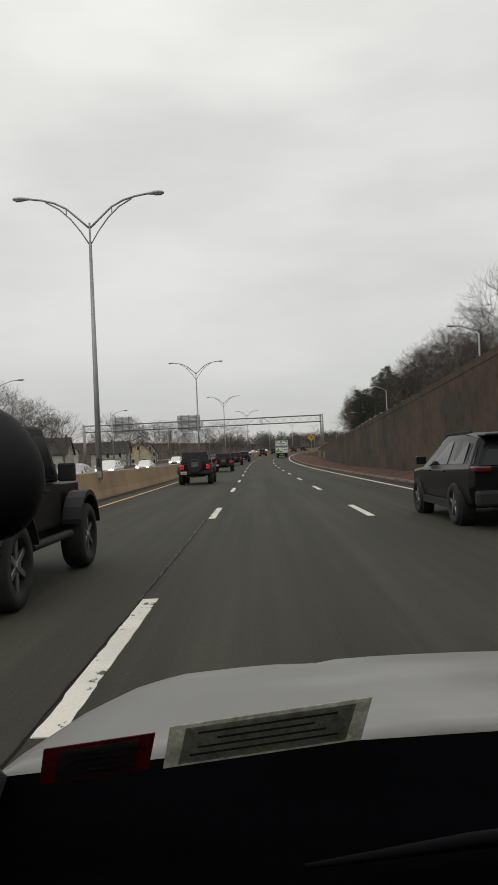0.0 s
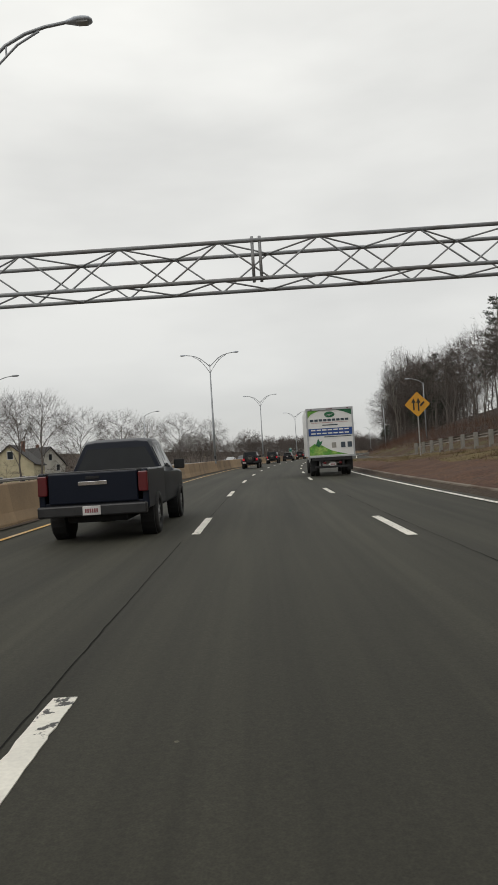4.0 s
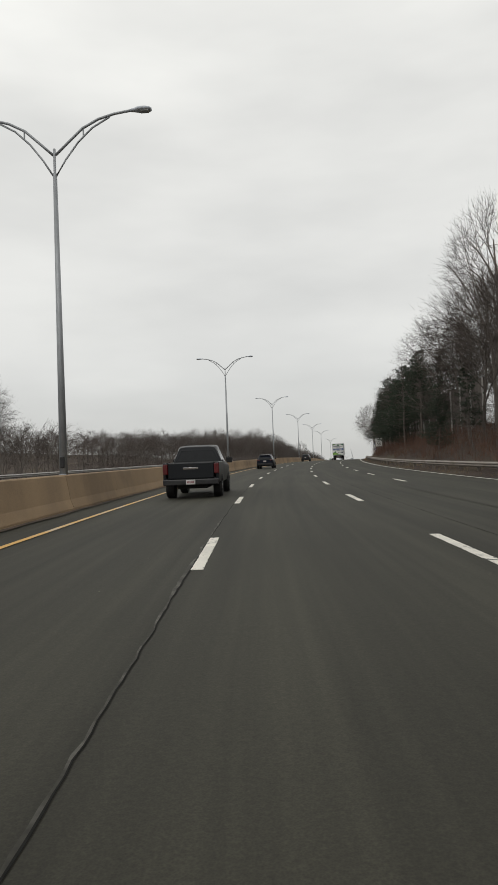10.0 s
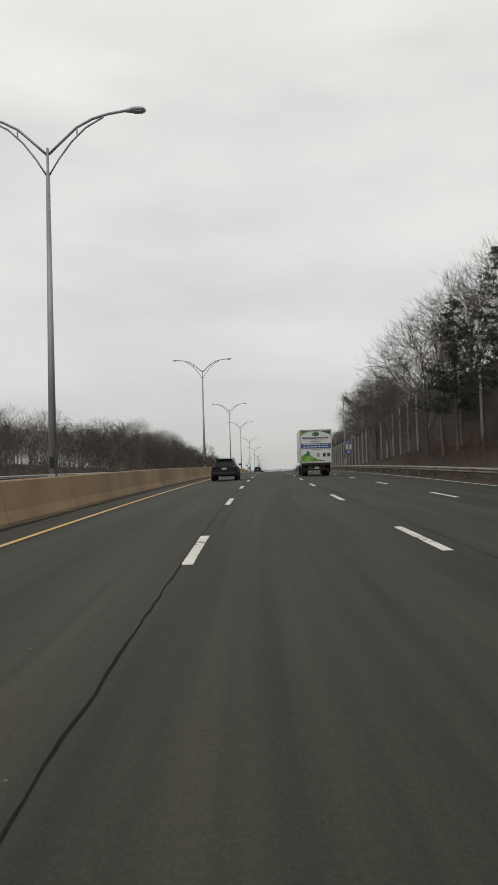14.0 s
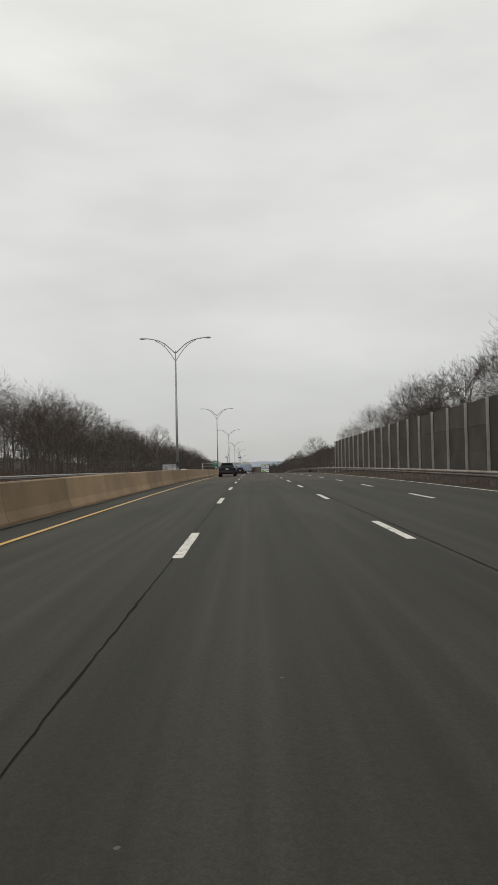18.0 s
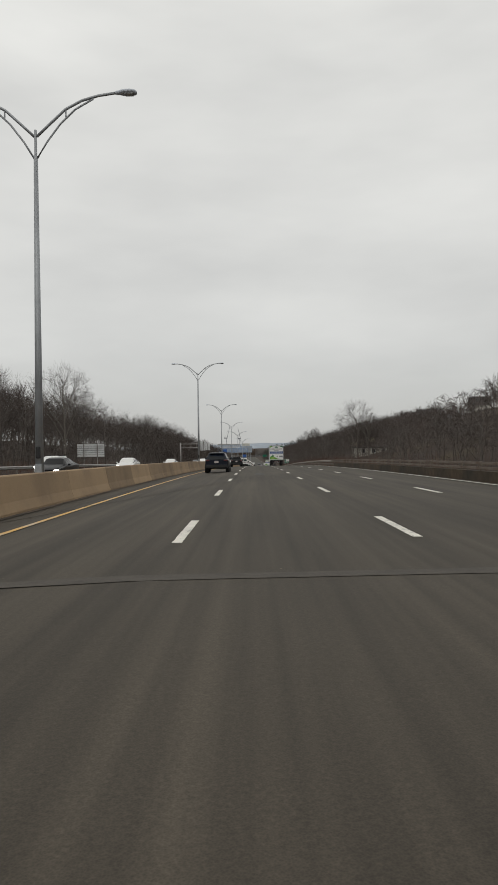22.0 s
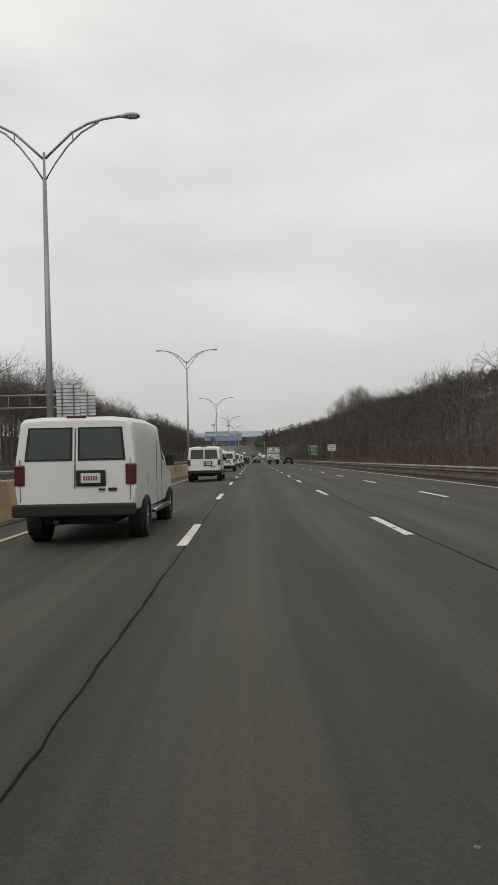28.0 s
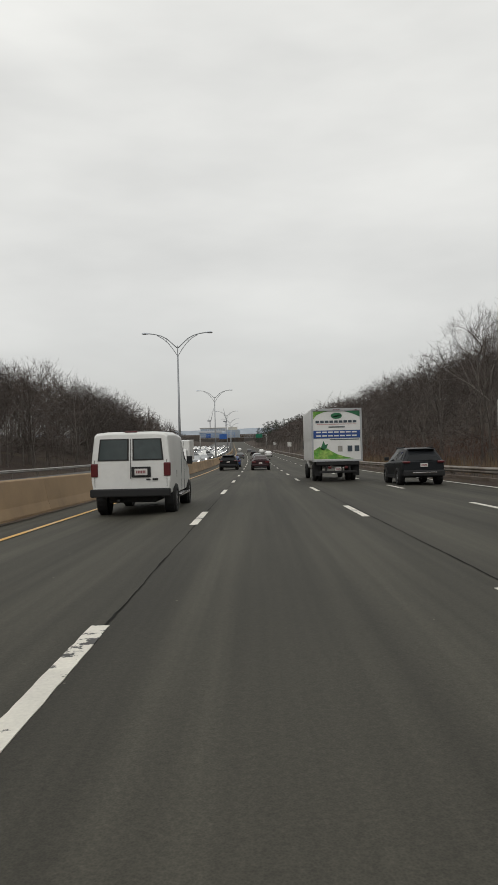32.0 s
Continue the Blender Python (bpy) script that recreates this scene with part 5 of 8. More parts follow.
# wooded ridge at the edge of sight, distance haze mixed into its colour
RIDGE = material("hazed_ridge", (0.33, 0.37, 0.42), 1.0, vary=0.12, scale=0.004, fine=0.03, tint=(0.26, 0.29, 0.33), amount=0.7)
verts, faces = [], []
N_RIDGE = 150
for i in range(N_RIDGE + 1):
    a = radians(-25 + 85 * i / N_RIDGE)
    top = 4 + 10 * noise.noise(Vector((i * 0.09, 3, 0))) + 5 * noise.noise(Vector((i * 0.45, 8, 0))) + lerp(i, (0, 0), (60, 0), (95, 16), (150, 34))
    for dist, z in ((3300, -60), (3380, top), (3900, top - 30)):
        verts.append((260 + dist * math.sin(a), 960 + dist * math.cos(a), z))
for i in range(N_RIDGE):
    for k in range(2):
        faces.append((3 * i + k, 3 * i + k + 3, 3 * i + k + 4, 3 * i + k + 1))
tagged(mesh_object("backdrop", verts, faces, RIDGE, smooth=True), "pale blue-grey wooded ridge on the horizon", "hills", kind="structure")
g2 = gantry(1270, -22.0, 13.0, 6.6, 8.0, 1.4, "far steel sign gantry over the highway")
slab("sign_panel", 3.6, 2.0, SIGN_GREEN, g2, x=9.0, y=-1.0, z=7.4, corner=0.2, label="green sign panel")
slab("sign_panel", 4.0, 2.6, SIGN_BLUE, g2, x=-10.0, y=-1.0, z=7.4, corner=0.2, label="blue sign panel")
for s, lat in ((1240, 15.6), (1130, 14.5)):
    e = empty("small_sign", stand(s, lat, terrain(s, lat)), "small white roadside sign on a post", "sign")
    slab("panel", 1.3, 1.5, SIGN_WHITE, e, z=2.7)
    sign_post(e, 0, 3.2)


def low_building(s, lat, z, turn, w, d, h, label):
    """A long low white building with a flat roof and a row of windows towards the road."""
    e = empty("low_building", stand(s, lat, z, turn), label, "building")
    bm = bmesh.new()
    box(bm, -w / 2, w / 2, -d / 2, d / 2, -1.5, h, 0.02)
    part("wall", bm, CLAP_WHITE, e)
    bm = bmesh.new()
    box(bm, -w / 2 - 0.3, w / 2 + 0.3, -d / 2 - 0.3, d / 2 + 0.3, h, h + 0.28, 0.03)
    part("roof", bm, ROOF_DARK, e)
    n = int(w / 2.6)
    for i in range(n):
        x = -w / 2 + (i + 0.5) * w / n
        bm = bmesh.new()
        box(bm, x - 0.6, x + 0.6, -d / 2 - 0.05, -d / 2 + 0.05, 1.0, 2.3, 0.01)
        fr = part("window", bm, SIGN_WHITE, e)
        bm = bmesh.new()
        box(bm, x - 0.52, x + 0.52, -d / 2 - 0.07, -d / 2 + 0.02, 1.08, 2.22)
        part("pane", bm, DARK_GLASS, fr)
    return e


low_building(812, 34.6, 2.6, 8, 9, 6, 2.5, "long low white building behind bare trees")
house(1012, 60, 10, 12, 9, 4.0, CLAP_CREAM, "dull house with a dark roof on the hilltop")


# ---- trees ----
# height of the treetops over the road's line, by distance to its side, every 80 m from 50 m on
CANOPY_S = steps(50, 1250, 80)
CANOPY_RIGHT = {16: [12.8, 9.5, 10.1, 14.9, 13.6, 17.3, 10.3, 6.1, 6.4, 9.0, 8.6, 10.6, 9.7, 11.8, 9.6, 9.0],
                22: [14.5, 14.8, 15.1, 20.6, 20.9, 21.2, 18.6, 10.1, 7.4, 11.3, 10.3, 13.6, 11.9, 13.5, 14.8, 11.7],
                35: [20.0, 20.5, 25.0, 28.6, 37.7, 32.1, 37.1, 20.9, 13.2, 12.5, 15.7, 17.4, 19.9, 16.8, 18.4, 20.2],
                50: [26.0, 28.0, 30.0, 40.0, 40.0, 40.0, 40.0, 40.0, 23.1, 16.0, 19.3, 20.4, 25.5, 25.0, 22.3, 23.5],
                80: [40.0, 40.0, 40.0, 40.0, 40.0, 40.0, 40.0, 40.0, 40.0, 34.9, 26.5, 29.0, 29.9, 33.5, 38.3, 34.6]}
CANOPY_LEFT = {28: [40.0, 11.5, 10.3, 9.5, 5.4, 7.1, 11.1, 11.8, 10.4, 11.3, 13.4, 12.0, 14.7, 14.2, 7.3, 11.4],
                36: [40.0, 13.8, 12.6, 11.2, 6.3, 7.3, 11.0, 14.0, 15.1, 13.1, 15.7, 16.6, 14.5, 18.3, 16.0, 9.5],
                52: [40.0, 38.5, 16.7, 14.3, 11.6, 8.3, 12.2, 16.7, 21.1, 15.7, 19.2, 21.5, 22.5, 17.7, 20.7, 23.4],
                80: [40.0, 40.0, 27.5, 20.7, 18.1, 10.9, 13.0, 17.9, 22.6, 29.3, 23.3, 30.2, 29.8, 30.8, 31.4, 25.5],
                120: [40.0, 40.0, 40.0, 33.5, 25.1, 22.8, 15.6, 18.2, 24.4, 30.2, 36.5, 37.7, 39.8, 40.0, 40.0, 40.0]}


def canopy(s, lat):
    table = CANOPY_RIGHT if lat > 0 else CANOPY_LEFT
    return lerp(abs(lat), *[(k, lerp(s, *zip(CANOPY_S, row))) for k, row in table.items()])


def twig(cv, cf, p, d, length, half):
    """One fine tapering twig."""
    w = d.cross(Vector((random.uniform(-1, 1), random.uniform(-1, 1), random.uniform(-1, 1))))
    w = w.normalized() * half if w.length > 1e-4 else Vector((half, 0, 0))
    b = len(cv)
    cv += [p - w, p + w, p + d * length]
    cf.append((b, b + 1, b + 2))


def bare_tree(seed, height, wide, low=0.22, counts=(9, 7, 7, 7), stems=1, thick=1.0, lean=0.0, thin=False):
    """Trunk and limbs in one list, branchlets and fine twigs in another, for a leafless tree with a rounded, uneven crown.
    wide: the crown's width over the height; low: where the trunk first forks; counts: limbs, boughs a limb, branchlets a bough, twigs a branchlet."""
    rnd = random.Random(seed)
    tv, tf, cv, cf = [], [], [], []
    half = height * (1 - low) / 2
    mid = Vector((lean * height, 0, height * low + half))
    reach = Vector((height * wide / 2, height * wide / 2, half))
    bumps = [(Vector((rnd.gauss(0, 1), rnd.gauss(0, 1), rnd.gauss(0, 1))).normalized(), rnd.uniform(-0.16, 0.14)) for _ in range(7)]

    def stray(d, by):
        return (d + Vector((rnd.gauss(0, by), rnd.gauss(0, by), rnd.gauss(0, by)))).normalized()

    def shell_point(d, f):
        k = f * (1 + sum(a * max(0.0, d.dot(b)) ** 3 for b, a in bumps))
        return mid + Vector((d.x * reach.x, d.y * reach.y, d.z * reach.z)) * k

    def bow(a, b, lift):
        """A limb that leaves its parent steeply and bends towards its end."""
        m = a.lerp(b, 0.45) + Vector((rnd.gauss(0, 0.02), rnd.gauss(0, 0.02), lift)) * (b - a).length
        return [a, a.lerp(m, 0.55) + Vector((0, 0, 0.03)) * (b - a).length, m, m.lerp(b, 0.55) + Vector((rnd.gauss(0, 0.02), rnd.gauss(0, 0.02), 0.02)) * (b - a).length, b]

    def along(pts, t):
        k = t * (len(pts) - 1)
        i = min(int(k), len(pts) - 2)
        return pts[i].lerp(pts[i + 1], k - i)

    n1, n2, n3, n4 = counts
    sides = 3 if thin else 6
    for st in range(stems):
        off = Vector((math.cos(2.1 * st), math.sin(2.1 * st), 0)) * (stems > 1)
        foot = off * 0.02 * height + Vector((0, 0, -0.3))
        crotch = Vector((lean * height * low, 0, height * low)) + off * height * 0.05
        tip = mid + off * reach.x * 0.35 + Vector((rnd.gauss(0, 0.04) * height, rnd.gauss(0, 0.04) * height, half * 0.45))
        r0 = height * 0.0115 / stems ** 0.5
        trunk = [foot, foot.lerp(crotch, 0.55) + Vector((rnd.gauss(0, 0.008), rnd.gauss(0, 0.008), 0)) * height, crotch, crotch.lerp(tip, 0.5) + Vector((rnd.gauss(0, 0.015), rnd.gauss(0, 0.015), 0)) * height, tip]
        tube_data(trunk, [r0 * 1.25, r0, r0 * 0.85, r0 * 0.55, r0 * 0.22], sides, tv, tf)
        for a in range(n1):
            up = -0.30 + 1.25 * (a + 0.5) / n1
            q = 2.4 * (a + st * 1.7) + rnd.uniform(-0.4, 0.4)
            d1 = Vector((math.cos(q) * math.sqrt(max(0.0, 1 - min(up, 0.97) ** 2)), math.sin(q) * math.sqrt(max(0.0, 1 - min(up, 0.97) ** 2)), up)).normalized()
            limb = bow(along(trunk, 0.47 + 0.45 * (a + 0.5) / n1), shell_point(d1, rnd.uniform(0.5, 0.66)), rnd.uniform(0.02, 0.12))
            r1 = r0 * rnd.uniform(0.34, 0.5)
            if thin:
                tube_data([limb[0], limb[2], limb[4]], [r1, r1 * 0.7, r1 * 0.35], 3, tv, tf)
            else:
                tube_data(limb, [r1, r1 * 0.85, r1 * 0.7, r1 * 0.55, r1 * 0.35], 5, tv, tf)
            for b in range(n2):
                d2 = stray(d1, 0.42)
                bough = bow(along(limb, 0.3 + 0.7 * (b + rnd.random()) / n2), shell_point(d2, rnd.uniform(0.72, 0.88)), rnd.uniform(0.0, 0.1))
                r2 = r1 * rnd.uniform(0.3, 0.42)
                if thin:
                    tube_data([bough[0], bough[4]], [max(r2, 0.012 * thick), 0.007 * thick], 3, tv, tf)
                else:
                    tube_data(bough, [r2, r2 * 0.8, r2 * 0.65, r2 * 0.5, r2 * 0.3], 3, tv, tf)
                for c in range(n3):
                    d3 = stray(d2, 0.26)
                    a0, a1 = along(bough, 0.2 + 0.8 * (c + rnd.random()) / n3), shell_point(d3, rnd.uniform(0.86, 1.03))
                    am = a0.lerp(a1, 0.5) + Vector((rnd.gauss(0, 0.05), rnd.gauss(0, 0.05), 0.06 + rnd.gauss(0, 0.04))) * (a1 - a0).length
                    w = (a1 - a0).cross(Vector((rnd.gauss(0, 1), rnd.gauss(0, 1), rnd.gauss(0, 1)))).normalized() * 0.012 * thick
                    k = len(cv)
                    cv += [a0 - w, a0 + w, am - w * 0.7, am + w * 0.7, a1]
                    cf += [(k, k + 1, k + 3), (k, k + 3, k + 2), (k + 2, k + 3, k + 4)]
                    for e in range(n4):
                        t = rnd.uniform(0.2, 1.0)
                        p0 = a0.lerp(am, t * 2) if t < 0.5 else am.lerp(a1, t * 2 - 1)
                        twig(cv, cf, p0, stray(d3 * 0.75 + Vector((0, 0, 0.3)), 0.42), height * rnd.uniform(0.03, 0.075), 0.0075 * thick)
    return tv, tf, cv, cf


def pine_tree(seed, height, width, low=0.22):
    """Trunk and boughs; needles in tufts with gaps between the boughs."""
    rnd = random.Random(seed)
    tv, tf, cv, cf = [], [], [], []
    tube_data([(0, 0, -0.4), (0.1, 0, height * 0.5), (0, 0.05, height)], [height * 0.014, height * 0.010, 0.03], 6, tv, tf)
    z = height * low
    while z < height * 0.985:
        f = (z / height - low) / (1 - low)
        reach = width * (1 - f) ** 0.62 * rnd.uniform(0.7, 1.12) + 0.3
        for k in range(rnd.choice((5, 6, 7))):
            a = rnd.uniform(0, 2 * math.pi)
            r = reach * rnd.uniform(0.55, 1.0)
            rise = r * rnd.uniform(0.05, 0.35)
            tip = Vector((math.cos(a) * r, math.sin(a) * r, z + rise))
            tube_data([(0, 0, z), tip * 0.6 + Vector((0, 0, z * 0.4 - rise * 0.1)), tip], [0.05, 0.03, 0.012], 3, tv, tf)
            n = max(5, int(r * 8))
            for i in range(n):
                t = 1.03 if i < 2 else rnd.uniform(0.3, 1.0)
                c = Vector((tip.x * t, tip.y * t, z + rise * t)) + Vector((rnd.gauss(0, 0.2), rnd.gauss(0, 0.2), rnd.gauss(0.05, 0.14)))
                for j in range(10):
                    d = Vector((rnd.gauss(0, 1) + 0.5 * math.cos(a), rnd.gauss(0, 1) + 0.5 * math.sin(a), rnd.gauss(0.45, 0.8))).normalized() * rnd.uniform(0.2, 0.33)
                    s_ = d.cross(Vector((rnd.uniform(-1, 1), rnd.uniform(-1, 1), rnd.uniform(-1, 1)))).normalized() * 0.027
                    b = len(cv)
                    cv += [c - s_, c + s_, c + d]
                    cf.append((b, b + 1, b + 2))
        z += height * rnd.uniform(0.03, 0.05)
    return tv, tf, cv, cf


def tree_thing(name, data, label, category, group, bark, leaf, crown):
    e = empty(name, Matrix(), label, category, group)
    tv, tf, cv, cf = data
    mesh_object("trunk", tv, tf, bark, e, smooth=True)
    mesh_object(crown, cv, cf, leaf, e)
    return e


BARES = [tree_thing("bare_tree", bare_tree(11, 15, 0.85, 0.2, thick=1.1), "tall leafless deciduous tree with fine grey twigs", "tree", "leafless roadside trees", BARK, TWIG, "crown"),
         tree_thing("bare_tree", bare_tree(23, 17, 0.46, 0.22, (12, 7, 6, 7), thick=1.1), "slender leafless tree with upright branches", "tree", "leafless roadside trees", BARK_PALE, TWIG, "crown"),
         tree_thing("bare_tree", bare_tree(37, 12, 1.05, 0.16, thick=1.1), "spreading leafless tree with a broad twiggy crown", "tree", "leafless roadside trees", BARK, TWIG, "crown"),
         tree_thing("bare_tree", bare_tree(52, 16, 0.62, 0.24, lean=0.05, thick=1.1), "leaning leafless tree at the edge of the wood", "tree", "leafless roadside trees", BARK_PALE, TWIG, "crown"),
         tree_thing("bare_tree", bare_tree(71, 10, 0.9, 0.08, (5, 5, 6, 6), stems=3, thick=1.1), "small bushy leafless tree with several stems", "tree", "leafless roadside trees", BARK, TWIG, "crown")]
BARE_H = [15, 17, 12, 16, 10]
PINES = [tree_thing("pine_tree", pine_tree(5, 16, 4.2, 0.24), "dark green pine tree with ragged boughs", "tree", "roadside pines", BARK, NEEDLES, "needles"),
         tree_thing("pine_tree", pine_tree(9, 12, 3.6, 0.05), "dense dark evergreen with branches to the ground", "tree", "roadside pines", BARK, NEEDLES, "needles")]
PINE_H = [16, 12]
used_first = set()


def plant(kind, i, s, lat, height, turn=None, sink=0.0):
    src, full = (BARES, BARE_H) if kind == "bare" else (PINES, PINE_H)
    k = height / full[i]
    g = terrain(s, lat) - 0.1 - sink
    m = stand(s, lat, g, random.uniform(0, 360) if turn is None else turn) @ Matrix.Diagonal((k, k, k, 1))
    if (kind, i) not in used_first:
        used_first.add((kind, i))
        src[i].matrix_basis = m
        return src[i]
    base = src[i]
    keep = base.matrix_basis.copy()
    base.matrix_basis = Matrix()
    t = copy_thing(base, Matrix())
    base.matrix_basis = keep
    t.matrix_basis = m
    return t


random.seed(7)
# single trees that stand out
for kind, i, s, lat, top in [("pine", 0, 429, 15.4, 13.8), ("pine", 0, 439, 15.0, 13.0), ("pine", 0, 417.5, 15.6, 12.8), ("pine", 0, 423, 16.0, 13.6), ("bare", 0, 94, 30, 19.6), ("bare", 0, 109, 30, 19.6), ("bare", 3, 126, 30, 19.2), ("bare", 0, 87, 31, 22.5), ("bare", 1, 938.5, 24, 17.6), ("bare", 3, 965, 24, 15.8), ("bare", 1, 951, 28, 19), ("bare", 3, 926, 20, 14.6), ("bare", 0, 364, 22.4, 20.5), ("bare", 0, 391, 22.5, 22), ("bare", 1, 349, 22, 26), ("bare", 2, 343, 20, 17), ("pine", 0, 219, 34, 25), ("pine", 0, 197, 32, 23), ("pine", 0, 183, 30, 20.2), ("pine", 0, 240, 36, 26),
                             ("pine", 0, 177.7, 28.6, 19.3), ("bare", 1, 292, 22.5, 25.6), ("bare", 1, 287, 20.5, 21), ("bare", 1, 296, 24.5, 24), ("bare", 1, 301, 21.5, 22), ("pine", 0, 313, 35.8, 26.4), ("pine", 1, 345, 15.2, 7.5),
                             ("pine", 0, 404.4, 15.6, 14.4), ("pine", 0, 415, 20.5, 15.0), ("pine", 0, 395.6, 16.2, 11.1), ("pine", 0, 392, 15.6, 9.0), ("bare", 2, 338, 17.5, 14.2),
                             ("bare", 3, 441, 14.5, 13.0), ("bare", 0, 351, -43.4, 15.8), ("bare", 2, 339, -26.5, 10.4), ("bare", 4, 343, -27.5, 9.6), ("bare", 2, 308, -39, 15),
                             ("bare", 0, 781.5, 26.6, 16.4), ("bare", 3, 786, 30, 14), ("bare", 2, 792, 33, 13), ("bare", 3, 797, 27, 12), ("bare", 4, 801, 31, 8), ("bare", 1, 969, 30, 21), ("bare", 3, 717.6, -28.5, 16.9), ("bare", 2, 811, -29.5, 15.4),
                             ("bare", 1, 300, 27, 23), ("bare", 1, 283, 26, 22), ("bare", 3, 308, 22, 20), ("pine", 1, 285, 30, 16), ("bare", 2, 320, 19, 13),
                             ("pine", 0, 250, 26, 18.3), ("pine", 0, 262, 25.5, 18), ("pine", 1, 256, 24, 12), ("pine", 0, 146, 24, 13.5), ("pine", 0, 153, 23.2, 14), ("pine", 0, 161, 23, 13.5), ("pine", 0, 168, 24, 15), ("pine", 0, 176, 23.5, 15), ("pine", 0, 127, 27, 15.5), ("pine", 0, 130, 29, 16.5), ("pine", 0, 190, 32, 18), ("pine", 0, 203, 36, 20), ("pine", 1, 168, 30, 13), ("pine", 0, 150, 27, 15), ("pine", 0, 158, 30, 17), ("pine", 0, 165, 27, 15.5), ("pine", 0, 172, 32, 18.5), ("pine", 0, 184, 29, 17), ("pine", 0, 196, 30, 17.5), ("pine", 0, 150, 33, 19), ("pine", 0, 413, 15.6, 14.7), ("pine", 0, 426, 21, 15),
                             ("bare", 2, 505, 19, 15), ("bare", 0, 512, 21, 17.5), ("bare", 2, 520, 20, 14), ("bare", 2, 531, 21.5, 13), ("bare", 4, 545, 20, 11), ("bare", 2, 560, 21, 10.5),
                             ("bare", 4, 576, 20, 9.5), ("bare", 2, 592, 21, 9), ("bare", 0, 430, 18, 15), ("bare", 0, 438, 19.5, 17.5), ("bare", 2, 446, 14.4, 12.5), ("bare", 0, 452, 20, 19),
                             ("bare", 3, 460, 22, 20), ("bare", 2, 469, 19.5, 16), ("bare", 0, 481, 20.5, 15), ("bare", 2, 492, 20, 13.5), ("pine", 0, 433, 24, 20), ("pine", 0, 446, 26, 21),
                             ("bare", 4, 456, 14.2, 9), ("bare", 2, 464, 14.3, 10.5),
                             ("pine", 0, 372, 17.5, 14.5), ("pine", 0, 377, 15.8, 13.2), ("pine", 0, 382, 18.5, 15.2), ("pine", 1, 386, 16.0, 12.0), ("pine", 0, 389, 19.0, 15.6), ("pine", 0, 399, 18.0, 15.4),
                             ("pine", 1, 409, 17.5, 13.5), ("pine", 0, 367, 19.5, 14.0), ("bare", 2, 572, 19.5, 10.5), ("bare", 0, 585, 22, 11.5), ("bare", 2, 603, 19.5, 10), ("bare", 0, 615, 22, 11), ("bare", 4, 626, 20, 9),
                             ("bare", 0, 95, -32, 12.5), ("bare", 2, 103, -36, 13.5), ("bare", 0, 112, -33, 12), ("bare", 2, 120, -37, 12), ("bare", 2, 165, -31, 10.5), ("bare", 0, 176, -33, 12),
                             ("bare", 2, 190, -30, 10.5), ("bare", 0, 206, -33, 12), ("bare", 2, 228, -33, 11), ("bare", 2, 243, -31, 11.5), ("bare", 0, 262, -32, 11.5), ("bare", 0, 640, 34, 11)]:
    plant(kind, i, s, lat, top - terrain(s, lat))


def band(count, s0, s1, lat0, lat1, h0, h1, pines=0.0, kinds=(0, 1, 2, 3, 4)):
    for _ in range(count):
        s, lat = random.uniform(s0, s1), random.uniform(lat0, lat1)
        h = min(random.uniform(h0, h1), (random.uniform(0.85, 1.02) if lat > 0 else random.uniform(0.95, 1.2)) * canopy(s, lat) - terrain(s, lat))
        if h < 3:
            continue
        if random.random() < pines:
            plant("pine", random.choice((0, 1)), s, lat, h)
        else:
            plant("bare", random.choice(kinds), s, lat, h)


band(16, 48, 140, 22.5, 32, 13, 17, 0.0, (0, 3, 2))
band(6, 140, 200, 23, 34, 11, 16, 0.3)
band(4, 200, 262, 20, 30, 11, 16, 0.1)
band(7, 275, 345, 17, 27, 11, 18, 0.12)
band(4, 322, 352, 14.6, 18, 5, 8, 0.75, (4,))
band(4, 350, 400, 19, 27, 9, 15, 0.5)
band(6, 396, 440, 16, 24, 12, 17, 0.75)
band(5, 436, 500, 13.8, 17.5, 8.5, 15, 0.0, (0, 2, 3))
band(7, 470, 620, 18.5, 24, 6.0, 10.0, 0.0, (0, 2, 4))
# opposite side
band(11, 60, 290, -46, -28, 8, 12.5, 0.0, (0, 2, 3))
band(9, 290, 400, -50, -27, 7, 12, 0.0, (0, 2, 3))
band(8, 400, 600, -48, -27, 8, 15, 0.0, (0, 2, 4))
band(8, 580, 740, -40, -27, 12, 16, 0.0, (0, 2, 3))
band(10, 740, 1060, -40, -27, 13, 17, 0.0, (0, 2, 3))
for s, lat, f in [(420, -34, 1.25), (455, -40, 1.2), (480, -33, 1.2), (508, -36, 1.25), (560, -40, 1.2), (590, -36, 1.3), (622, -34, 1.2), (668, -40, 1.2), (742, -36, 1.15),
                  (765, -42, 1.2), (838, -36, 1.2), (872, -40, 1.2), (905, -36, 1.2), (938, -42, 1.15), (975, -38, 1.2)]:
    plant("bare", 2 if s % 2 else 0, s, lat, f * canopy(s, lat) - terrain(s, lat))
# slope on the right at the end
band(3, 700, 790, 22, 40, 6, 11, 0.0, (0, 2, 4))
band(11, 790, 1060, 16, 34, 8, 14, 0.0, (0, 1, 2, 3))


# ---- woods farther off, and undergrowth ----
def low_tree(seed, height, wide, low, counts, stems=1, thick=1.0):
    tv, tf, cv, cf = bare_tree(seed, height, wide, low, counts, stems, thick, thin=True)
    verts = [tuple(p) for p in tv] + [tuple(p) for p in cv]
    tris = []
    for f in tf:
        tris += [(f[0], f[1], f[2]), (f[0], f[2], f[3])]
    n = len(tv)
    tris += [(a + n, b + n, c + n) for a, b, c in cf]
    return np.array(verts), np.array(tris), 2 * len(tf)


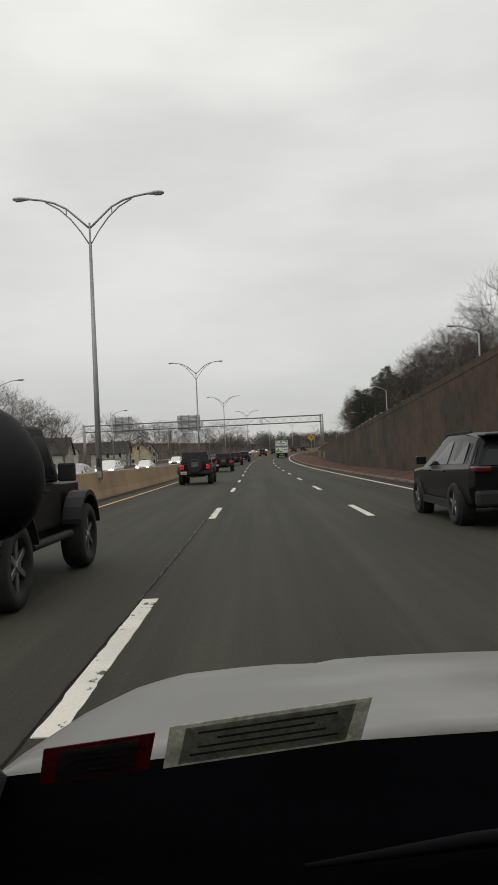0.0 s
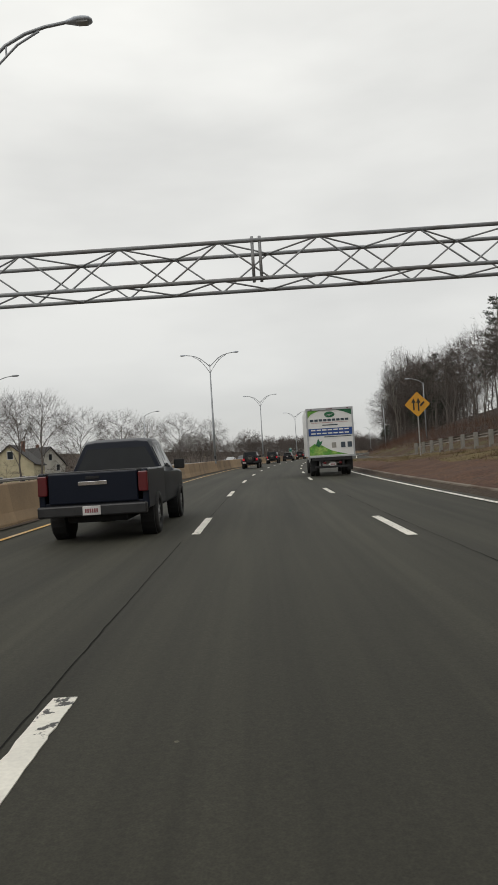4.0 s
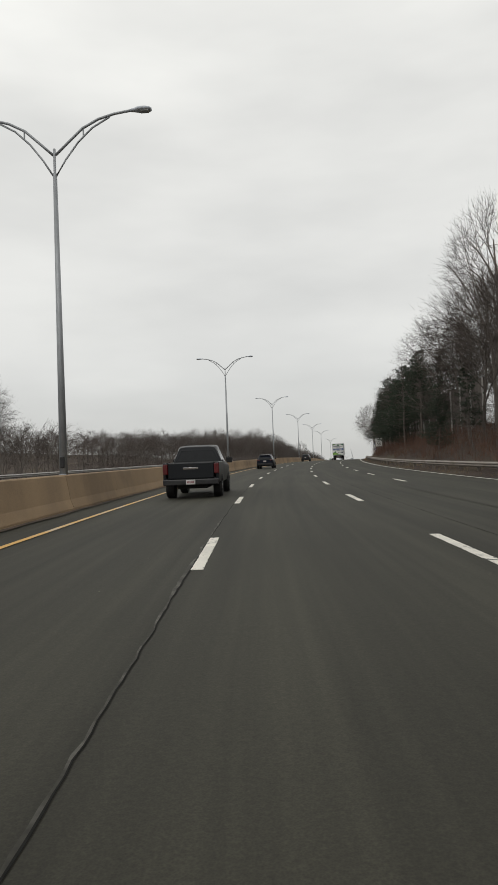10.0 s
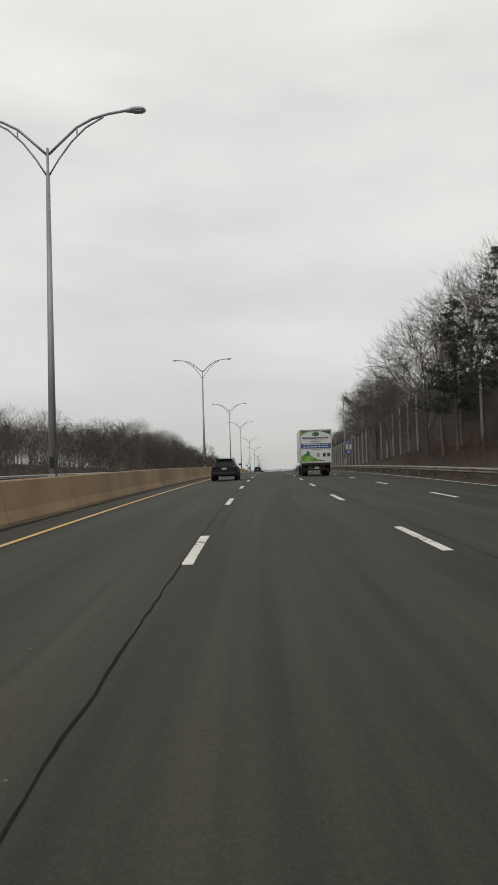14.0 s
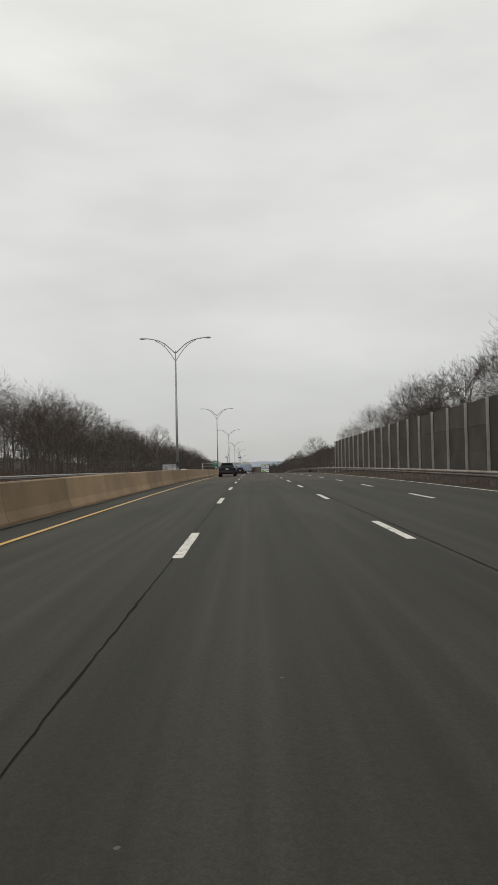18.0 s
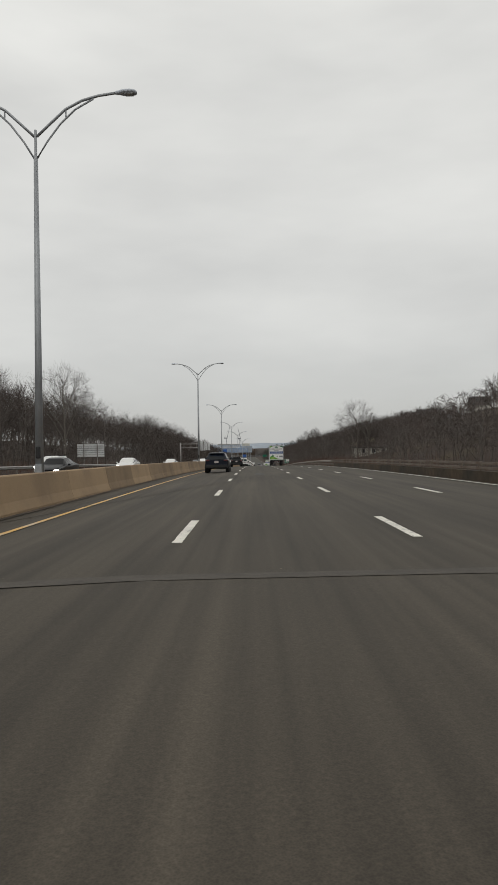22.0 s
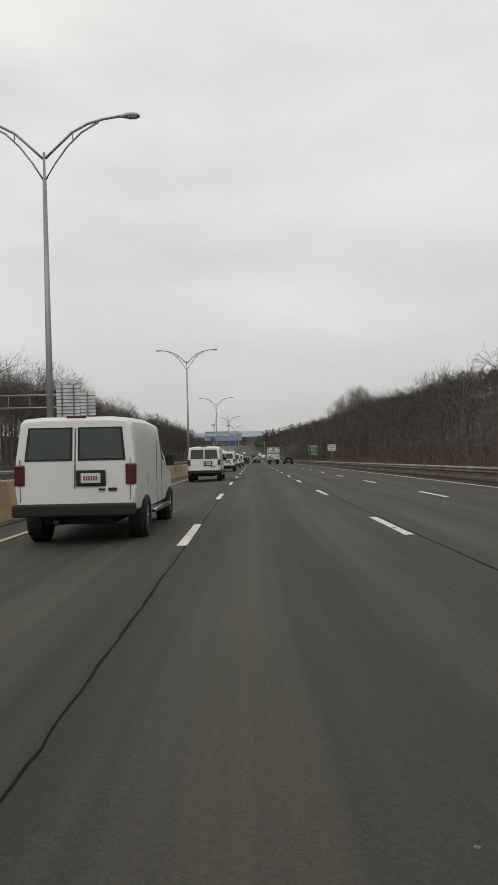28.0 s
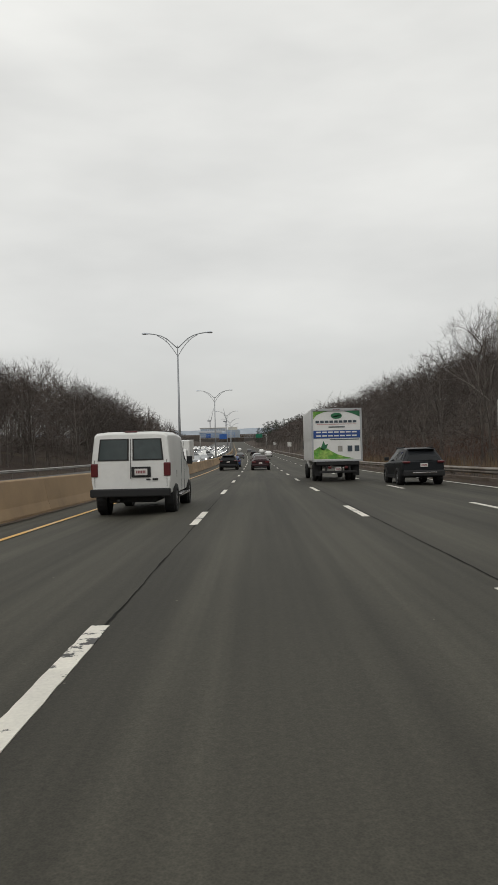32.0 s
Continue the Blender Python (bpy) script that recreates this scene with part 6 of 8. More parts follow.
SHAPES = ((0.8, 0.16), (1.0, 0.13), (0.62, 0.2), (1.1, 0.14), (0.75, 0.15), (0.9, 0.18))
LOW_NEAR = [low_tree(100 + i, 13.0, w, lo, (6, 4, 5, 3), 1, 1.9) for i, (w, lo) in enumerate(SHAPES)]
LOW_FAR = [low_tree(200 + i, 13.0, w, lo, (5, 3, 4, 1), 1, 5.0) for i, (w, lo) in enumerate(SHAPES)]
LOW_EDGE = [low_tree(400 + i, 13.0, w, lo, (6, 5, 5, 4), 1, 1.35) for i, (w, lo) in enumerate(SHAPES)]
SHRUBS = [low_tree(300 + i, 13.0, w, 0.03, (5, 3, 4, 1), 1, 3.6) for i, w in enumerate((1.1, 1.5, 1.9))]


def woods(name, places, label, mat, kinds):
    """Many bare trees joined: places are (s, lat, height)."""
    av, af, ai, base = [], [], [], 0
    rnd = random.Random(len(places))
    for s, lat, h in places:
        near = kinds is LOW_NEAR and (14 < lat < 27 or 14 < lat < 42 and s < 350 or -37 < lat < 0)
        v, f, wood = (LOW_EDGE if near else kinds)[rnd.randrange(len(kinds))]
        k, a = h / 13.0, rnd.uniform(0, 6.28)
        c, s_ = math.cos(a) * k, math.sin(a) * k
        p = at(s, lat, terrain(s, lat))
        w = np.empty_like(v)
        w[:, 0], w[:, 1], w[:, 2] = v[:, 0] * c - v[:, 1] * s_ + p.x, v[:, 0] * s_ + v[:, 1] * c + p.y, v[:, 2] * k + p.z
        av.append(w)
        af.append(f + base)
        ai.append(np.arange(len(f)) < wood)
        base += len(v)
    vs, fs = np.concatenate(av), np.concatenate(af)
    me = bpy.data.meshes.new(name)
    me.vertices.add(len(vs))
    me.vertices.foreach_set("co", vs.astype(np.float32).ravel())
    me.loops.add(fs.size)
    me.loops.foreach_set("vertex_index", fs.astype(np.int32).ravel())
    me.polygons.add(len(fs))
    me.polygons.foreach_set("loop_start", np.arange(0, fs.size, 3, dtype=np.int32))
    me.polygons.foreach_set("loop_total", np.full(len(fs), 3, dtype=np.int32))
    me.materials.append(mat)
    me.materials.append(WOODS_BARK)
    me.polygons.foreach_set("material_index", np.concatenate(ai).astype(np.int32))
    me.update(calc_edges=True)
    return tagged(new(name, me), label, "woods", kind="stuff")


WOODS = material("far_twigs", (0.073, 0.061, 0.055), 0.95, vary=0.2, scale=0.05, fine=2, tint=(0.084, 0.057, 0.048), amount=0.7, random_by="island")
WOODS_BARK = material("far_bark", (0.14, 0.122, 0.108), 0.95, vary=0.25, scale=0.08, fine=3, tint=(0.085, 0.072, 0.062), amount=0.7)


def scatter(n, s0, s1, l0, l1, h0, h1, power=1.0):
    out = []
    for _ in range(n):
        s, lat = random.uniform(s0, s1), l0 + (l1 - l0) * random.random() ** power
        taller = lerp(s, (940, 1.0), (1040, 1.2), (1200, 1.2), (1320, 1.0)) if lat > 20 else 1.0
        h = min(random.uniform(h0, h1), (random.uniform(0.82, 1.02) if lat > 0 else random.uniform(0.95, 1.2)) * canopy(s, lat) * taller - terrain(s, lat))
        if h > 1.2:
            out.append((s, lat, h))
    return out


random.seed(21)
woods("bare_woods_right", scatter(60, 20, 140, 31, 55, 9, 13) + scatter(55, 140, 215, 31, 58, 10, 15) + scatter(45, 215, 262, 23, 55, 11, 17) + scatter(60, 262, 350, 20, 40, 10, 17) + scatter(110, 350, 620, 18.5, 42, 8, 13)
      + scatter(30, 690, 790, 18, 60, 5, 11) + scatter(90, 690, 800, 28, 75, 6, 11) + scatter(270, 785, 1080, 16, 60, 9, 15, 1.2), "leafless brown woods covering the slope", WOODS, LOW_NEAR)
woods("hill_woods", scatter(430, 640, 1080, 45, 150, 10, 15) + scatter(400, 1080, 1500, 14, 120, 10, 16, 1.4) + scatter(60, 1380, 1500, 13, 60, 10, 15), "leafless woods on the far hillside", WOODS, LOW_FAR)
woods("bare_woods_left", scatter(60, 30, 300, -85, -50, 9, 13) + scatter(24, 300, 400, -80, -32, 6, 13) + scatter(180, 400, 640, -75, -30, 9.5, 16.5, 1.2)
      + scatter(110, 600, 760, -66, -29, 12, 17) + scatter(230, 740, 1090, -72, -28, 13, 18, 1.2) + scatter(130, 840, 1090, -50, -27, 11, 17), "leafless brown woods beyond the opposite carriageway", WOODS, LOW_NEAR)
woods("far_woods_left", scatter(14, 290, 420, -120, -60, 9, 12) + scatter(70, 380, 760, -130, -72, 11, 15) + scatter(70, 760, 1100, -130, -66, 13, 18) + scatter(75, 1090, 1260, -90, -28, 9, 15) + scatter(50, 1040, 1170, -42, -24.5, 10, 15) + scatter(60, 1260, 1560, -190, -95, 9, 13),
      "leafless woods on the far side of the valley", WOODS, LOW_FAR)
woods("understorey", scatter(90, 430, 640, -36, -25, 1.5, 4.5) + scatter(70, 430, 520, -62, -30, 3, 6) + scatter(150, 520, 760, -64, -30, 3.5, 7) + scatter(260, 640, 1090, -46, -25, 2, 6.5) + scatter(170, 880, 1090, -50, -26, 3, 7.5) + scatter(80, 900, 1090, 18, 40, 3, 6) + scatter(60, 60, 300, -40, -25, 1.5, 3.5)
      + scatter(60, 270, 350, 15, 24, 1.5, 4.5) + scatter(45, 690, 785, 14, 34, 1.5, 3.5) + scatter(190, 780, 1090, 14, 34, 1.8, 4.5, 1.4) + scatter(110, 100, 262, 20, 36, 1.5, 4) + scatter(70, 440, 560, -34, -24.5, 2, 4),
      "leafless brown shrubs and saplings along the wood's edge", WOODS, SHRUBS)
for s, lat, top in [(1400, 18, 21), (1405, 24, 22), (1412, 30, 20), (1420, 37, 21), (1395, 13.5, 18), (1440, 44, 22), (1450, 50, 21), (1398, 21, 20), (1409, 27, 21), (1416, 33.5, 22), (1428, 40, 21), (1446, 47, 23), (1392, 16, 16), (1430, 22, 23), (1436, 29, 23), (1460, 56, 22)]:
    plant("pine", 0, s, lat, top * 0.78)


def brush(name, n, s0, s1, f_lat0, f_lat1, h0, h1, mat, label, spread=0.35, per=7):
    """Clumps of dead stalks and briars."""
    rnd = random.Random(name + str(n))
    verts, faces = [], []
    for _ in range(n):
        s, lat = rnd.uniform(s0, s1), 0
        a, b = f_lat0(s), f_lat1(s)
        lat = rnd.uniform(a, b)
        p = at(s, lat, terrain(s, lat) - 0.05)
        for k in range(per):
            h = rnd.uniform(h0, h1)
            o = Vector((rnd.gauss(0, 0.18), rnd.gauss(0, 0.18), 0))
            d = Vector((rnd.uniform(-1, 1) * spread, rnd.uniform(-1, 1) * spread, 1)) * h
            w = Vector((rnd.uniform(-1, 1), rnd.uniform(-1, 1), 0)).normalized() * rnd.uniform(0.006, 0.016)
            i = len(verts)
            verts += [p + o - w, p + o + w, p + o + d]
            faces.append((i, i + 1, i + 2))
    return tagged(mesh_object(name, verts, faces, mat), label, "undergrowth", kind="stuff")


BRIAR = material("briars", (0.115, 0.062, 0.042), 0.95, vary=0.3, scale=0.5, fine=6, tint=(0.08, 0.05, 0.04), random_by="island")
STRAW = material("dead_grass", (0.21, 0.15, 0.085), 0.95, vary=0.25, scale=0.4, fine=5, tint=(0.12, 0.09, 0.05), random_by="island")
brush("briars", 1700, 300, 450, lambda s: 13.2, lambda s: 22, 0.6, 2.3, BRIAR, "tangled reddish brown briars behind the guardrail", 0.5)
brush("hedge_briars", 900, 640, 780, lambda s: 13, lambda s: 26, 0.8, 2.6, BRIAR, "brown briars below the bridge", 0.5)
brush("slope_briars", 2600, 770, 1060, lambda s: 13.2, lambda s: 26, 0.6, 2.4, BRIAR, "reddish brown undergrowth on the wooded slope", 0.5)
brush("tall_dead_grass", 800, 840, 1040, lambda s: 12.6, lambda s: 15.5, 0.4, 1.2, STRAW, "tall straw-coloured dead grass behind the guardrail", 0.3, 9)
TUFT = material("dead_tufts", (0.135, 0.102, 0.042), 0.95, vary=0.3, scale=0.4, fine=5, tint=(0.10, 0.062, 0.03), random_by="island")
brush("bank_grass", 5200, 100, 214, earth_top, lambda s: max(ramp_lat(s) - 3.3, earth_top(s) + 0.1), 0.07, 0.2, TUFT, "tufts of dead grass on the bank", 0.9, 12)
brush("slope_grass", 3200, 150, 300, lambda s: ramp_lat(s) + 3.2 if s < 250 else 14.2, lambda s: ramp_lat(s) + 8 if s < 250 else 22, 0.07, 0.25, TUFT, "tufts of dead grass above the slip road", 0.9, 12)
def litter(name, n, s0, s1, f_lat0, f_lat1, mat, label):
    """Fallen leaves, bark and clods lying loose on the ground."""
    rnd = random.Random(name + str(n))
    verts, faces = [], []
    for _ in range(n):
        s = rnd.uniform(s0, s1)
        a, b = f_lat0(s), f_lat1(s)
        lat = a + (b - a) * rnd.random() ** 1.3
        p = at(s, lat, terrain(s, lat) + rnd.uniform(0.05, 0.11))
        q, k = rnd.uniform(0, 6.28), rnd.uniform(0.015, 0.042)
        u = Vector((math.cos(q), math.sin(q), rnd.uniform(-0.15, 0.15))) * k
        w = Vector((-math.sin(q), math.cos(q), rnd.uniform(-0.15, 0.15))) * k * rnd.uniform(0.4, 0.8)
        i = len(verts)
        verts += [p - u, p - w, p + u, p + w]
        faces.append((i, i + 1, i + 2, i + 3))
    return tagged(mesh_object(name, verts, faces, mat), label, "leaf litter", kind="stuff")


LEAVES = material("fallen_leaves", (0.128, 0.062, 0.031), 0.9, vary=0.4, scale=0.5, fine=4, tint=(0.17, 0.12, 0.07), amount=0.6, random_by="island")
litter("leaf_litter", 5200, -10, 96, lambda s: right_edge(s) + 0.62, lambda s: 8.95, LEAVES, "fallen leaves along the foot of the retaining wall")
litter("leaf_litter", 15000, 96, 217, lambda s: right_edge(s) + 0.62, lambda s: max(ramp_lat(s) - 3.2, right_edge(s) + 0.7), LEAVES, "fallen leaves on the bank beside the slip road")
litter("leaf_litter", 7000, 150, 300, lambda s: ramp_lat(s) + 3.2 if s < 250 else 13.7, lambda s: ramp_lat(s) + 9 if s < 250 else 20, LEAVES, "fallen leaves on the slope above the slip road")
brush("ramp_briars", 1500, 165, 305, lambda s: ramp_lat(s) + 6.2 if s < 250 else 15.4, lambda s: ramp_lat(s) + 13 if s < 250 else 23, 0.4, 1.8, BRIAR, "reddish brown briars on the slope above the slip road", 0.5)
brush("left_briars", 1400, 400, 760, lambda s: -34, lambda s: -23.5, 0.6, 2.2, BRIAR, "brown undergrowth beyond the opposite carriageway", 0.5)
brush("verge_litter", 1400, 310, 620, lambda s: 11.2, lambda s: 13.2, 0.05, 0.25, STRAW, "dead grass along the guardrail", 0.9, 7)


# ---- vehicles ----
def car_paint(name, color, rough=0.3, coat=0.0, metal=0.0, shine=0.22):
    m = material(name, color, rough, metal, vary=0.03, scale=1.3, fine=9, coat=coat, tint=tuple(c * 0.85 + 0.004 for c in color), amount=0.4)
    m.node_tree.nodes["Principled BSDF"].inputs["Specular IOR Level"].default_value = shine
    return m


PAINT_BLACK = car_paint("black_paint", (0.006, 0.006, 0.007))
PAINT_CHARCOAL = car_paint("charcoal_paint", (0.016, 0.018, 0.021))
PAINT_NAVY = car_paint("navy_paint", (0.006, 0.009, 0.018))
PAINT_BLUE = car_paint("blue_paint", (0.02, 0.05, 0.16))
PAINT_GREY = car_paint("grey_paint", (0.12, 0.125, 0.13))
PAINT_SILVER = car_paint("silver_paint", (0.42, 0.43, 0.44))
PAINT_WHITE = car_paint("white_paint_gloss", (0.74, 0.74, 0.72), metal=0.0)
PAINT_MAROON = car_paint("maroon_paint", (0.035, 0.016, 0.018))
RUBBER = material("tyre_rubber", (0.014, 0.014, 0.014), 0.85, vary=0.2, scale=3, fine=40, tint=(0.04, 0.038, 0.034), amount=0.5)
PLASTIC = material("black_plastic", (0.011, 0.011, 0.012), 0.7, vary=0.12, scale=4, fine=50)
RIM = material("alloy_rim", (0.35, 0.35, 0.36), 0.35, 0.8, vary=0.08)
RIM_DARK = material("dark_rim", (0.05, 0.05, 0.052), 0.4, 0.6, vary=0.08)
CHROME = material("chrome", (0.55, 0.55, 0.56), 0.15, 1.0, vary=0.02)
CAR_GLASS = material("tinted_car_glass", (0.012, 0.014, 0.016), 0.08, vary=0.03)
CAR_GLASS.node_tree.nodes["Principled BSDF"].inputs["Specular IOR Level"].default_value = 0.25
TAIL_RED = material("red_lens", (0.10, 0.005, 0.008), 0.3, vary=0.05, coat=0.4)
TAIL_LIT = glow("lit_tail_lens", (0.6, 0.015, 0.03), 0.55)
HEAD_LIT = glow("lit_headlamp", (1.0, 0.97, 0.9), 7.0)
HEAD_CLEAR = material("clear_lens", (0.5, 0.52, 0.54), 0.12, vary=0.04, coat=0.4)
PLATE_MAT = material("number_plate", (0.62, 0.60, 0.58), 0.5, vary=0.05)
PLATE_INK = material("plate_bars", (0.25, 0.08, 0.09), 0.6)


def wheel(e, x, y, r, w, rim_mat, spokes=5, name="wheel"):
    """Tyre with a rounded shoulder, rim with spokes and hub; x is the outer face's middle."""
    side = 1 if x > 0 else -1
    prof = [(-w / 2, r * 0.62), (-w / 2, r * 0.93), (-w * 0.36, r), (w * 0.36, r), (w / 2, r * 0.93), (w / 2, r * 0.62)]
    v, f, n = [], [], 24
    for k in range(n):
        a = 2 * math.pi * k / n
        for px, pr in prof:
            v.append((x + px, y + pr * math.cos(a), r + pr * math.sin(a)))
    m = len(prof)
    for k in range(n):
        k2 = (k + 1) % n
        for j in range(m):
            j2 = (j + 1) % m
            f.append((k * m + j, k * m + j2, k2 * m + j2, k2 * m + j))
    wh = new(name)
    wh.parent = e
    mesh_object("tyre", v, f, RUBBER, wh, smooth=True)
    v, f = [], []
    xo = x + side * w * 0.38
    tube_data([(x - side * w * 0.1, y, r), (xo, y, r)], [r * 0.63, r * 0.63], 20, v, f, False)
    tube_data([(x - side * w * 0.12, y, r), (x - side * w * 0.08, y, r)], [r * 0.6, r * 0.6], 20, v, f, True)
    mesh_object("rim", v, f, rim_mat if rim_mat is not RIM else RIM_DARK, wh, smooth=False)
    bm = bmesh.new()
    for k in range(spokes):
        box(bm, -0.02, 0.02, -r * 0.075, r * 0.075, r * 0.1, r * 0.62, 0.008, Matrix.Translation((xo - side * 0.01, y, r)) @ Matrix.Rotation(2 * math.pi * k / spokes, 4, "X"))
    part("spokes", bm, rim_mat, wh)
    bm = bmesh.new()
    bmesh.ops.create_cone(bm, cap_ends=True, segments=12, radius1=r * 0.16, radius2=r * 0.13, depth=0.05, matrix=Matrix.Translation((xo, y, r)) @ Matrix.Rotation(math.pi / 2, 4, "Y"))
    part("hub", bm, rim_mat, wh)
    return wh


def shell(e, stations, mat, name="body", shoulder=0.955):
    """A body lofted through stations (y, lean, bottom, belt, top, half widths at sill, belt and top), from the rear to the front; lean: how far
    the top of the station lies ahead of its belt."""
    rows = []
    for y, lean, zb, zbelt, zt, wb, wm, wt in stations:
        half = [(wb * 0.86, zb, 0), (wb * 0.98, zb + 0.07, 0), (wm * 1.0, zb + (zbelt - zb) * 0.45, 0), (wm * 0.985, zbelt - 0.05, 0.0), (wm * shoulder, zbelt, 0.03),
                (wt * 1.0, zt - 0.10, 0.92), (wt * 0.93, zt - 0.03, 0.98), (wt * 0.62, zt, 1.0)]
        ring = [(px, y + lean * k, pz) for px, pz, k in half] + [(-px, y + lean * k, pz) for px, pz, k in reversed(half)]
        rows.append(ring)
    n = len(rows[0])
    verts = [p for r in rows for p in r]
    faces = [(i * n + k, i * n + (k + 1) % n, (i + 1) * n + (k + 1) % n, (i + 1) * n + k) for i in range(len(rows) - 1) for k in range(n)]
    for base, turn in ((0, True), ((len(rows) - 1) * n, False)):
        for ring in ((0, 1, 2, 3, 4, 11, 12, 13, 14, 15), (4, 5, 6, 7, 8, 9, 10, 11)):
            ids = tuple(base + k for k in ring)
            faces.append(tuple(reversed(ids)) if turn else ids)
    bm = bmesh.new()
    vs = [bm.verts.new(p) for p in verts]
    for f in faces:
        bm.faces.new([vs[k] for k in f])
    ob = part(name, bm, mat, e, smooth=True)
    md = ob.modifiers.new("round", "BEVEL")
    md.width, md.segments, md.limit_method, md.angle_limit = 0.05, 3, "ANGLE", radians(16)
    md.harden_normals = True
    return rows


def between(rows, i, j, t):
    a, b = Vector(rows[i][j]), Vector(rows[i + 1][j])
    return a.lerp(b, t)


def pane_quads(name, quads, mat, e, lift=0.008, label=""):
    """Thin panes laid over the body; each of four corners, counted so that the face looks outwards."""
    for q in quads:
        q = [Vector(p) for p in q]
        nrm = (q[1] - q[0]).cross(q[2] - q[0]).normalized()
        out = [p + nrm * lift for p in q]
        back = [p - nrm * 0.01 for p in q]
        faces = [(0, 1, 2, 3), (7, 6, 5, 4), (0, 4, 5, 1), (1, 5, 6, 2), (2, 6, 7, 3), (3, 7, 4, 0)]
        ob = mesh_object(name, out + back, faces, mat, e)
        if label:
            ob["label"] = label


def inset(q, m):
    """Four corners drawn in by m metres or so."""
    q = [Vector(p) for p in q]
    c = sum(q, Vector()) / 4
    return [p + (c - p).normalized() * m for p in q]


def side_windows(rows, spans, e):
    """Side panes between belt and roof; spans are (station index, from, to) groups."""
    n = len(rows[0])
    for a, b in spans:
        def pt(x, j, t):
            i = min(int(x), len(rows) - 2)
            lo = Vector(rows[i][j]).lerp(Vector(rows[i + 1][j]), x - i)
            hi = Vector(rows[i][j + 1]).lerp(Vector(rows[i + 1][j + 1]), x - i)
            return lo.lerp(hi, t)
        right = [pt(a, 4, 0.08), pt(b, 4, 0.08), pt(b, 4, 0.9), pt(a, 4, 0.9)]
        left = [Vector((-p.x, p.y, p.z)) for p in right]
        pane_quads("side_window", [right, [left[1], left[0], left[3], left[2]]], CAR_GLASS, e)


def plate(e, x, y, z, face=-1, dark=False):
    bm = bmesh.new()
    box(bm, x - 0.16, x + 0.16, y - 0.012, y + 0.012, z - 0.08, z + 0.08, 0.006)
    p = part("number_plate", bm, PLATE_MAT, e)
    bm = bmesh.new()
    for k in range(6):
        box(bm, x - 0.115 + 0.04 * k, x - 0.088 + 0.04 * k, y + face * 0.016 - 0.003, y + face * 0.016 + 0.003, z - 0.035, z + 0.035)
    part("plate_bars", bm, PLATE_INK, p)


def blocks(e, name, mat, boxes, bevel=0.012, label=""):
    for b in boxes:
        bm = bmesh.new()
        box(bm, *b, bevel)
        part(name, bm, mat, e, label)


def mirrors(e, x, y, z, mat, w=0.2, h=0.16):
    blocks(e, "mirror", mat, [(x, x + w, y - 0.05, y + 0.06, z - h / 2, z + h / 2), (-x - w, -x, y - 0.05, y + 0.06, z - h / 2, z + h / 2)], 0.02)


def wheels_of(e, x, ys, r, w, rim, spokes=5, disc_mat=PLASTIC):
    for y in ys:
        for sg in (-1, 1):
            # black disc on the uncut body side, in place of the shaded wheel well
            v, f = [], []
            tube_data([(sg * (x - w * 0.9), y, r * 1.05), (sg * (x + 0.012), y, r * 1.05)], [r * 1.16, r * 1.16], 22, v, f, True)
            mesh_object("dark_wheel_disc", v, f, disc_mat, e)
            wheel(e, sg * (x - w / 2 + 0.065), y, r, w, rim, spokes)


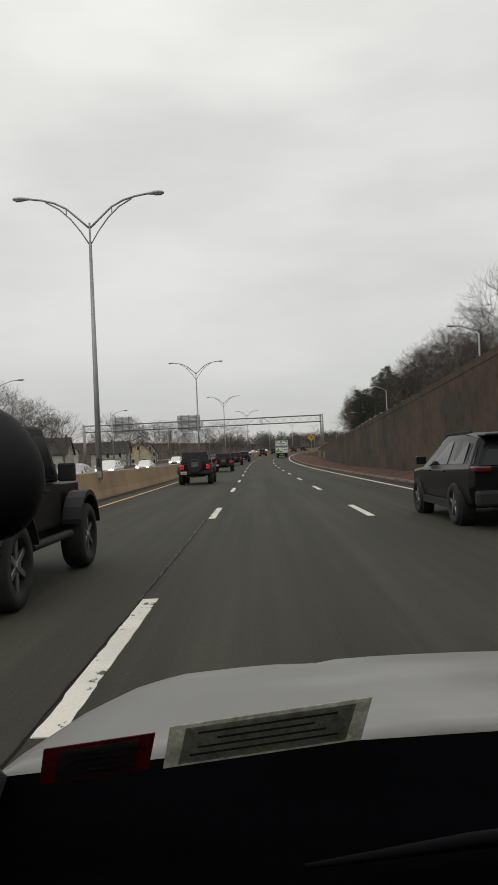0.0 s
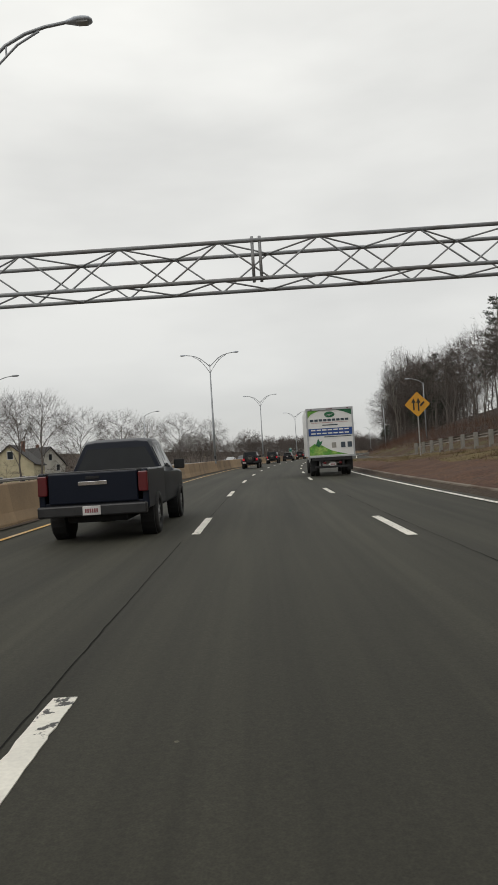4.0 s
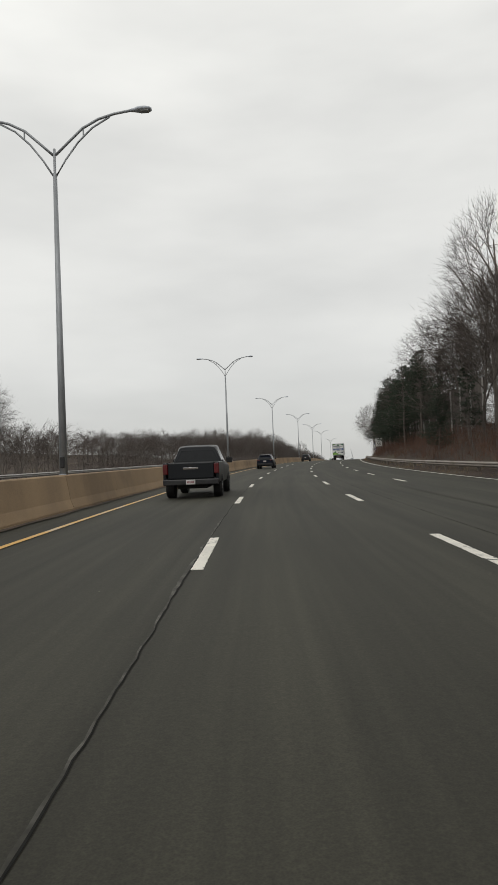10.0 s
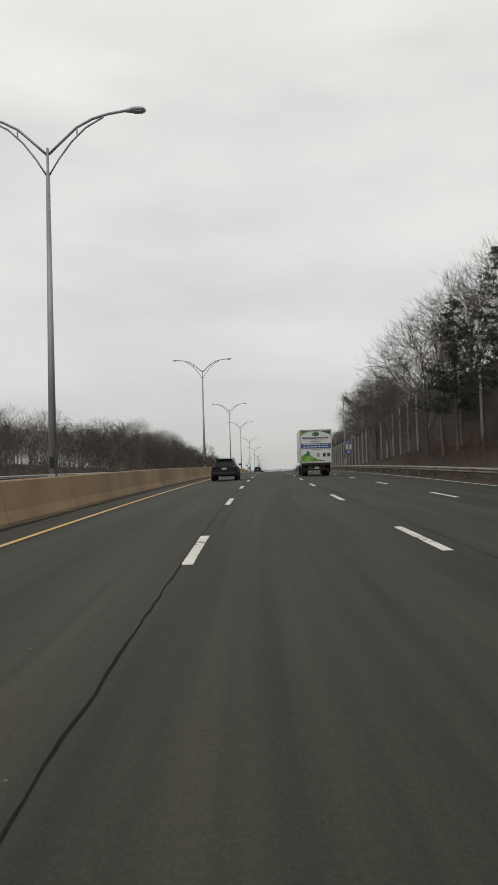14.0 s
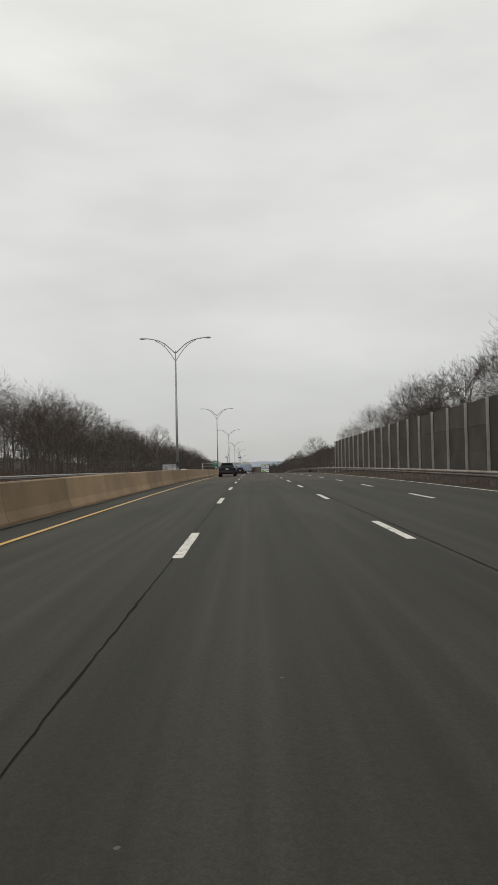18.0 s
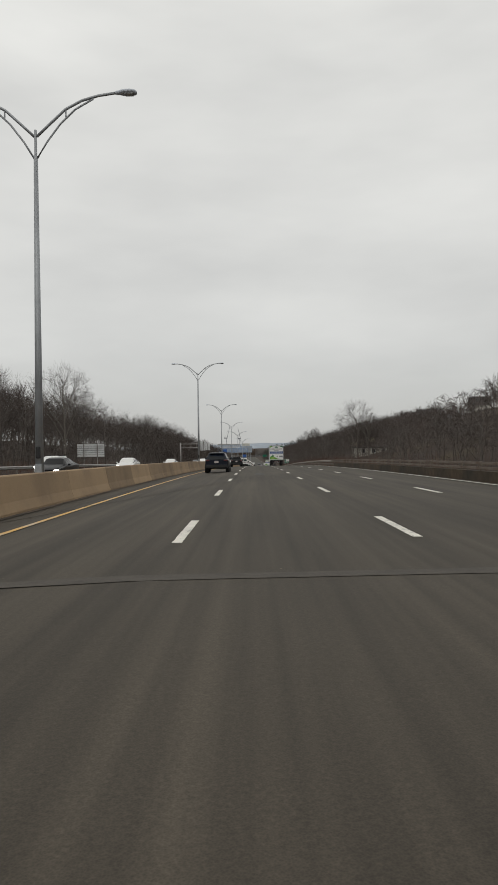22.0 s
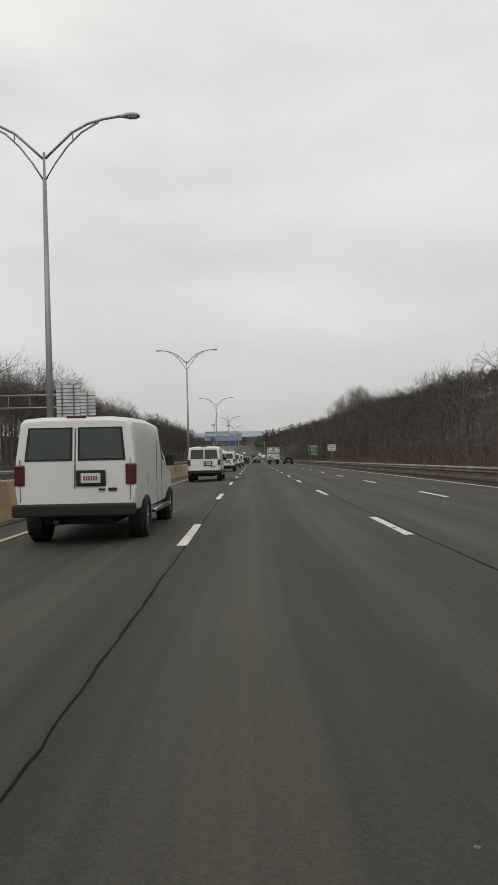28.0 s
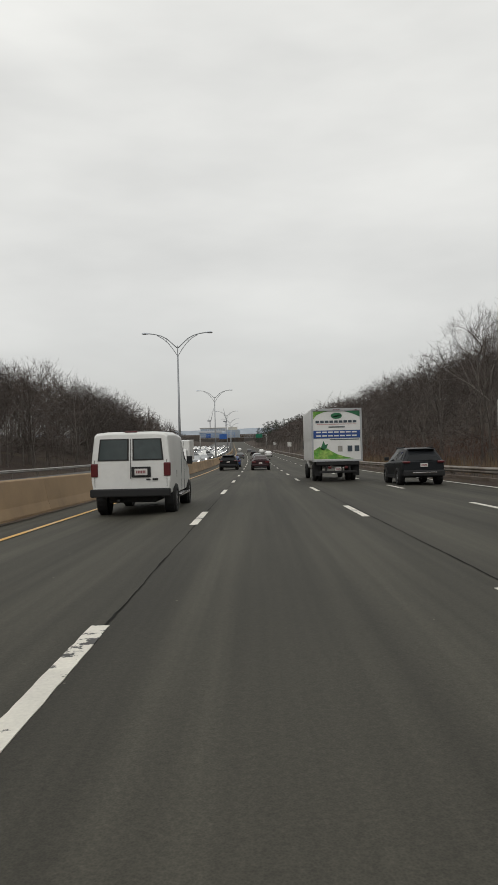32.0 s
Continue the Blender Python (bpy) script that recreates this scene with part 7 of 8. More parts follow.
# Stations run from the rear bumper to the front: y, lean, bottom, belt, top, half widths.
def sedan(m, mat, label, group="", lit=False, name="sedan", heads=False):
    e = empty(name, m, label, "car", group)
    rows = shell(e, [(-2.38, 0.10, 0.42, 0.93, 1.02, 0.80, 0.82, 0.66), (-2.25, 0.05, 0.28, 0.97, 1.09, 0.86, 0.88, 0.70), (-1.72, 0.0, 0.24, 0.99, 1.12, 0.88, 0.905, 0.70),
                     (-1.55, 0.62, 0.22, 0.99, 1.42, 0.89, 0.91, 0.58), (-0.4, 0.25, 0.22, 0.97, 1.46, 0.89, 0.915, 0.60), (0.55, -0.12, 0.22, 0.95, 1.40, 0.89, 0.91, 0.60),
                     (0.98, 0.0, 0.22, 0.95, 1.03, 0.89, 0.90, 0.72), (1.9, 0.0, 0.25, 0.84, 0.90, 0.86, 0.87, 0.66), (2.3, 0.0, 0.30, 0.68, 0.74, 0.74, 0.76, 0.55)], mat)
    side_windows(rows, [(3.12, 3.75), (3.82, 4.6), (4.66, 5.3)], e)
    pane_quads("rear_window", [inset([rows[2][11], rows[2][4], rows[3][5], rows[3][10]], 0.13)], CAR_GLASS, e, 0.014)
    pane_quads("windscreen", [inset([rows[6][4], rows[6][11], rows[5][10], rows[5][5]], 0.10)], CAR_GLASS, e, 0.014)
    for sg in (-1, 1):
        blocks(e, "tail_lamp", TAIL_LIT if lit else TAIL_RED, [(min(sg * 0.46, sg * 0.85), max(sg * 0.46, sg * 0.85), -2.41, -2.2, 0.74, 0.90)], 0.02)
        blocks(e, "headlamp", HEAD_LIT if heads else HEAD_CLEAR, [(min(sg * 0.42, sg * 0.74), max(sg * 0.42, sg * 0.74), 2.05, 2.32, 0.60, 0.72)], 0.02)
    blocks(e, "bumper", mat, [(-0.84, 0.84, -2.47, -2.28, 0.38, 0.60)], 0.05)
    blocks(e, "bumper_insert", PLASTIC, [(-0.62, 0.62, -2.48, -2.3, 0.28, 0.40)], 0.02)
    blocks(e, "grille", PLASTIC, [(-0.45, 0.45, 2.2, 2.34, 0.42, 0.58)], 0.02)
    plate(e, 0, -2.42, 0.70)
    mirrors(e, 0.88, 0.62, 1.0, mat, 0.17, 0.13)
    blocks(e, "door_handle", mat, [(sg * 0.905 - 0.015, sg * 0.905 + 0.015, y, y + 0.2, 0.80, 0.83) for sg in (-1, 1) for y in (-0.9, 0.1)], 0.006)
    wheels_of(e, 0.88, (-1.42, 1.42), 0.335, 0.22, RIM)
    return e


def suv(m, mat, label, group="", lit=False, name="suv", heads=False, chrome=True):
    e = empty(name, m, label, "car", group)
    rows = shell(e, [(-2.32, 0.34, 0.48, 1.02, 1.46, 0.82, 0.86, 0.60), (-2.16, 0.30, 0.34, 1.05, 1.55, 0.89, 0.92, 0.66), (-1.25, 0.12, 0.29, 1.03, 1.62, 0.91, 0.945, 0.69),
                     (-0.1, 0.0, 0.29, 1.00, 1.63, 0.91, 0.945, 0.69), (0.55, -0.14, 0.29, 0.99, 1.53, 0.91, 0.945, 0.67), (1.15, 0.0, 0.29, 0.99, 1.06, 0.91, 0.94, 0.78),
                     (2.0, 0.0, 0.32, 0.93, 1.00, 0.89, 0.91, 0.72), (2.35, 0.0, 0.40, 0.76, 0.84, 0.76, 0.78, 0.58)], mat)
    side_windows(rows, [(0.55, 1.25), (1.4, 2.3), (2.4, 3.5), (3.55, 4.15)], e)
    pane_quads("rear_window", [inset([rows[0][11], rows[0][4], rows[0][5], rows[0][10]], 0.09)], CAR_GLASS, e, 0.016)
    pane_quads("windscreen", [inset([rows[5][4], rows[5][11], rows[4][10], rows[4][5]], 0.10)], CAR_GLASS, e, 0.014)
    blocks(e, "roof_spoiler", mat, [(-0.58, 0.58, -2.10, -1.65, 1.53, 1.575)], 0.02)
    blocks(e, "roof_rail", PLASTIC, [(sg * 0.62 - 0.02, sg * 0.62 + 0.02, -1.5, 0.3, 1.60, 1.65) for sg in (-1, 1)], 0.01)
    blocks(e, "rear_wiper", PLASTIC, [(-0.05, 0.42, -2.36, -2.32, 1.07, 1.09)], 0.005)
    for sg in (-1, 1):
        blocks(e, "tail_lamp", TAIL_LIT if lit else TAIL_RED, [(min(sg * 0.58, sg * 0.89), max(sg * 0.58, sg * 0.89), -2.40, -2.12, 0.94, 1.04)], 0.03)
        blocks(e, "headlamp", HEAD_LIT if heads else HEAD_CLEAR, [(min(sg * 0.46, sg * 0.80), max(sg * 0.46, sg * 0.80), 2.1, 2.38, 0.72, 0.86)], 0.02)
    blocks(e, "bumper", PLASTIC, [(-0.88, 0.88, -2.50, -2.30, 0.38, 0.64)], 0.05)
    if chrome:
        blocks(e, "bumper_trim", CHROME, [(-0.52, 0.52, -2.52, -2.48, 0.50, 0.56)], 0.01)
    blocks(e, "grille", PLASTIC, [(-0.5, 0.5, 2.25, 2.39, 0.5, 0.74)], 0.02)
    plate(e, 0, -2.42, 0.86)
    mirrors(e, 0.92, 0.72, 1.14, mat)
    blocks(e, "door_handle", mat, [(sg * 0.945 - 0.015, sg * 0.945 + 0.015, y, y + 0.22, 0.92, 0.95) for sg in (-1, 1) for y in (-0.75, 0.3)], 0.006)
    blocks(e, "side_sill", PLASTIC, [(sg * 0.93 - 0.02, sg * 0.93 + 0.02, -1.0, 1.0, 0.27, 0.42) for sg in (-1, 1)], 0.01)
    wheels_of(e, 0.92, (-1.38, 1.42), 0.37, 0.24, RIM)
    return e


def off_road_car(m, label):
    e = empty("off_road_car", m, label, "car")
    bm = bmesh.new()
    box(bm, -0.78, 0.78, -1.95, 0.70, 0.62, 1.17, 0.04)
    part("tub", bm, PAINT_BLACK, e)
    bm = bmesh.new()
    box(bm, -0.66, 0.66, 0.66, 2.05, 0.66, 1.16, 0.05)
    part("bonnet", bm, PAINT_BLACK, e)
    # hard top, drawn in towards the roof
    bm = bmesh.new()
    pts = [(-0.775, -1.94, 1.17), (0.775, -1.94, 1.17), (0.775, 0.72, 1.17), (-0.775, 0.72, 1.17), (-0.67, -1.86, 1.80), (0.67, -1.86, 1.80), (0.67, 0.36, 1.82), (-0.67, 0.36, 1.82)]
    vs = [bm.verts.new(p) for p in pts]
    for f in ((0, 1, 5, 4), (1, 2, 6, 5), (2, 3, 7, 6), (3, 0, 4, 7), (4, 5, 6, 7), (3, 2, 1, 0)):
        bm.faces.new([vs[k] for k in f])
    bmesh.ops.bevel(bm, geom=list(bm.edges), offset=0.035, segments=2, affect="EDGES", profile=0.5)
    part("hard_top", bm, PLASTIC, e)
    pane_quads("rear_window", [[(-0.60, -1.932, 1.23), (0.60, -1.932, 1.23), (0.54, -1.868, 1.72), (-0.54, -1.868, 1.72)]], CAR_GLASS, e, 0.02)
    for a, b in ((-1.75, -1.0), (-0.9, -0.2), (-0.12, 0.45)):
        for sg in (-1, 1):
            q = [(sg * 0.772, a, 1.22), (sg * 0.772, b, 1.22), (sg * 0.69, b - 0.08, 1.70), (sg * 0.69, a + 0.03, 1.70)]
            pane_quads("side_window", [q if sg > 0 else [q[1], q[0], q[3], q[2]]], CAR_GLASS, e, 0.012)
    pane_quads("windscreen", [[(0.62, 0.76, 1.20), (-0.62, 0.76, 1.20), (-0.58, 0.42, 1.74), (0.58, 0.42, 1.74)]], CAR_GLASS, e, 0.02)
    # spare wheel in its cover
    sp = new("spare_wheel")
    sp.parent = e
    v, f = [], []
    tube_data([(0.02, -1.96, 1.02), (0.02, -2.0, 1.02), (0.02, -2.2, 1.02), (0.02, -2.25, 1.02)], [0.36, 0.41, 0.41, 0.36], 28, v, f, True)
    mesh_object("tyre_cover", v, f, PLASTIC, sp)
    fl = material("faded_decal", (0.22, 0.20, 0.17), 0.7)
    for k in range(6):
        bm = bmesh.new()
        x0 = -0.02 if k < 3 else -0.19
        box(bm, x0 + 0.02, 0.23, -2.258, -2.252, 1.24 - 0.045 * k - 0.012, 1.24 - 0.045 * k + 0.012)
        part("decal_bar", bm, fl, sp)
    bm = bmesh.new()
    box(bm, -0.17, -0.02, -2.258, -2.252, 1.135, 1.25)
    part("decal_square", bm, material("decal_dark", (0.12, 0.11, 0.10), 0.7), sp)
    for sg in (-1, 1):
        blocks(e, "tail_lamp", TAIL_LIT, [(sg * 0.71 - 0.09, sg * 0.71 + 0.09, -2.02, -1.92, 0.86, 1.10)], 0.02)
        blocks(e, "lamp_centre", PLASTIC, [(sg * 0.71 - 0.045, sg * 0.71 + 0.045, -2.03, -2.0, 0.93, 1.03)], 0.01)
        blocks(e, "headlamp", HEAD_CLEAR, [(sg * 0.5 - 0.1, sg * 0.5 + 0.1, 2.0, 2.08, 0.92, 1.10)], 0.03)
        for y in (-1.35, 1.42):
            pts = [(sg * 0.86, y + 0.56 * math.cos(radians(a)), 0.44 + 0.55 * math.sin(radians(a))) for a in range(15, 170, 18)]
            bm = bmesh.new()
            prev = None
            for p in pts:
                ring = [bm.verts.new((p[0] + dx, p[1], p[2] + dz)) for dx, dz in ((-0.14, -0.03), (0.10, -0.03), (0.10, 0.03), (-0.14, 0.03))]
                if prev:
                    for k in range(4):
                        bm.faces.new((prev[k], prev[(k + 1) % 4], ring[(k + 1) % 4], ring[k]))
                else:
                    bm.faces.new(ring)
                prev = ring
            bm.faces.new(prev[::-1])
            part("fender", bm, PLASTIC, e, "black plastic wheel flare")
            wheel(e, sg * 0.80, y, 0.42, 0.29, RIM, 6)
    blocks(e, "bumper", PLASTIC, [(-0.86, 0.86, -2.16, -1.96, 0.56, 0.76), (-0.8, 0.8, 2.05, 2.2, 0.56, 0.76)], 0.03)
    blocks(e, "side_step", PLASTIC, [(sg * 0.84 - 0.06, sg * 0.84 + 0.06, -0.75, 0.8, 0.47, 0.55) for sg in (-1, 1)], 0.03)
    blocks(e, "underbody", PLASTIC, [(-0.5, 0.5, -1.8, 1.8, 0.42, 0.62)], 0.03)
    blocks(e, "exhaust", RIM_DARK, [(-0.5, 0.1, -1.95, -1.8, 0.40, 0.52)], 0.04)
    blocks(e, "door_handle", PLASTIC, [(0.78, 0.80, y, y + 0.18, 1.04, 1.08) for y in (-0.8, 0.0)], 0.006)
    plate(e, -0.62, -2.17, 0.66)
    mirrors(e, 0.80, 0.55, 1.27, PLASTIC, 0.2, 0.22)
    return e


def pickup(m, mat, label, name="pickup_truck"):
    e = empty(name, m, label, "pickup truck")
    rows = shell(e, [(-0.72, 0.12, 0.5, 1.22, 1.84, 0.94, 0.98, 0.70), (-0.5, 0.10, 0.45, 1.22, 1.90, 0.96, 0.99, 0.73), (0.4, 0.0, 0.45, 1.20, 1.92, 0.96, 0.99, 0.74),
                     (1.15, -0.2, 0.45, 1.20, 1.82, 0.96, 0.99, 0.72), (1.65, 0.0, 0.45, 1.20, 1.28, 0.96, 0.99, 0.84), (2.75, 0.0, 0.5, 1.14, 1.22, 0.95, 0.97, 0.8), (2.95, 0, 0.6, 0.98, 1.1, 0.88, 0.9, 0.7)], mat, "cab")
    side_windows(rows, [(0.4, 1.4), (1.5, 2.6)], e)
    pane_quads("rear_window", [inset([rows[0][11], rows[0][4], rows[0][5], rows[0][10]], 0.10)], CAR_GLASS, e, 0.016)
    pane_quads("windscreen", [inset([rows[4][4], rows[4][11], rows[3][10], rows[3][5]], 0.10)], CAR_GLASS, e, 0.014)
    blocks(e, "bed_side", mat, [(sg * 0.93 - 0.06, sg * 0.93 + 0.06, -2.82, -0.70, 0.55, 1.27) for sg in (-1, 1)], 0.03)
    blocks(e, "bed_floor", mat, [(-0.9, 0.9, -2.8, -0.7, 0.55, 0.72)], 0.01)
    blocks(e, "tailgate", mat, [(-0.80, 0.80, -2.86, -2.76, 0.70, 1.25)], 0.025)
    blocks(e, "tonneau_cover", PLASTIC, [(-0.88, 0.88, -2.76, -0.72, 1.22, 1.27)], 0.02)
    blocks(e, "badge", CHROME, [(-0.26, 0.26, -2.875, -2.86, 1.02, 1.09)], 0.005)
    blocks(e, "tailgate_handle", PLASTIC, [(-0.12, 0.12, -2.88, -2.86, 1.13, 1.18)], 0.005)
    for sg in (-1, 1):
        blocks(e, "tail_lamp", TAIL_RED, [(sg * 0.90 - 0.085, sg * 0.90 + 0.085, -2.88, -2.76, 0.86, 1.22)], 0.02)
        blocks(e, "headlamp", HEAD_CLEAR, [(sg * 0.72 - 0.14, sg * 0.72 + 0.14, 2.86, 2.97, 0.86, 1.06)], 0.02)
    blocks(e, "bumper", RIM_DARK, [(-0.97, 0.97, -3.02, -2.84, 0.48, 0.68), (-0.94, 0.94, 2.9, 3.02, 0.5, 0.74)], 0.03)
    blocks(e, "underbody", PLASTIC, [(-0.55, 0.55, -2.6, 2.7, 0.34, 0.56)], 0.03)
    plate(e, 0, -3.03, 0.58)
    mirrors(e, 0.97, 1.2, 1.3, PLASTIC, 0.24, 0.22)
    wheels_of(e, 0.95, (-1.75, 1.95), 0.41, 0.27, RIM, 6)
    return e


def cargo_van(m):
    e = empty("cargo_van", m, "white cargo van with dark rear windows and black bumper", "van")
    rows = shell(e, [(-2.72, 0.07, 0.56, 1.36, 2.04, 0.95, 0.98, 0.90), (-2.62, 0.06, 0.5, 1.36, 2.10, 0.98, 1.005, 0.93), (-1.0, 0.02, 0.45, 1.36, 2.15, 0.98, 1.01, 0.93), (0.6, 0.0, 0.45, 1.34, 2.12, 0.98, 1.01, 0.92),
                     (1.35, -0.28, 0.45, 1.26, 2.00, 0.98, 1.01, 0.83), (1.95, 0.0, 0.45, 1.16, 1.24, 0.98, 1.0, 0.86), (2.72, 0.0, 0.5, 1.04, 1.12, 0.93, 0.95, 0.8)], PAINT_WHITE, shoulder=0.99)
    van_glass = material("teal_tinted_glass", (0.035, 0.05, 0.05), 0.1, vary=0.2, scale=3, fine=6)
    # two rear windows and the line between the doors
    lo_l, lo_r, hi_l, hi_r = Vector(rows[0][11]), Vector(rows[0][4]), Vector(rows[0][10]), Vector(rows[0][5])

    def rear(u, v):
        return lo_l.lerp(lo_r, u).lerp(hi_l.lerp(hi_r, u), v)
    for u0, u1 in ((0.075, 0.475), (0.525, 0.925)):
        pane_quads("window_seal", [[rear(u0, 0.03), rear(u1, 0.03), rear(u1, 0.97), rear(u0, 0.97)]], RUBBER, e, 0.014)
        pane_quads("rear_window", [[rear(u0 + 0.02, 0.08), rear(u1 - 0.02, 0.08), rear(u1 - 0.02, 0.92), rear(u0 + 0.02, 0.92)]], van_glass, e, 0.018)
    seam = material("door_gap", (0.05, 0.05, 0.05), 0.8)
    pane_quads("door_gap", [[rear(0.496, -0.75), rear(0.504, -0.75), rear(0.504, 0.95), rear(0.496, 0.95)]], seam, e, 0.012)
    blocks(e, "door_gap", seam, [(0.895, 0.903, -2.735, -2.70, 0.72, 1.40), (-0.903, -0.895, -2.735, -2.70, 0.72, 1.40)], 0)
    side_windows(rows, [(3.55, 4.1), (3.25, 3.5)], e)
    pane_quads("windscreen", [inset([rows[5][4], rows[5][11], rows[4][10], rows[4][5]], 0.10)], CAR_GLASS, e, 0.014)
    for sg in (-1, 1):
        blocks(e, "tail_lamp", TAIL_RED, [(sg * 0.905 - 0.085, sg * 0.905 + 0.085, -2.75, -2.60, 0.98, 1.32)], 0.02)
        blocks(e, "headlamp", HEAD_CLEAR, [(sg * 0.7 - 0.14, sg * 0.7 + 0.14, 2.66, 2.76, 0.76, 0.98)], 0.02)
    blocks(e, "bumper", PLASTIC, [(-0.99, 0.99, -2.90, -2.70, 0.48, 0.68), (-0.97, 0.97, 2.68, 2.84, 0.45, 0.66)], 0.03)
    blocks(e, "plate_frame", PLASTIC, [(0.02, 0.50, -2.755, -2.73, 0.96, 1.22)], 0.015)
    plate(e, 0.26, -2.765, 1.09)
    blocks(e, "badge", PLASTIC, [(0.38, 0.49, -2.75, -2.73, 0.89, 0.92), (0.54, 0.68, -2.75, -2.73, 0.88, 0.93)], 0.008)
    blocks(e, "brake_lamp", TAIL_RED, [(-0.16, 0.16, -2.60, -2.48, 2.08, 2.12)], 0.008)
    blocks(e, "running_board", CHROME, [(sg * 1.0 - 0.10, sg * 1.0 + 0.08, -0.9, 1.3, 0.38, 0.46) for sg in (-1, 1)], 0.03)
    blocks(e, "underbody", PLASTIC, [(-0.6, 0.6, -2.5, 2.5, 0.32, 0.52)], 0.03)
    blocks(e, "exhaust", RIM_DARK, [(-0.35, -0.26, -2.8, -2.2, 0.33, 0.42)], 0.03)
    blocks(e, "fuel_flap", seam, [(1.005, 1.012, -1.5, -1.494, 0.9, 1.1), (1.003, 1.012, 0.45, 0.458, 0.5, 1.9), (1.003, 1.012, -0.3, -0.292, 0.5, 1.9)], 0)
    mirrors(e, 1.0, 1.35, 1.36, PLASTIC, 0.17, 0.24)
    wheels_of(e, 0.97, (-1.65, 1.85), 0.38, 0.25, RIM, 8)
    return e


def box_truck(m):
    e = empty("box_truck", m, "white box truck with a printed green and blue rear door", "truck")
    W, Z0, Z1, Y0, Y1 = 1.30, 1.10, 3.78, -4.2, 2.0
    bm = bmesh.new()
    box(bm, -W, W, Y0, Y1, Z0, Z1, 0.03)
    cargo = part("cargo_box", bm, PAINT_WHITE, e)
    fy = Y0
    fr = [(-W, W, fy - 0.05, fy + 0.02, Z1 - 0.13, Z1), (-W, -W + 0.09, fy - 0.05, fy + 0.02, Z0, Z1 - 0.13), (W - 0.09, W, fy - 0.05, fy + 0.02, Z0, Z1 - 0.13), (-W, W, fy - 0.05, fy + 0.02, Z0 - 0.06, Z0 + 0.04)]
    blocks(e, "door_frame", PAINT_SILVER, fr, 0.01)
    z = lambda q: Z0 + (Z1 - Z0) * q
    ink = material("print_ink", (0.05, 0.07, 0.09), 0.6)
    leaf = material("print_leaf_green", (0.10, 0.30, 0.04), 0.6, vary=0.3, scale=2.5, fine=12, tint=(0.35, 0.5, 0.12), amount=0.8)
    dkgreen = material("print_dark_green", (0.02, 0.14, 0.06), 0.6, vary=0.1)
    blue = material("print_blue", (0.02, 0.07, 0.26), 0.6, vary=0.08)
    X = W - 0.10

    def print_(name, pts, mat):
        polygon(name, [(a * X, z(b)) for a, b in pts], mat, cargo, fy - 0.012, 0.004)
    arc = [(0.15 + 0.85 * t, 0.955 - 0.12 * t ** 1.6) for t in (0, 0.25, 0.5, 0.75, 1.0)]
    print_("green_corner", [(1.0, 0.955)] + [(0.3, 0.955)] + arc[1:], dkgreen)
    print_("green_corner", [(-1.0, 0.955), (-1.0, 0.80), (-0.85, 0.88), (-0.55, 0.935), (-0.3, 0.955)], leaf)
    print_("emblem", [(0.24 * math.cos(a) + 0.0, 0.86 + 0.06 * math.sin(a)) for a in np.linspace(0, 2 * math.pi, 18, endpoint=False)], dkgreen)
    print_("emblem_sweep", [(-0.24, 0.85), (0.0, 0.835), (0.24, 0.88), (0.0, 0.865)], SIGN_WHITE)
    for k in range(9):
        a = -0.90 + 0.2 * k
        print_("title_bar", [(a, 0.725), (a + 0.155, 0.725), (a + 0.155, 0.77), (a, 0.77)], ink)
    print_("title_rule", [(-0.85, 0.695), (0.85, 0.695), (0.85, 0.70), (-0.85, 0.70)], SIGN_RED)
    print_("small_bar", [(-0.35, 0.635), (0.35, 0.635), (0.35, 0.655), (-0.35, 0.655)], ink)
    print_("blue_band", [(-1.0, 0.43), (1.0, 0.43), (1.0, 0.58), (-1.0, 0.58)], blue)
    for r_, zz in enumerate((0.545, 0.475)):
        for k in range(7):
            a = -0.88 + 0.255 * k
            polygon("white_bar", [(p * X, z(q)) for p, q in ((a, zz - 0.012), (a + 0.2, zz - 0.012), (a + 0.2, zz + 0.014), (a, zz + 0.014))], SIGN_WHITE, cargo, fy - 0.018, 0.003)
    print_("small_bar", [(-0.3, 0.395), (0.95, 0.395), (0.95, 0.41), (-0.3, 0.41)], ink)
    print_("leafy_hill", [(-1.0, 0.03), (0.75, 0.03), (0.35, 0.07), (0.0, 0.12), (-0.25, 0.18), (-0.45, 0.24), (-0.55, 0.21), (-0.75, 0.27), (-1.0, 0.20)], leaf)
    print_("leaves", [(-0.72, 0.22), (-0.58, 0.38), (-0.50, 0.30), (-0.38, 0.33), (-0.45, 0.25), (-0.55, 0.2)], dkgreen)
    for a in (0.03, 0.45, 0.75):
        print_("badge_print", [(a, 0.17), (a + 0.2, 0.17), (a + 0.2, 0.28), (a, 0.28)], CONCRETE_GREY if a < 0.4 else ink)
    blocks(e, "roof_lamp", TAIL_RED, [(x - 0.05, x + 0.05, fy - 0.07, fy - 0.04, Z1 - 0.09, Z1 - 0.05) for x in (-1.0, -0.12, 0.0, 0.12, 1.0)], 0.006)
    # chassis
    blocks(e, "frame_rail", PLASTIC, [(sg * 0.45 - 0.06, sg * 0.45 + 0.06, Y0 - 0.1, 3.6, 0.75, 1.06) for sg in (-1, 1)], 0.01)
    blocks(e, "liftgate", PLASTIC, [(-1.1, 1.1, Y0 - 0.22, Y0 - 0.08, 0.86, 1.06)], 0.02)
    blocks(e, "step_bumper", PLASTIC, [(-0.95, 0.95, Y0 - 0.25, Y0 - 0.12, 0.46, 0.58)], 0.02)
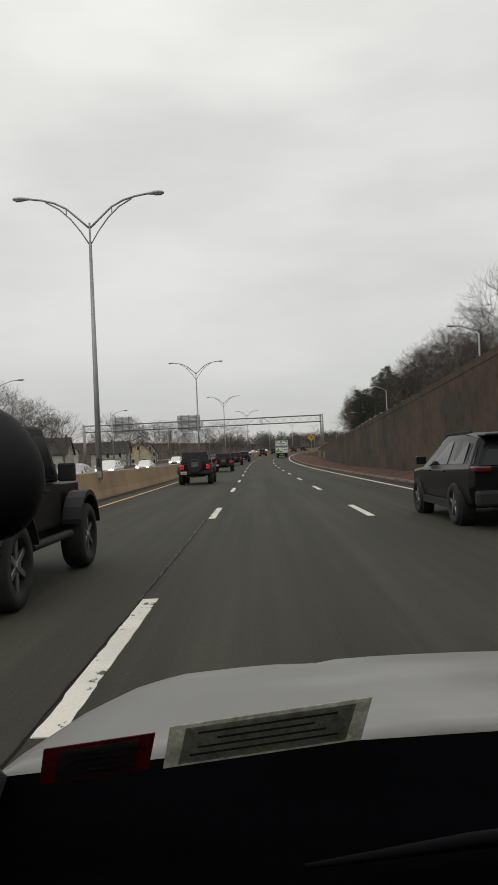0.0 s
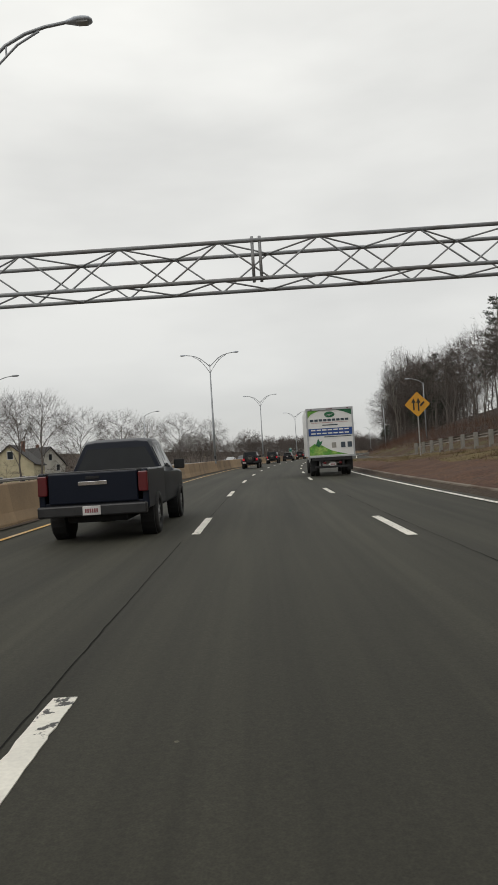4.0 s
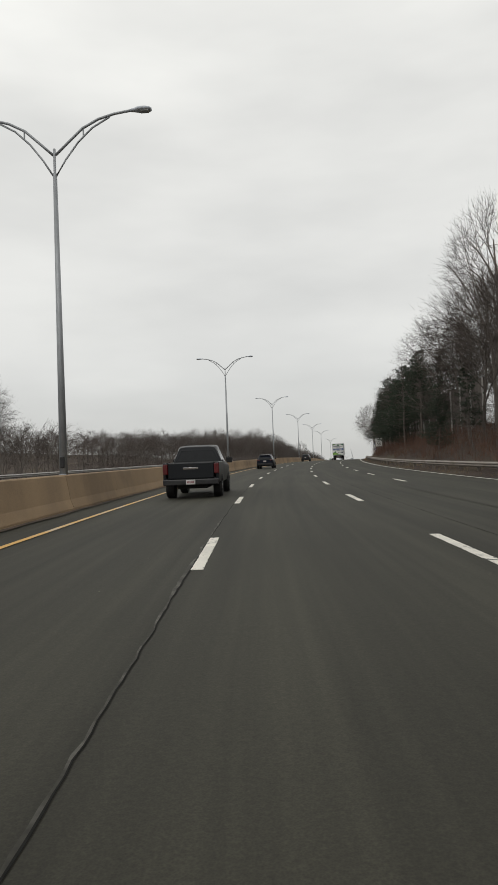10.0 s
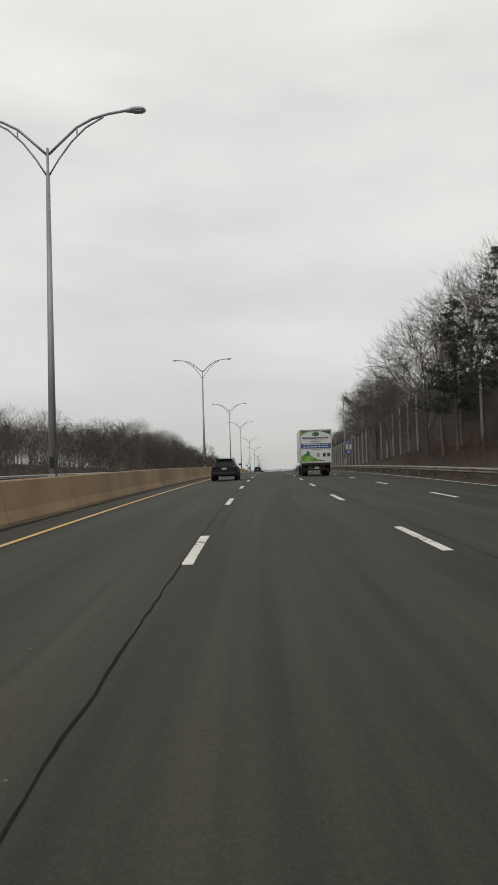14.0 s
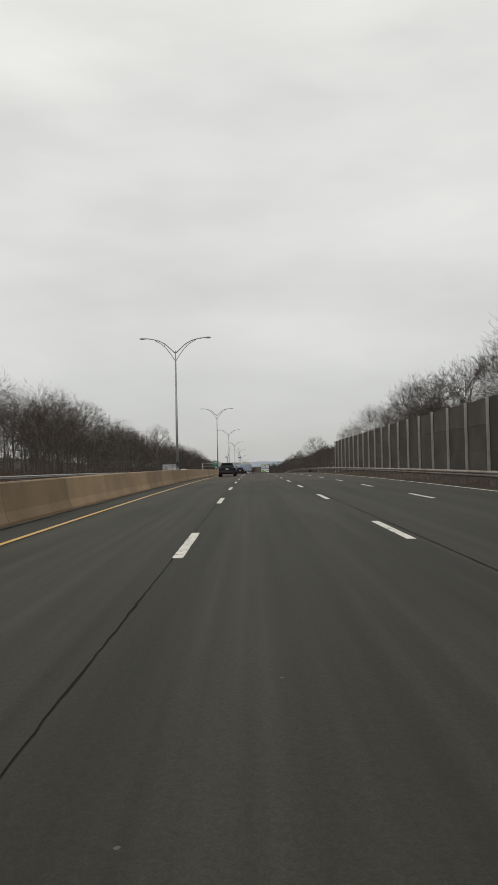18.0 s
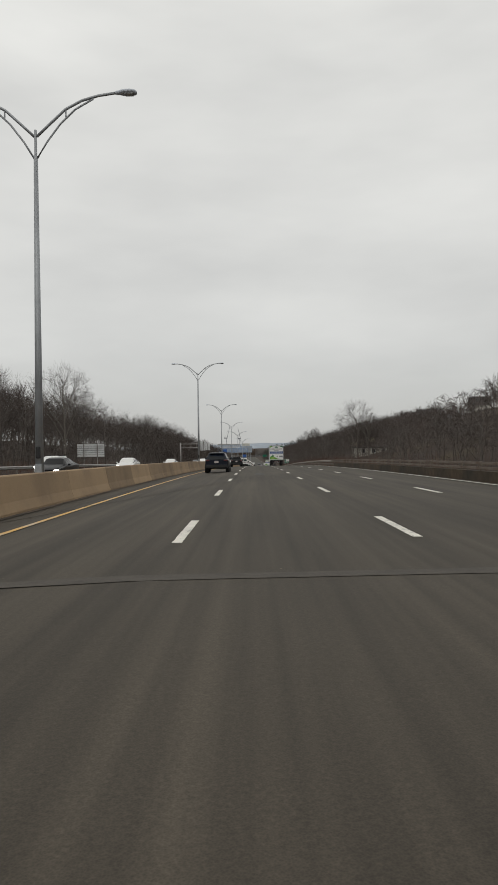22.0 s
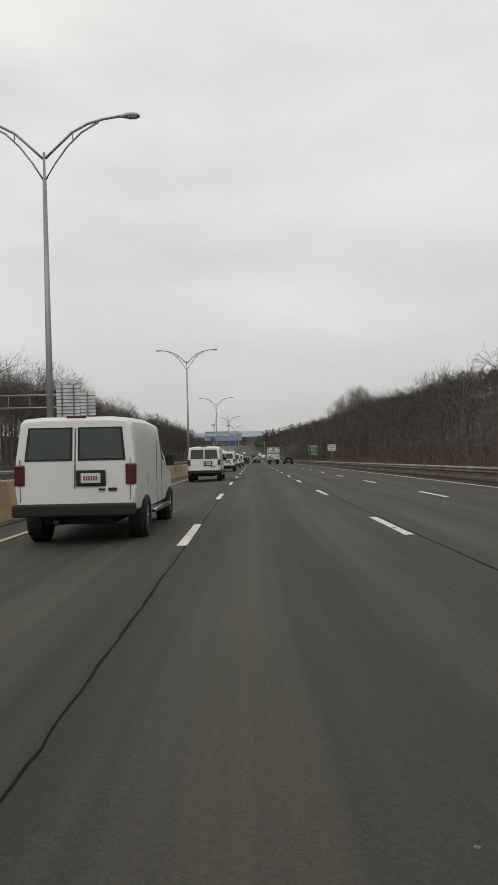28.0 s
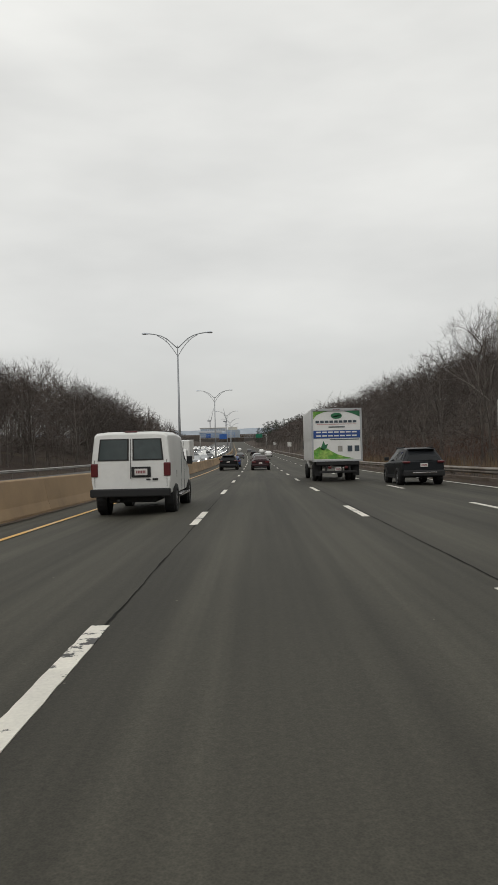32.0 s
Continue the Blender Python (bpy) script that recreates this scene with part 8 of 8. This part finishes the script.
    blocks(e, "bumper_bracket", PLASTIC, [(sg * 0.6 - 0.05, sg * 0.6 + 0.05, Y0 - 0.18, Y0 - 0.08, 0.5, 0.9) for sg in (-1, 1)], 0.01)
    blocks(e, "tail_lamp", TAIL_RED, [(sg * 0.42 - 0.08, sg * 0.42 + 0.08, Y0 - 0.24, Y0 - 0.2, 0.68, 0.80) for sg in (-1, 1)], 0.015)
    blocks(e, "mud_flap", PLASTIC, [(sg * 1.0 - 0.16, sg * 1.0 + 0.16, Y0 + 0.35, Y0 + 0.38, 0.30, 1.05) for sg in (-1, 1)], 0.005)
    plate(e, 0.0, Y0 - 0.26, 0.66)
    # cab
    rows = shell(e, [(2.05, 0.05, 0.6, 1.75, 2.65, 0.98, 1.02, 0.86), (3.2, -0.1, 0.55, 1.70, 2.60, 0.98, 1.02, 0.84), (3.75, 0.0, 0.55, 1.58, 1.70, 0.98, 1.0, 0.88), (4.25, 0.0, 0.6, 1.3, 1.42, 0.94, 0.96, 0.8)], PAINT_WHITE, "cab")
    side_windows(rows, [(0.3, 0.95)], e)
    mirrors(e, 1.04, 3.4, 2.05, PLASTIC, 0.22, 0.5)
    for sg in (-1, 1):
        for dx in (0.0, 0.27):
            wheel(e, sg * (1.03 - dx), -2.2, 0.45, 0.24, RIM_DARK, 6)
        wheel(e, sg * 1.0, 3.3, 0.45, 0.26, RIM_DARK, 6)
    return e


def delivery_truck(m):
    """White lorry seen from the front on the other carriageway."""
    e = empty("delivery_truck", m, "white delivery truck facing the oncoming traffic", "truck", "oncoming vehicles")
    blocks(e, "cargo_box", PAINT_WHITE, [(-1.2, 1.2, -5.5, 1.0, 1.0, 3.7)], 0.03)
    rows = shell(e, [(1.05, 0.05, 0.6, 1.7, 2.6, 0.98, 1.02, 0.86), (2.2, -0.1, 0.55, 1.65, 2.55, 0.98, 1.02, 0.84), (2.75, 0.0, 0.55, 1.5, 1.6, 0.98, 1.0, 0.88), (3.3, 0.0, 0.6, 1.25, 1.35, 0.94, 0.96, 0.8)], PAINT_WHITE, "cab")
    side_windows(rows, [(0.3, 0.95)], e)
    pane_quads("windscreen", [inset([rows[2][4], rows[2][11], rows[1][10], rows[1][5]], 0.1)], CAR_GLASS, e, 0.014)
    blocks(e, "headlamp", HEAD_LIT, [(sg * 0.72 - 0.13, sg * 0.72 + 0.13, 3.25, 3.34, 0.85, 1.05) for sg in (-1, 1)], 0.02)
    blocks(e, "grille", PLASTIC, [(-0.5, 0.5, 3.26, 3.33, 0.75, 1.15)], 0.02)
    blocks(e, "frame_rail", PLASTIC, [(-0.5, 0.5, -5.4, 3.0, 0.7, 1.0)], 0.02)
    for sg in (-1, 1):
        wheel(e, sg * 1.0, -3.4, 0.45, 0.3, RIM_DARK, 6)
        wheel(e, sg * 1.0, 2.3, 0.45, 0.28, RIM_DARK, 6)
    return e


# same way as the camera
off_road_car(stand(107.4, -1.97, 0.0, tilt=True), "black off-road car with spare wheel and lit tail lamps")
suv(stand(19.0, 5.5, 0.0, tilt=True), PAINT_BLACK, "black suv with tinted glass in the outer lane", chrome=True)
OFF_ROADER = off_road_car(stand(45.85, -2.35, 0.0, tilt=True), "black off-road car in the inner lane with lit tail lamps")
# the one off-road car repeated, added so that one stays ahead
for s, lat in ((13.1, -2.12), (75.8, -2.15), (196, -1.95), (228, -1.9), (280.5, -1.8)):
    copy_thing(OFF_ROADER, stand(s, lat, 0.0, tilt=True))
pickup(stand(133.6, -1.75, 0.0, tilt=True), PAINT_NAVY, "dark blue pickup truck with a closed tonneau cover")
suv(stand(255.5, -1.8, 0.0, tilt=True), PAINT_BLACK, "black suv in the inner lane beside the median barrier", chrome=False)
pickup(stand(307.5, -1.75, 0.0, tilt=True), PAINT_CHARCOAL, "charcoal pickup truck with a closed tonneau cover")
suv(stand(362.5, -1.75, 0.0, tilt=True), PAINT_NAVY, "dark blue suv in the inner lane on the rise", chrome=False)
suv(stand(441, -1.8, 0.0, tilt=True), PAINT_CHARCOAL, "dark grey suv far ahead in the inner lane", chrome=False)
suv(stand(580, -1.75, 0.0, tilt=True), PAINT_CHARCOAL, "dark grey suv on the bridge approach", chrome=False)
suv(stand(665, -1.75, 0.0, tilt=True), PAINT_NAVY, "dark blue suv far ahead in the inner lane", chrome=False)
suv(stand(724, -1.75, 0.0, tilt=True), PAINT_BLACK, "black suv in the inner lane past the bridge", chrome=False)
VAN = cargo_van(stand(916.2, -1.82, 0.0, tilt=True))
# added copies of the one van, spaced along the camera's drive
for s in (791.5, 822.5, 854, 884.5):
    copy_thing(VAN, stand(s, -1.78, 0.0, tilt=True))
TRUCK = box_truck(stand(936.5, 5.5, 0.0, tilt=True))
# added copies of the one truck, set ahead on the camera's drive
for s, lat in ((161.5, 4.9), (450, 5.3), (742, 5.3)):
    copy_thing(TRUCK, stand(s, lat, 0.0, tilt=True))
suv(stand(928.6, 8.5, 0.0, tilt=True), PAINT_CHARCOAL, "dark grey suv with roof rails beside the guardrail")
sedan(stand(968, 1.75, 0.0, tilt=True), PAINT_MAROON, "dark maroon sedan ahead in the same lane")
suv(stand(972, -1.6, 0.0, tilt=True), PAINT_BLACK, "black suv far ahead in the inner lane", chrome=False)
AHEAD = []
for s, lat, mat in ((985, -1.5, PAINT_BLUE), (1003, 1.7, PAINT_BLACK), (1030, 1.8, PAINT_SILVER), (1055, -1.7, PAINT_GREY), (1075, 5.3, PAINT_WHITE), (1100, 1.9, PAINT_BLACK), (1140, 5.4, PAINT_WHITE), (1175, 1.8, PAINT_GREY), (1230, -1.7, PAINT_WHITE)):
    AHEAD.append((s, lat, mat))

# the other carriageway: first cars built, then copied
ON_A = sedan(stand(42, -8.6, 0, 180), PAINT_SILVER, "silver sedan with lit headlamps on the opposite carriageway", "oncoming vehicles", heads=True)
ON_B = suv(stand(66, -11.7, 0, 180), PAINT_WHITE, "white suv with lit headlamps on the opposite carriageway", "oncoming vehicles", heads=True)
ON_C = sedan(stand(86, -11.7, 0, 180), PAINT_WHITE, "white sedan with lit headlamps on the opposite carriageway", "oncoming vehicles", heads=True)
ON_D = suv(stand(259, -11.6, 0, 180), PAINT_GREY, "grey suv with lit headlamps on the opposite carriageway", "oncoming vehicles", heads=True)
sedan(stand(652.5, -11.6, 0, 180), PAINT_BLACK, "black sedan with lit headlamps on the opposite carriageway", "oncoming vehicles", heads=True)
for src, s, lat in [(ON_B, 115, -11.7), (ON_A, 246, -11.6), (ON_C, 266, -15.2), (ON_B, 272, -11.6), (ON_B, 664, -15.2), (ON_C, 678, -11.6), (ON_C, 714, -11.6),
                    (ON_B, 738, -8.4), (ON_D, 760, -11.6), (ON_C, 776, -8.6), (ON_B, 800, -15.2)]:
    copy_thing(src, stand(s, lat, 0, 180))
delivery_truck(stand(990, -8.6, 0, 180))


def far_car(mat, front, label, group):
    """A car that stays far off: body, glass, lamps and wheels."""
    e = empty("distant_car", Matrix(), label, "car", group)
    rows = shell(e, [(-2.3, 0.1, 0.35, 0.98, 1.08, 0.84, 0.86, 0.66), (-1.6, 0.6, 0.25, 1.0, 1.46, 0.89, 0.91, 0.6), (0.5, -0.12, 0.25, 0.97, 1.44, 0.89, 0.91, 0.62),
                     (1.0, 0.0, 0.25, 0.96, 1.04, 0.89, 0.9, 0.72), (2.25, 0.0, 0.32, 0.74, 0.8, 0.8, 0.82, 0.6)], mat)
    side_windows(rows, [(1.15, 1.9)], e)
    pane_quads("windscreen", [inset([rows[3][4], rows[3][11], rows[2][10], rows[2][5]], 0.10)], CAR_GLASS, e, 0.014)
    pane_quads("rear_window", [inset([rows[0][11], rows[0][4], rows[1][5], rows[1][10]], 0.16)], CAR_GLASS, e, 0.03)
    for sg in (-1, 1):
        blocks(e, "headlamp", HEAD_LIT if front else HEAD_CLEAR, [(sg * 0.6 - 0.15, sg * 0.6 + 0.15, 2.1, 2.3, 0.58, 0.72)], 0.02)
        blocks(e, "tail_lamp", TAIL_RED, [(sg * 0.68 - 0.15, sg * 0.68 + 0.15, -2.34, -2.2, 0.72, 0.88)], 0.02)
        for y in (-1.4, 1.4):
            v, f = [], []
            tube_data([(sg * 0.70, y, 0.34), (sg * 0.91, y, 0.34)], [0.34, 0.34], 14, v, f, True)
            mesh_object("wheel", v, f, RUBBER, e)
    return e


FAR_CARS = [far_car(m_, True, w_ + " car with lit headlamps in the oncoming traffic", "oncoming vehicles")
            for m_, w_ in ((PAINT_WHITE, "white"), (PAINT_SILVER, "silver"), (PAINT_GREY, "grey"), (PAINT_BLACK, "black"), (PAINT_WHITE, "white"))]
far_used = set()
random.seed(5)
q = 985.0
while q < 1480:
    for lat in (-8.6, -12.1, -15.6, -19.4, -23.2, -27.0, -31.0, -35.0):
        if random.random() < 0.62 and lat > far_edge(q) + 2.5:
            i = random.randrange(len(FAR_CARS))
            m = stand(q + random.uniform(-4, 4), lat, 0, 180)
            if i in far_used:
                copy_thing(FAR_CARS[i], m)
            else:
                far_used.add(i)
                FAR_CARS[i].matrix_basis = m
    q += 15
for s, lat, mat in AHEAD:
    far_car(mat, False, "small distant car in the traffic ahead", "traffic ahead").matrix_basis = stand(s, lat, 0.0, tilt=True)

# ---- the car that the camera looks out of, where its drive begins ----
own = empty("white_car", stand(5.11, 1.51, 0.0, tilt=True), "white car with dark dashboard and windscreen stickers", "car")
CX = -0.40
HOOD_WIDE = ((0.86, 0.765), (1.3, 0.75), (1.5, 0.72), (1.62, 0.68), (1.7, 0.635), (1.76, 0.57), (1.80, 0.42), (1.82, 0.25))
HOOD_HIGH = ((0.86, 1.0), (1.0, 0.982), (1.3, 0.928), (1.5, 0.89), (1.7, 0.848), (1.76, 0.83), (1.82, 0.79))
verts, faces = [], []
us = [-1.0, -0.985, -0.94, -0.86, -0.74, -0.6, -0.48, -0.38, -0.25, -0.1, 0.1, 0.25, 0.38, 0.48, 0.6, 0.74, 0.86, 0.94, 0.985, 1.0]
ys = [0.86, 0.92, 1.0, 1.1, 1.2, 1.3, 1.4, 1.5, 1.58, 1.64, 1.7, 1.74, 1.77, 1.80, 1.82]
for y in ys:
    w, z = lerp(y, *HOOD_WIDE), lerp(y, *HOOD_HIGH)
    for u in us:
        x = u * w
        crease = -0.009 * math.exp(-((abs(x) - 0.31) / 0.05) ** 2)
        verts.append((x, y, z - 0.04 * (x / 0.76) ** 2 + crease - (0.05 if abs(u) == 1 else 0.012 if abs(u) > 0.98 else 0)))
for u in us:
    verts.append((u * 0.3, 1.84, 0.62))
n = len(us)
for i in range(len(ys)):
    for k in range(n - 1):
        faces.append((i * n + k, i * n + k + 1, (i + 1) * n + k + 1, (i + 1) * n + k))
# white paint greyed in colour for dim light; the mottling is road film
DIMMED_WHITE = material("dimmed_grimy_white", (0.20, 0.197, 0.187), 0.42, vary=0.06, scale=1.6, fine=6, tint=(0.34, 0.335, 0.32), amount=0.8, low=0.5, high=0.72)
hood = mesh_object("bonnet", verts, faces, DIMMED_WHITE, own, smooth=True)
hood["label"] = "white bonnet dulled by grey road film"
sol = hood.modifiers.new("thickness", "SOLIDIFY")
sol.thickness, sol.offset = 0.02, -1
blocks(own, "body_side", PAINT_WHITE, [(-0.80, -0.70, -2.6, 1.2, 0.25, 0.84), (0.70, 0.80, -2.6, 1.2, 0.25, 0.84)], 0.05)
blocks(own, "bumper", PAINT_WHITE, [(-0.58, 0.58, 1.45, 1.80, 0.25, 0.62), (-0.84, 0.84, -2.75, -2.55, 0.3, 0.95)], 0.06)
blocks(own, "floor_pan", PLASTIC, [(-0.78, 0.78, -2.5, 1.4, 0.22, 0.30)], 0.01)
# roof, headliner and opaque windows added out of view to shade the cabin
blocks(own, "roof", PAINT_WHITE, [(-0.66, 0.66, -2.2, 0.18, 1.53, 1.57)], 0.02)
blocks(own, "headliner", PLASTIC, [(-0.64, 0.64, -2.2, 0.16, 1.505, 1.525)], 0.006)
blocks(own, "side_window", CAR_GLASS, [(sg * 0.72 - 0.01, sg * 0.72 + 0.01, -2.2, 0.30, 0.86, 1.51) for sg in (-1, 1)], 0.004)
blocks(own, "rear_window", CAR_GLASS, [(-0.64, 0.64, -2.3, -2.28, 0.92, 1.51)], 0.004)
blocks(own, "door_trim", PLASTIC, [(sg * 0.68 - 0.015, sg * 0.68 + 0.015, -2.2, 0.80, 0.3, 0.93) for sg in (-1, 1)], 0.01)
for sg in (-1, 1):
    tube("pillar", [(sg * 0.60, -0.14, 1.53), (sg * 0.74, 0.80, 0.96)], 0.045, 8, PLASTIC, own)
    tube("pillar", [(sg * 0.60, -2.18, 1.53), (sg * 0.74, -2.56, 0.92)], 0.06, 8, PAINT_WHITE, own)
    tube("pillar", [(sg * 0.61, -1.1, 1.53), (sg * 0.80, -1.1, 0.86)], 0.05, 8, PLASTIC, own)
    for y in (-1.75, 1.05):
        wheel(own, sg * 0.80, y, 0.33, 0.21, RIM)
DASH = [(0.88, 0.94), (0.845, 1.0), (0.80, 1.018), (0.74, 1.012), (0.64, 1.012), (0.60, 1.02), (0.55, 1.034), (0.50, 1.036), (0.47, 1.02), (0.40, 1.03), (0.34, 1.02), (0.30, 0.92), (0.34, 0.62)]
verts, faces = [], []
for y, z in DASH:
    for x in (-0.74, -0.4, 0.0, 0.4, 0.74):
        verts.append((x, y, z - 0.035 * (x / 0.74) ** 2))
for i in range(len(DASH) - 1):
    for k in range(4):
        faces.append((i * 5 + k, (i + 1) * 5 + k, (i + 1) * 5 + k + 1, i * 5 + k + 1))
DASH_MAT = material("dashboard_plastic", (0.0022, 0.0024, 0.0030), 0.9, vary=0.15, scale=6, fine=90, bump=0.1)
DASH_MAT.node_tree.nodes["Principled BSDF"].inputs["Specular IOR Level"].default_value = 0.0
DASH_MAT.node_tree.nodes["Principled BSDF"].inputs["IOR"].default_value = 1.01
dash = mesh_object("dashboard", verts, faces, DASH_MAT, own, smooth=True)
sol = dash.modifiers.new("thickness", "SOLIDIFY")
sol.thickness, sol.offset = 0.02, -1
DASH_TRIM = material("dashboard_trim", (0.006, 0.0065, 0.008), 0.8, vary=0.15, scale=6, fine=60)
DASH_TRIM.node_tree.nodes["Principled BSDF"].inputs["Specular IOR Level"].default_value = 0.1
tube("dashboard_trim", [(CX + 0.02, 0.50, 1.045), (CX + 0.14, 0.515, 1.050), (CX + 0.32, 0.53, 1.056), (CX + 0.6, 0.54, 1.05)], [0.002, 0.006, 0.008, 0.007], 8, DASH_TRIM, own)
blocks(own, "wiper", DASH_MAT, [(CX - 0.1, CX + 0.55, 0.85, 0.86, 0.955, 0.965)], 0.004)



PRINT_INK = material("print_ink", (0.03, 0.03, 0.03), 0.8)


def paper(name, color):
    """Thin printed sheet that lets some daylight through."""
    m = material(name, color, 0.8, vary=0.3, scale=60, fine=200)
    n, l = m.node_tree.nodes, m.node_tree.links
    b = n["Principled BSDF"]
    tr, mix = n.new("ShaderNodeBsdfTranslucent"), n.new("ShaderNodeMixShader")
    l.new(b.inputs["Base Color"].links[0].from_socket, tr.inputs[0])
    mix.inputs[0].default_value = 0.6
    l.new(b.outputs[0], mix.inputs[1])
    l.new(tr.outputs[0], mix.inputs[2])
    l.new(mix.outputs[0], n["Material Output"].inputs[0])
    return m


def sticker(x0, x1, za, zb, mat, rim, name, label):
    """A sheet on the inside of the sloping windscreen, seen from behind."""
    def quad(m, lift):
        pts = []
        for u, v in ((0, 0), (1, 0), (1, 1), (0, 1)):
            x = x0 + m + (x1 - x0 - 2 * m) * u
            pts.append((CX + x + 0.01 * v * (1 if rim else 0), 0.632 - 0.015 * (m * 5 + (1 - m * 10) * v) - lift, za + 0.02 * (x - x0) / 0.19 + (zb - za) * (m * 5 + (1 - m * 10) * v)))
        return pts
    q = quad(0.0, 0.0)
    q += [(p[0], p[1] + 0.002, p[2]) for p in q]
    ob = mesh_object(name, q, [(0, 1, 2, 3), (7, 6, 5, 4), (0, 4, 5, 1), (1, 5, 6, 2), (2, 6, 7, 3), (3, 7, 4, 0)], rim or mat, own)
    ob["label"] = label
    q = quad(0.014, 0.002)
    mesh_object("print_panel", q, [(0, 1, 2, 3)], mat, ob)
    # lines of print across the panel
    for k, (u0, u1) in enumerate(((0.08, 0.9), (0.2, 0.78), (0.1, 0.86), (0.06, 0.94))):
        v = 0.8 - 0.2 * k
        pts = [tuple(Vector(q[0]).lerp(Vector(q[1]), u).lerp(Vector(q[3]).lerp(Vector(q[2]), u), w) + Vector((0, -0.001, 0))) for u, w in ((u0, v), (u1, v), (u1, v + 0.06), (u0, v + 0.06))]
        mesh_object("print_line", pts, [(0, 1, 2, 3)], PRINT_INK, ob)
    return ob


sticker(-0.097, 0.080, 1.060, 1.102, paper("sticker_grey", (0.30, 0.30, 0.28)), paper("sticker_pale", (0.66, 0.66, 0.6)), "inspection_sticker", "grey printed sheet with a pale border")
sticker(-0.208, -0.110, 1.050, 1.087, paper("sticker_dark", (0.09, 0.08, 0.085)), paper("sticker_red", (0.20, 0.025, 0.04)), "year_sticker", "small dark red and grey sticker")
bm = bmesh.new()
bmesh.ops.create_uvsphere(bm, u_segments=20, v_segments=12, radius=1.0)
bmesh.ops.transform(bm, matrix=Matrix.Translation((CX - 0.166, 0.42, 1.331)) @ Matrix.Rotation(radians(-24), 4, "Y") @ Matrix.Diagonal((0.037, 0.025, 0.043, 1)), verts=bm.verts)
part("phone_holder_head", bm, PLASTIC, own, "black rounded holder head", smooth=True)
tube("holder_arm", [(CX - 0.19, 0.42, 1.31), (CX - 0.27, 0.45, 1.15), (CX - 0.27, 0.50, 1.02)], 0.012, 8, PLASTIC, own)
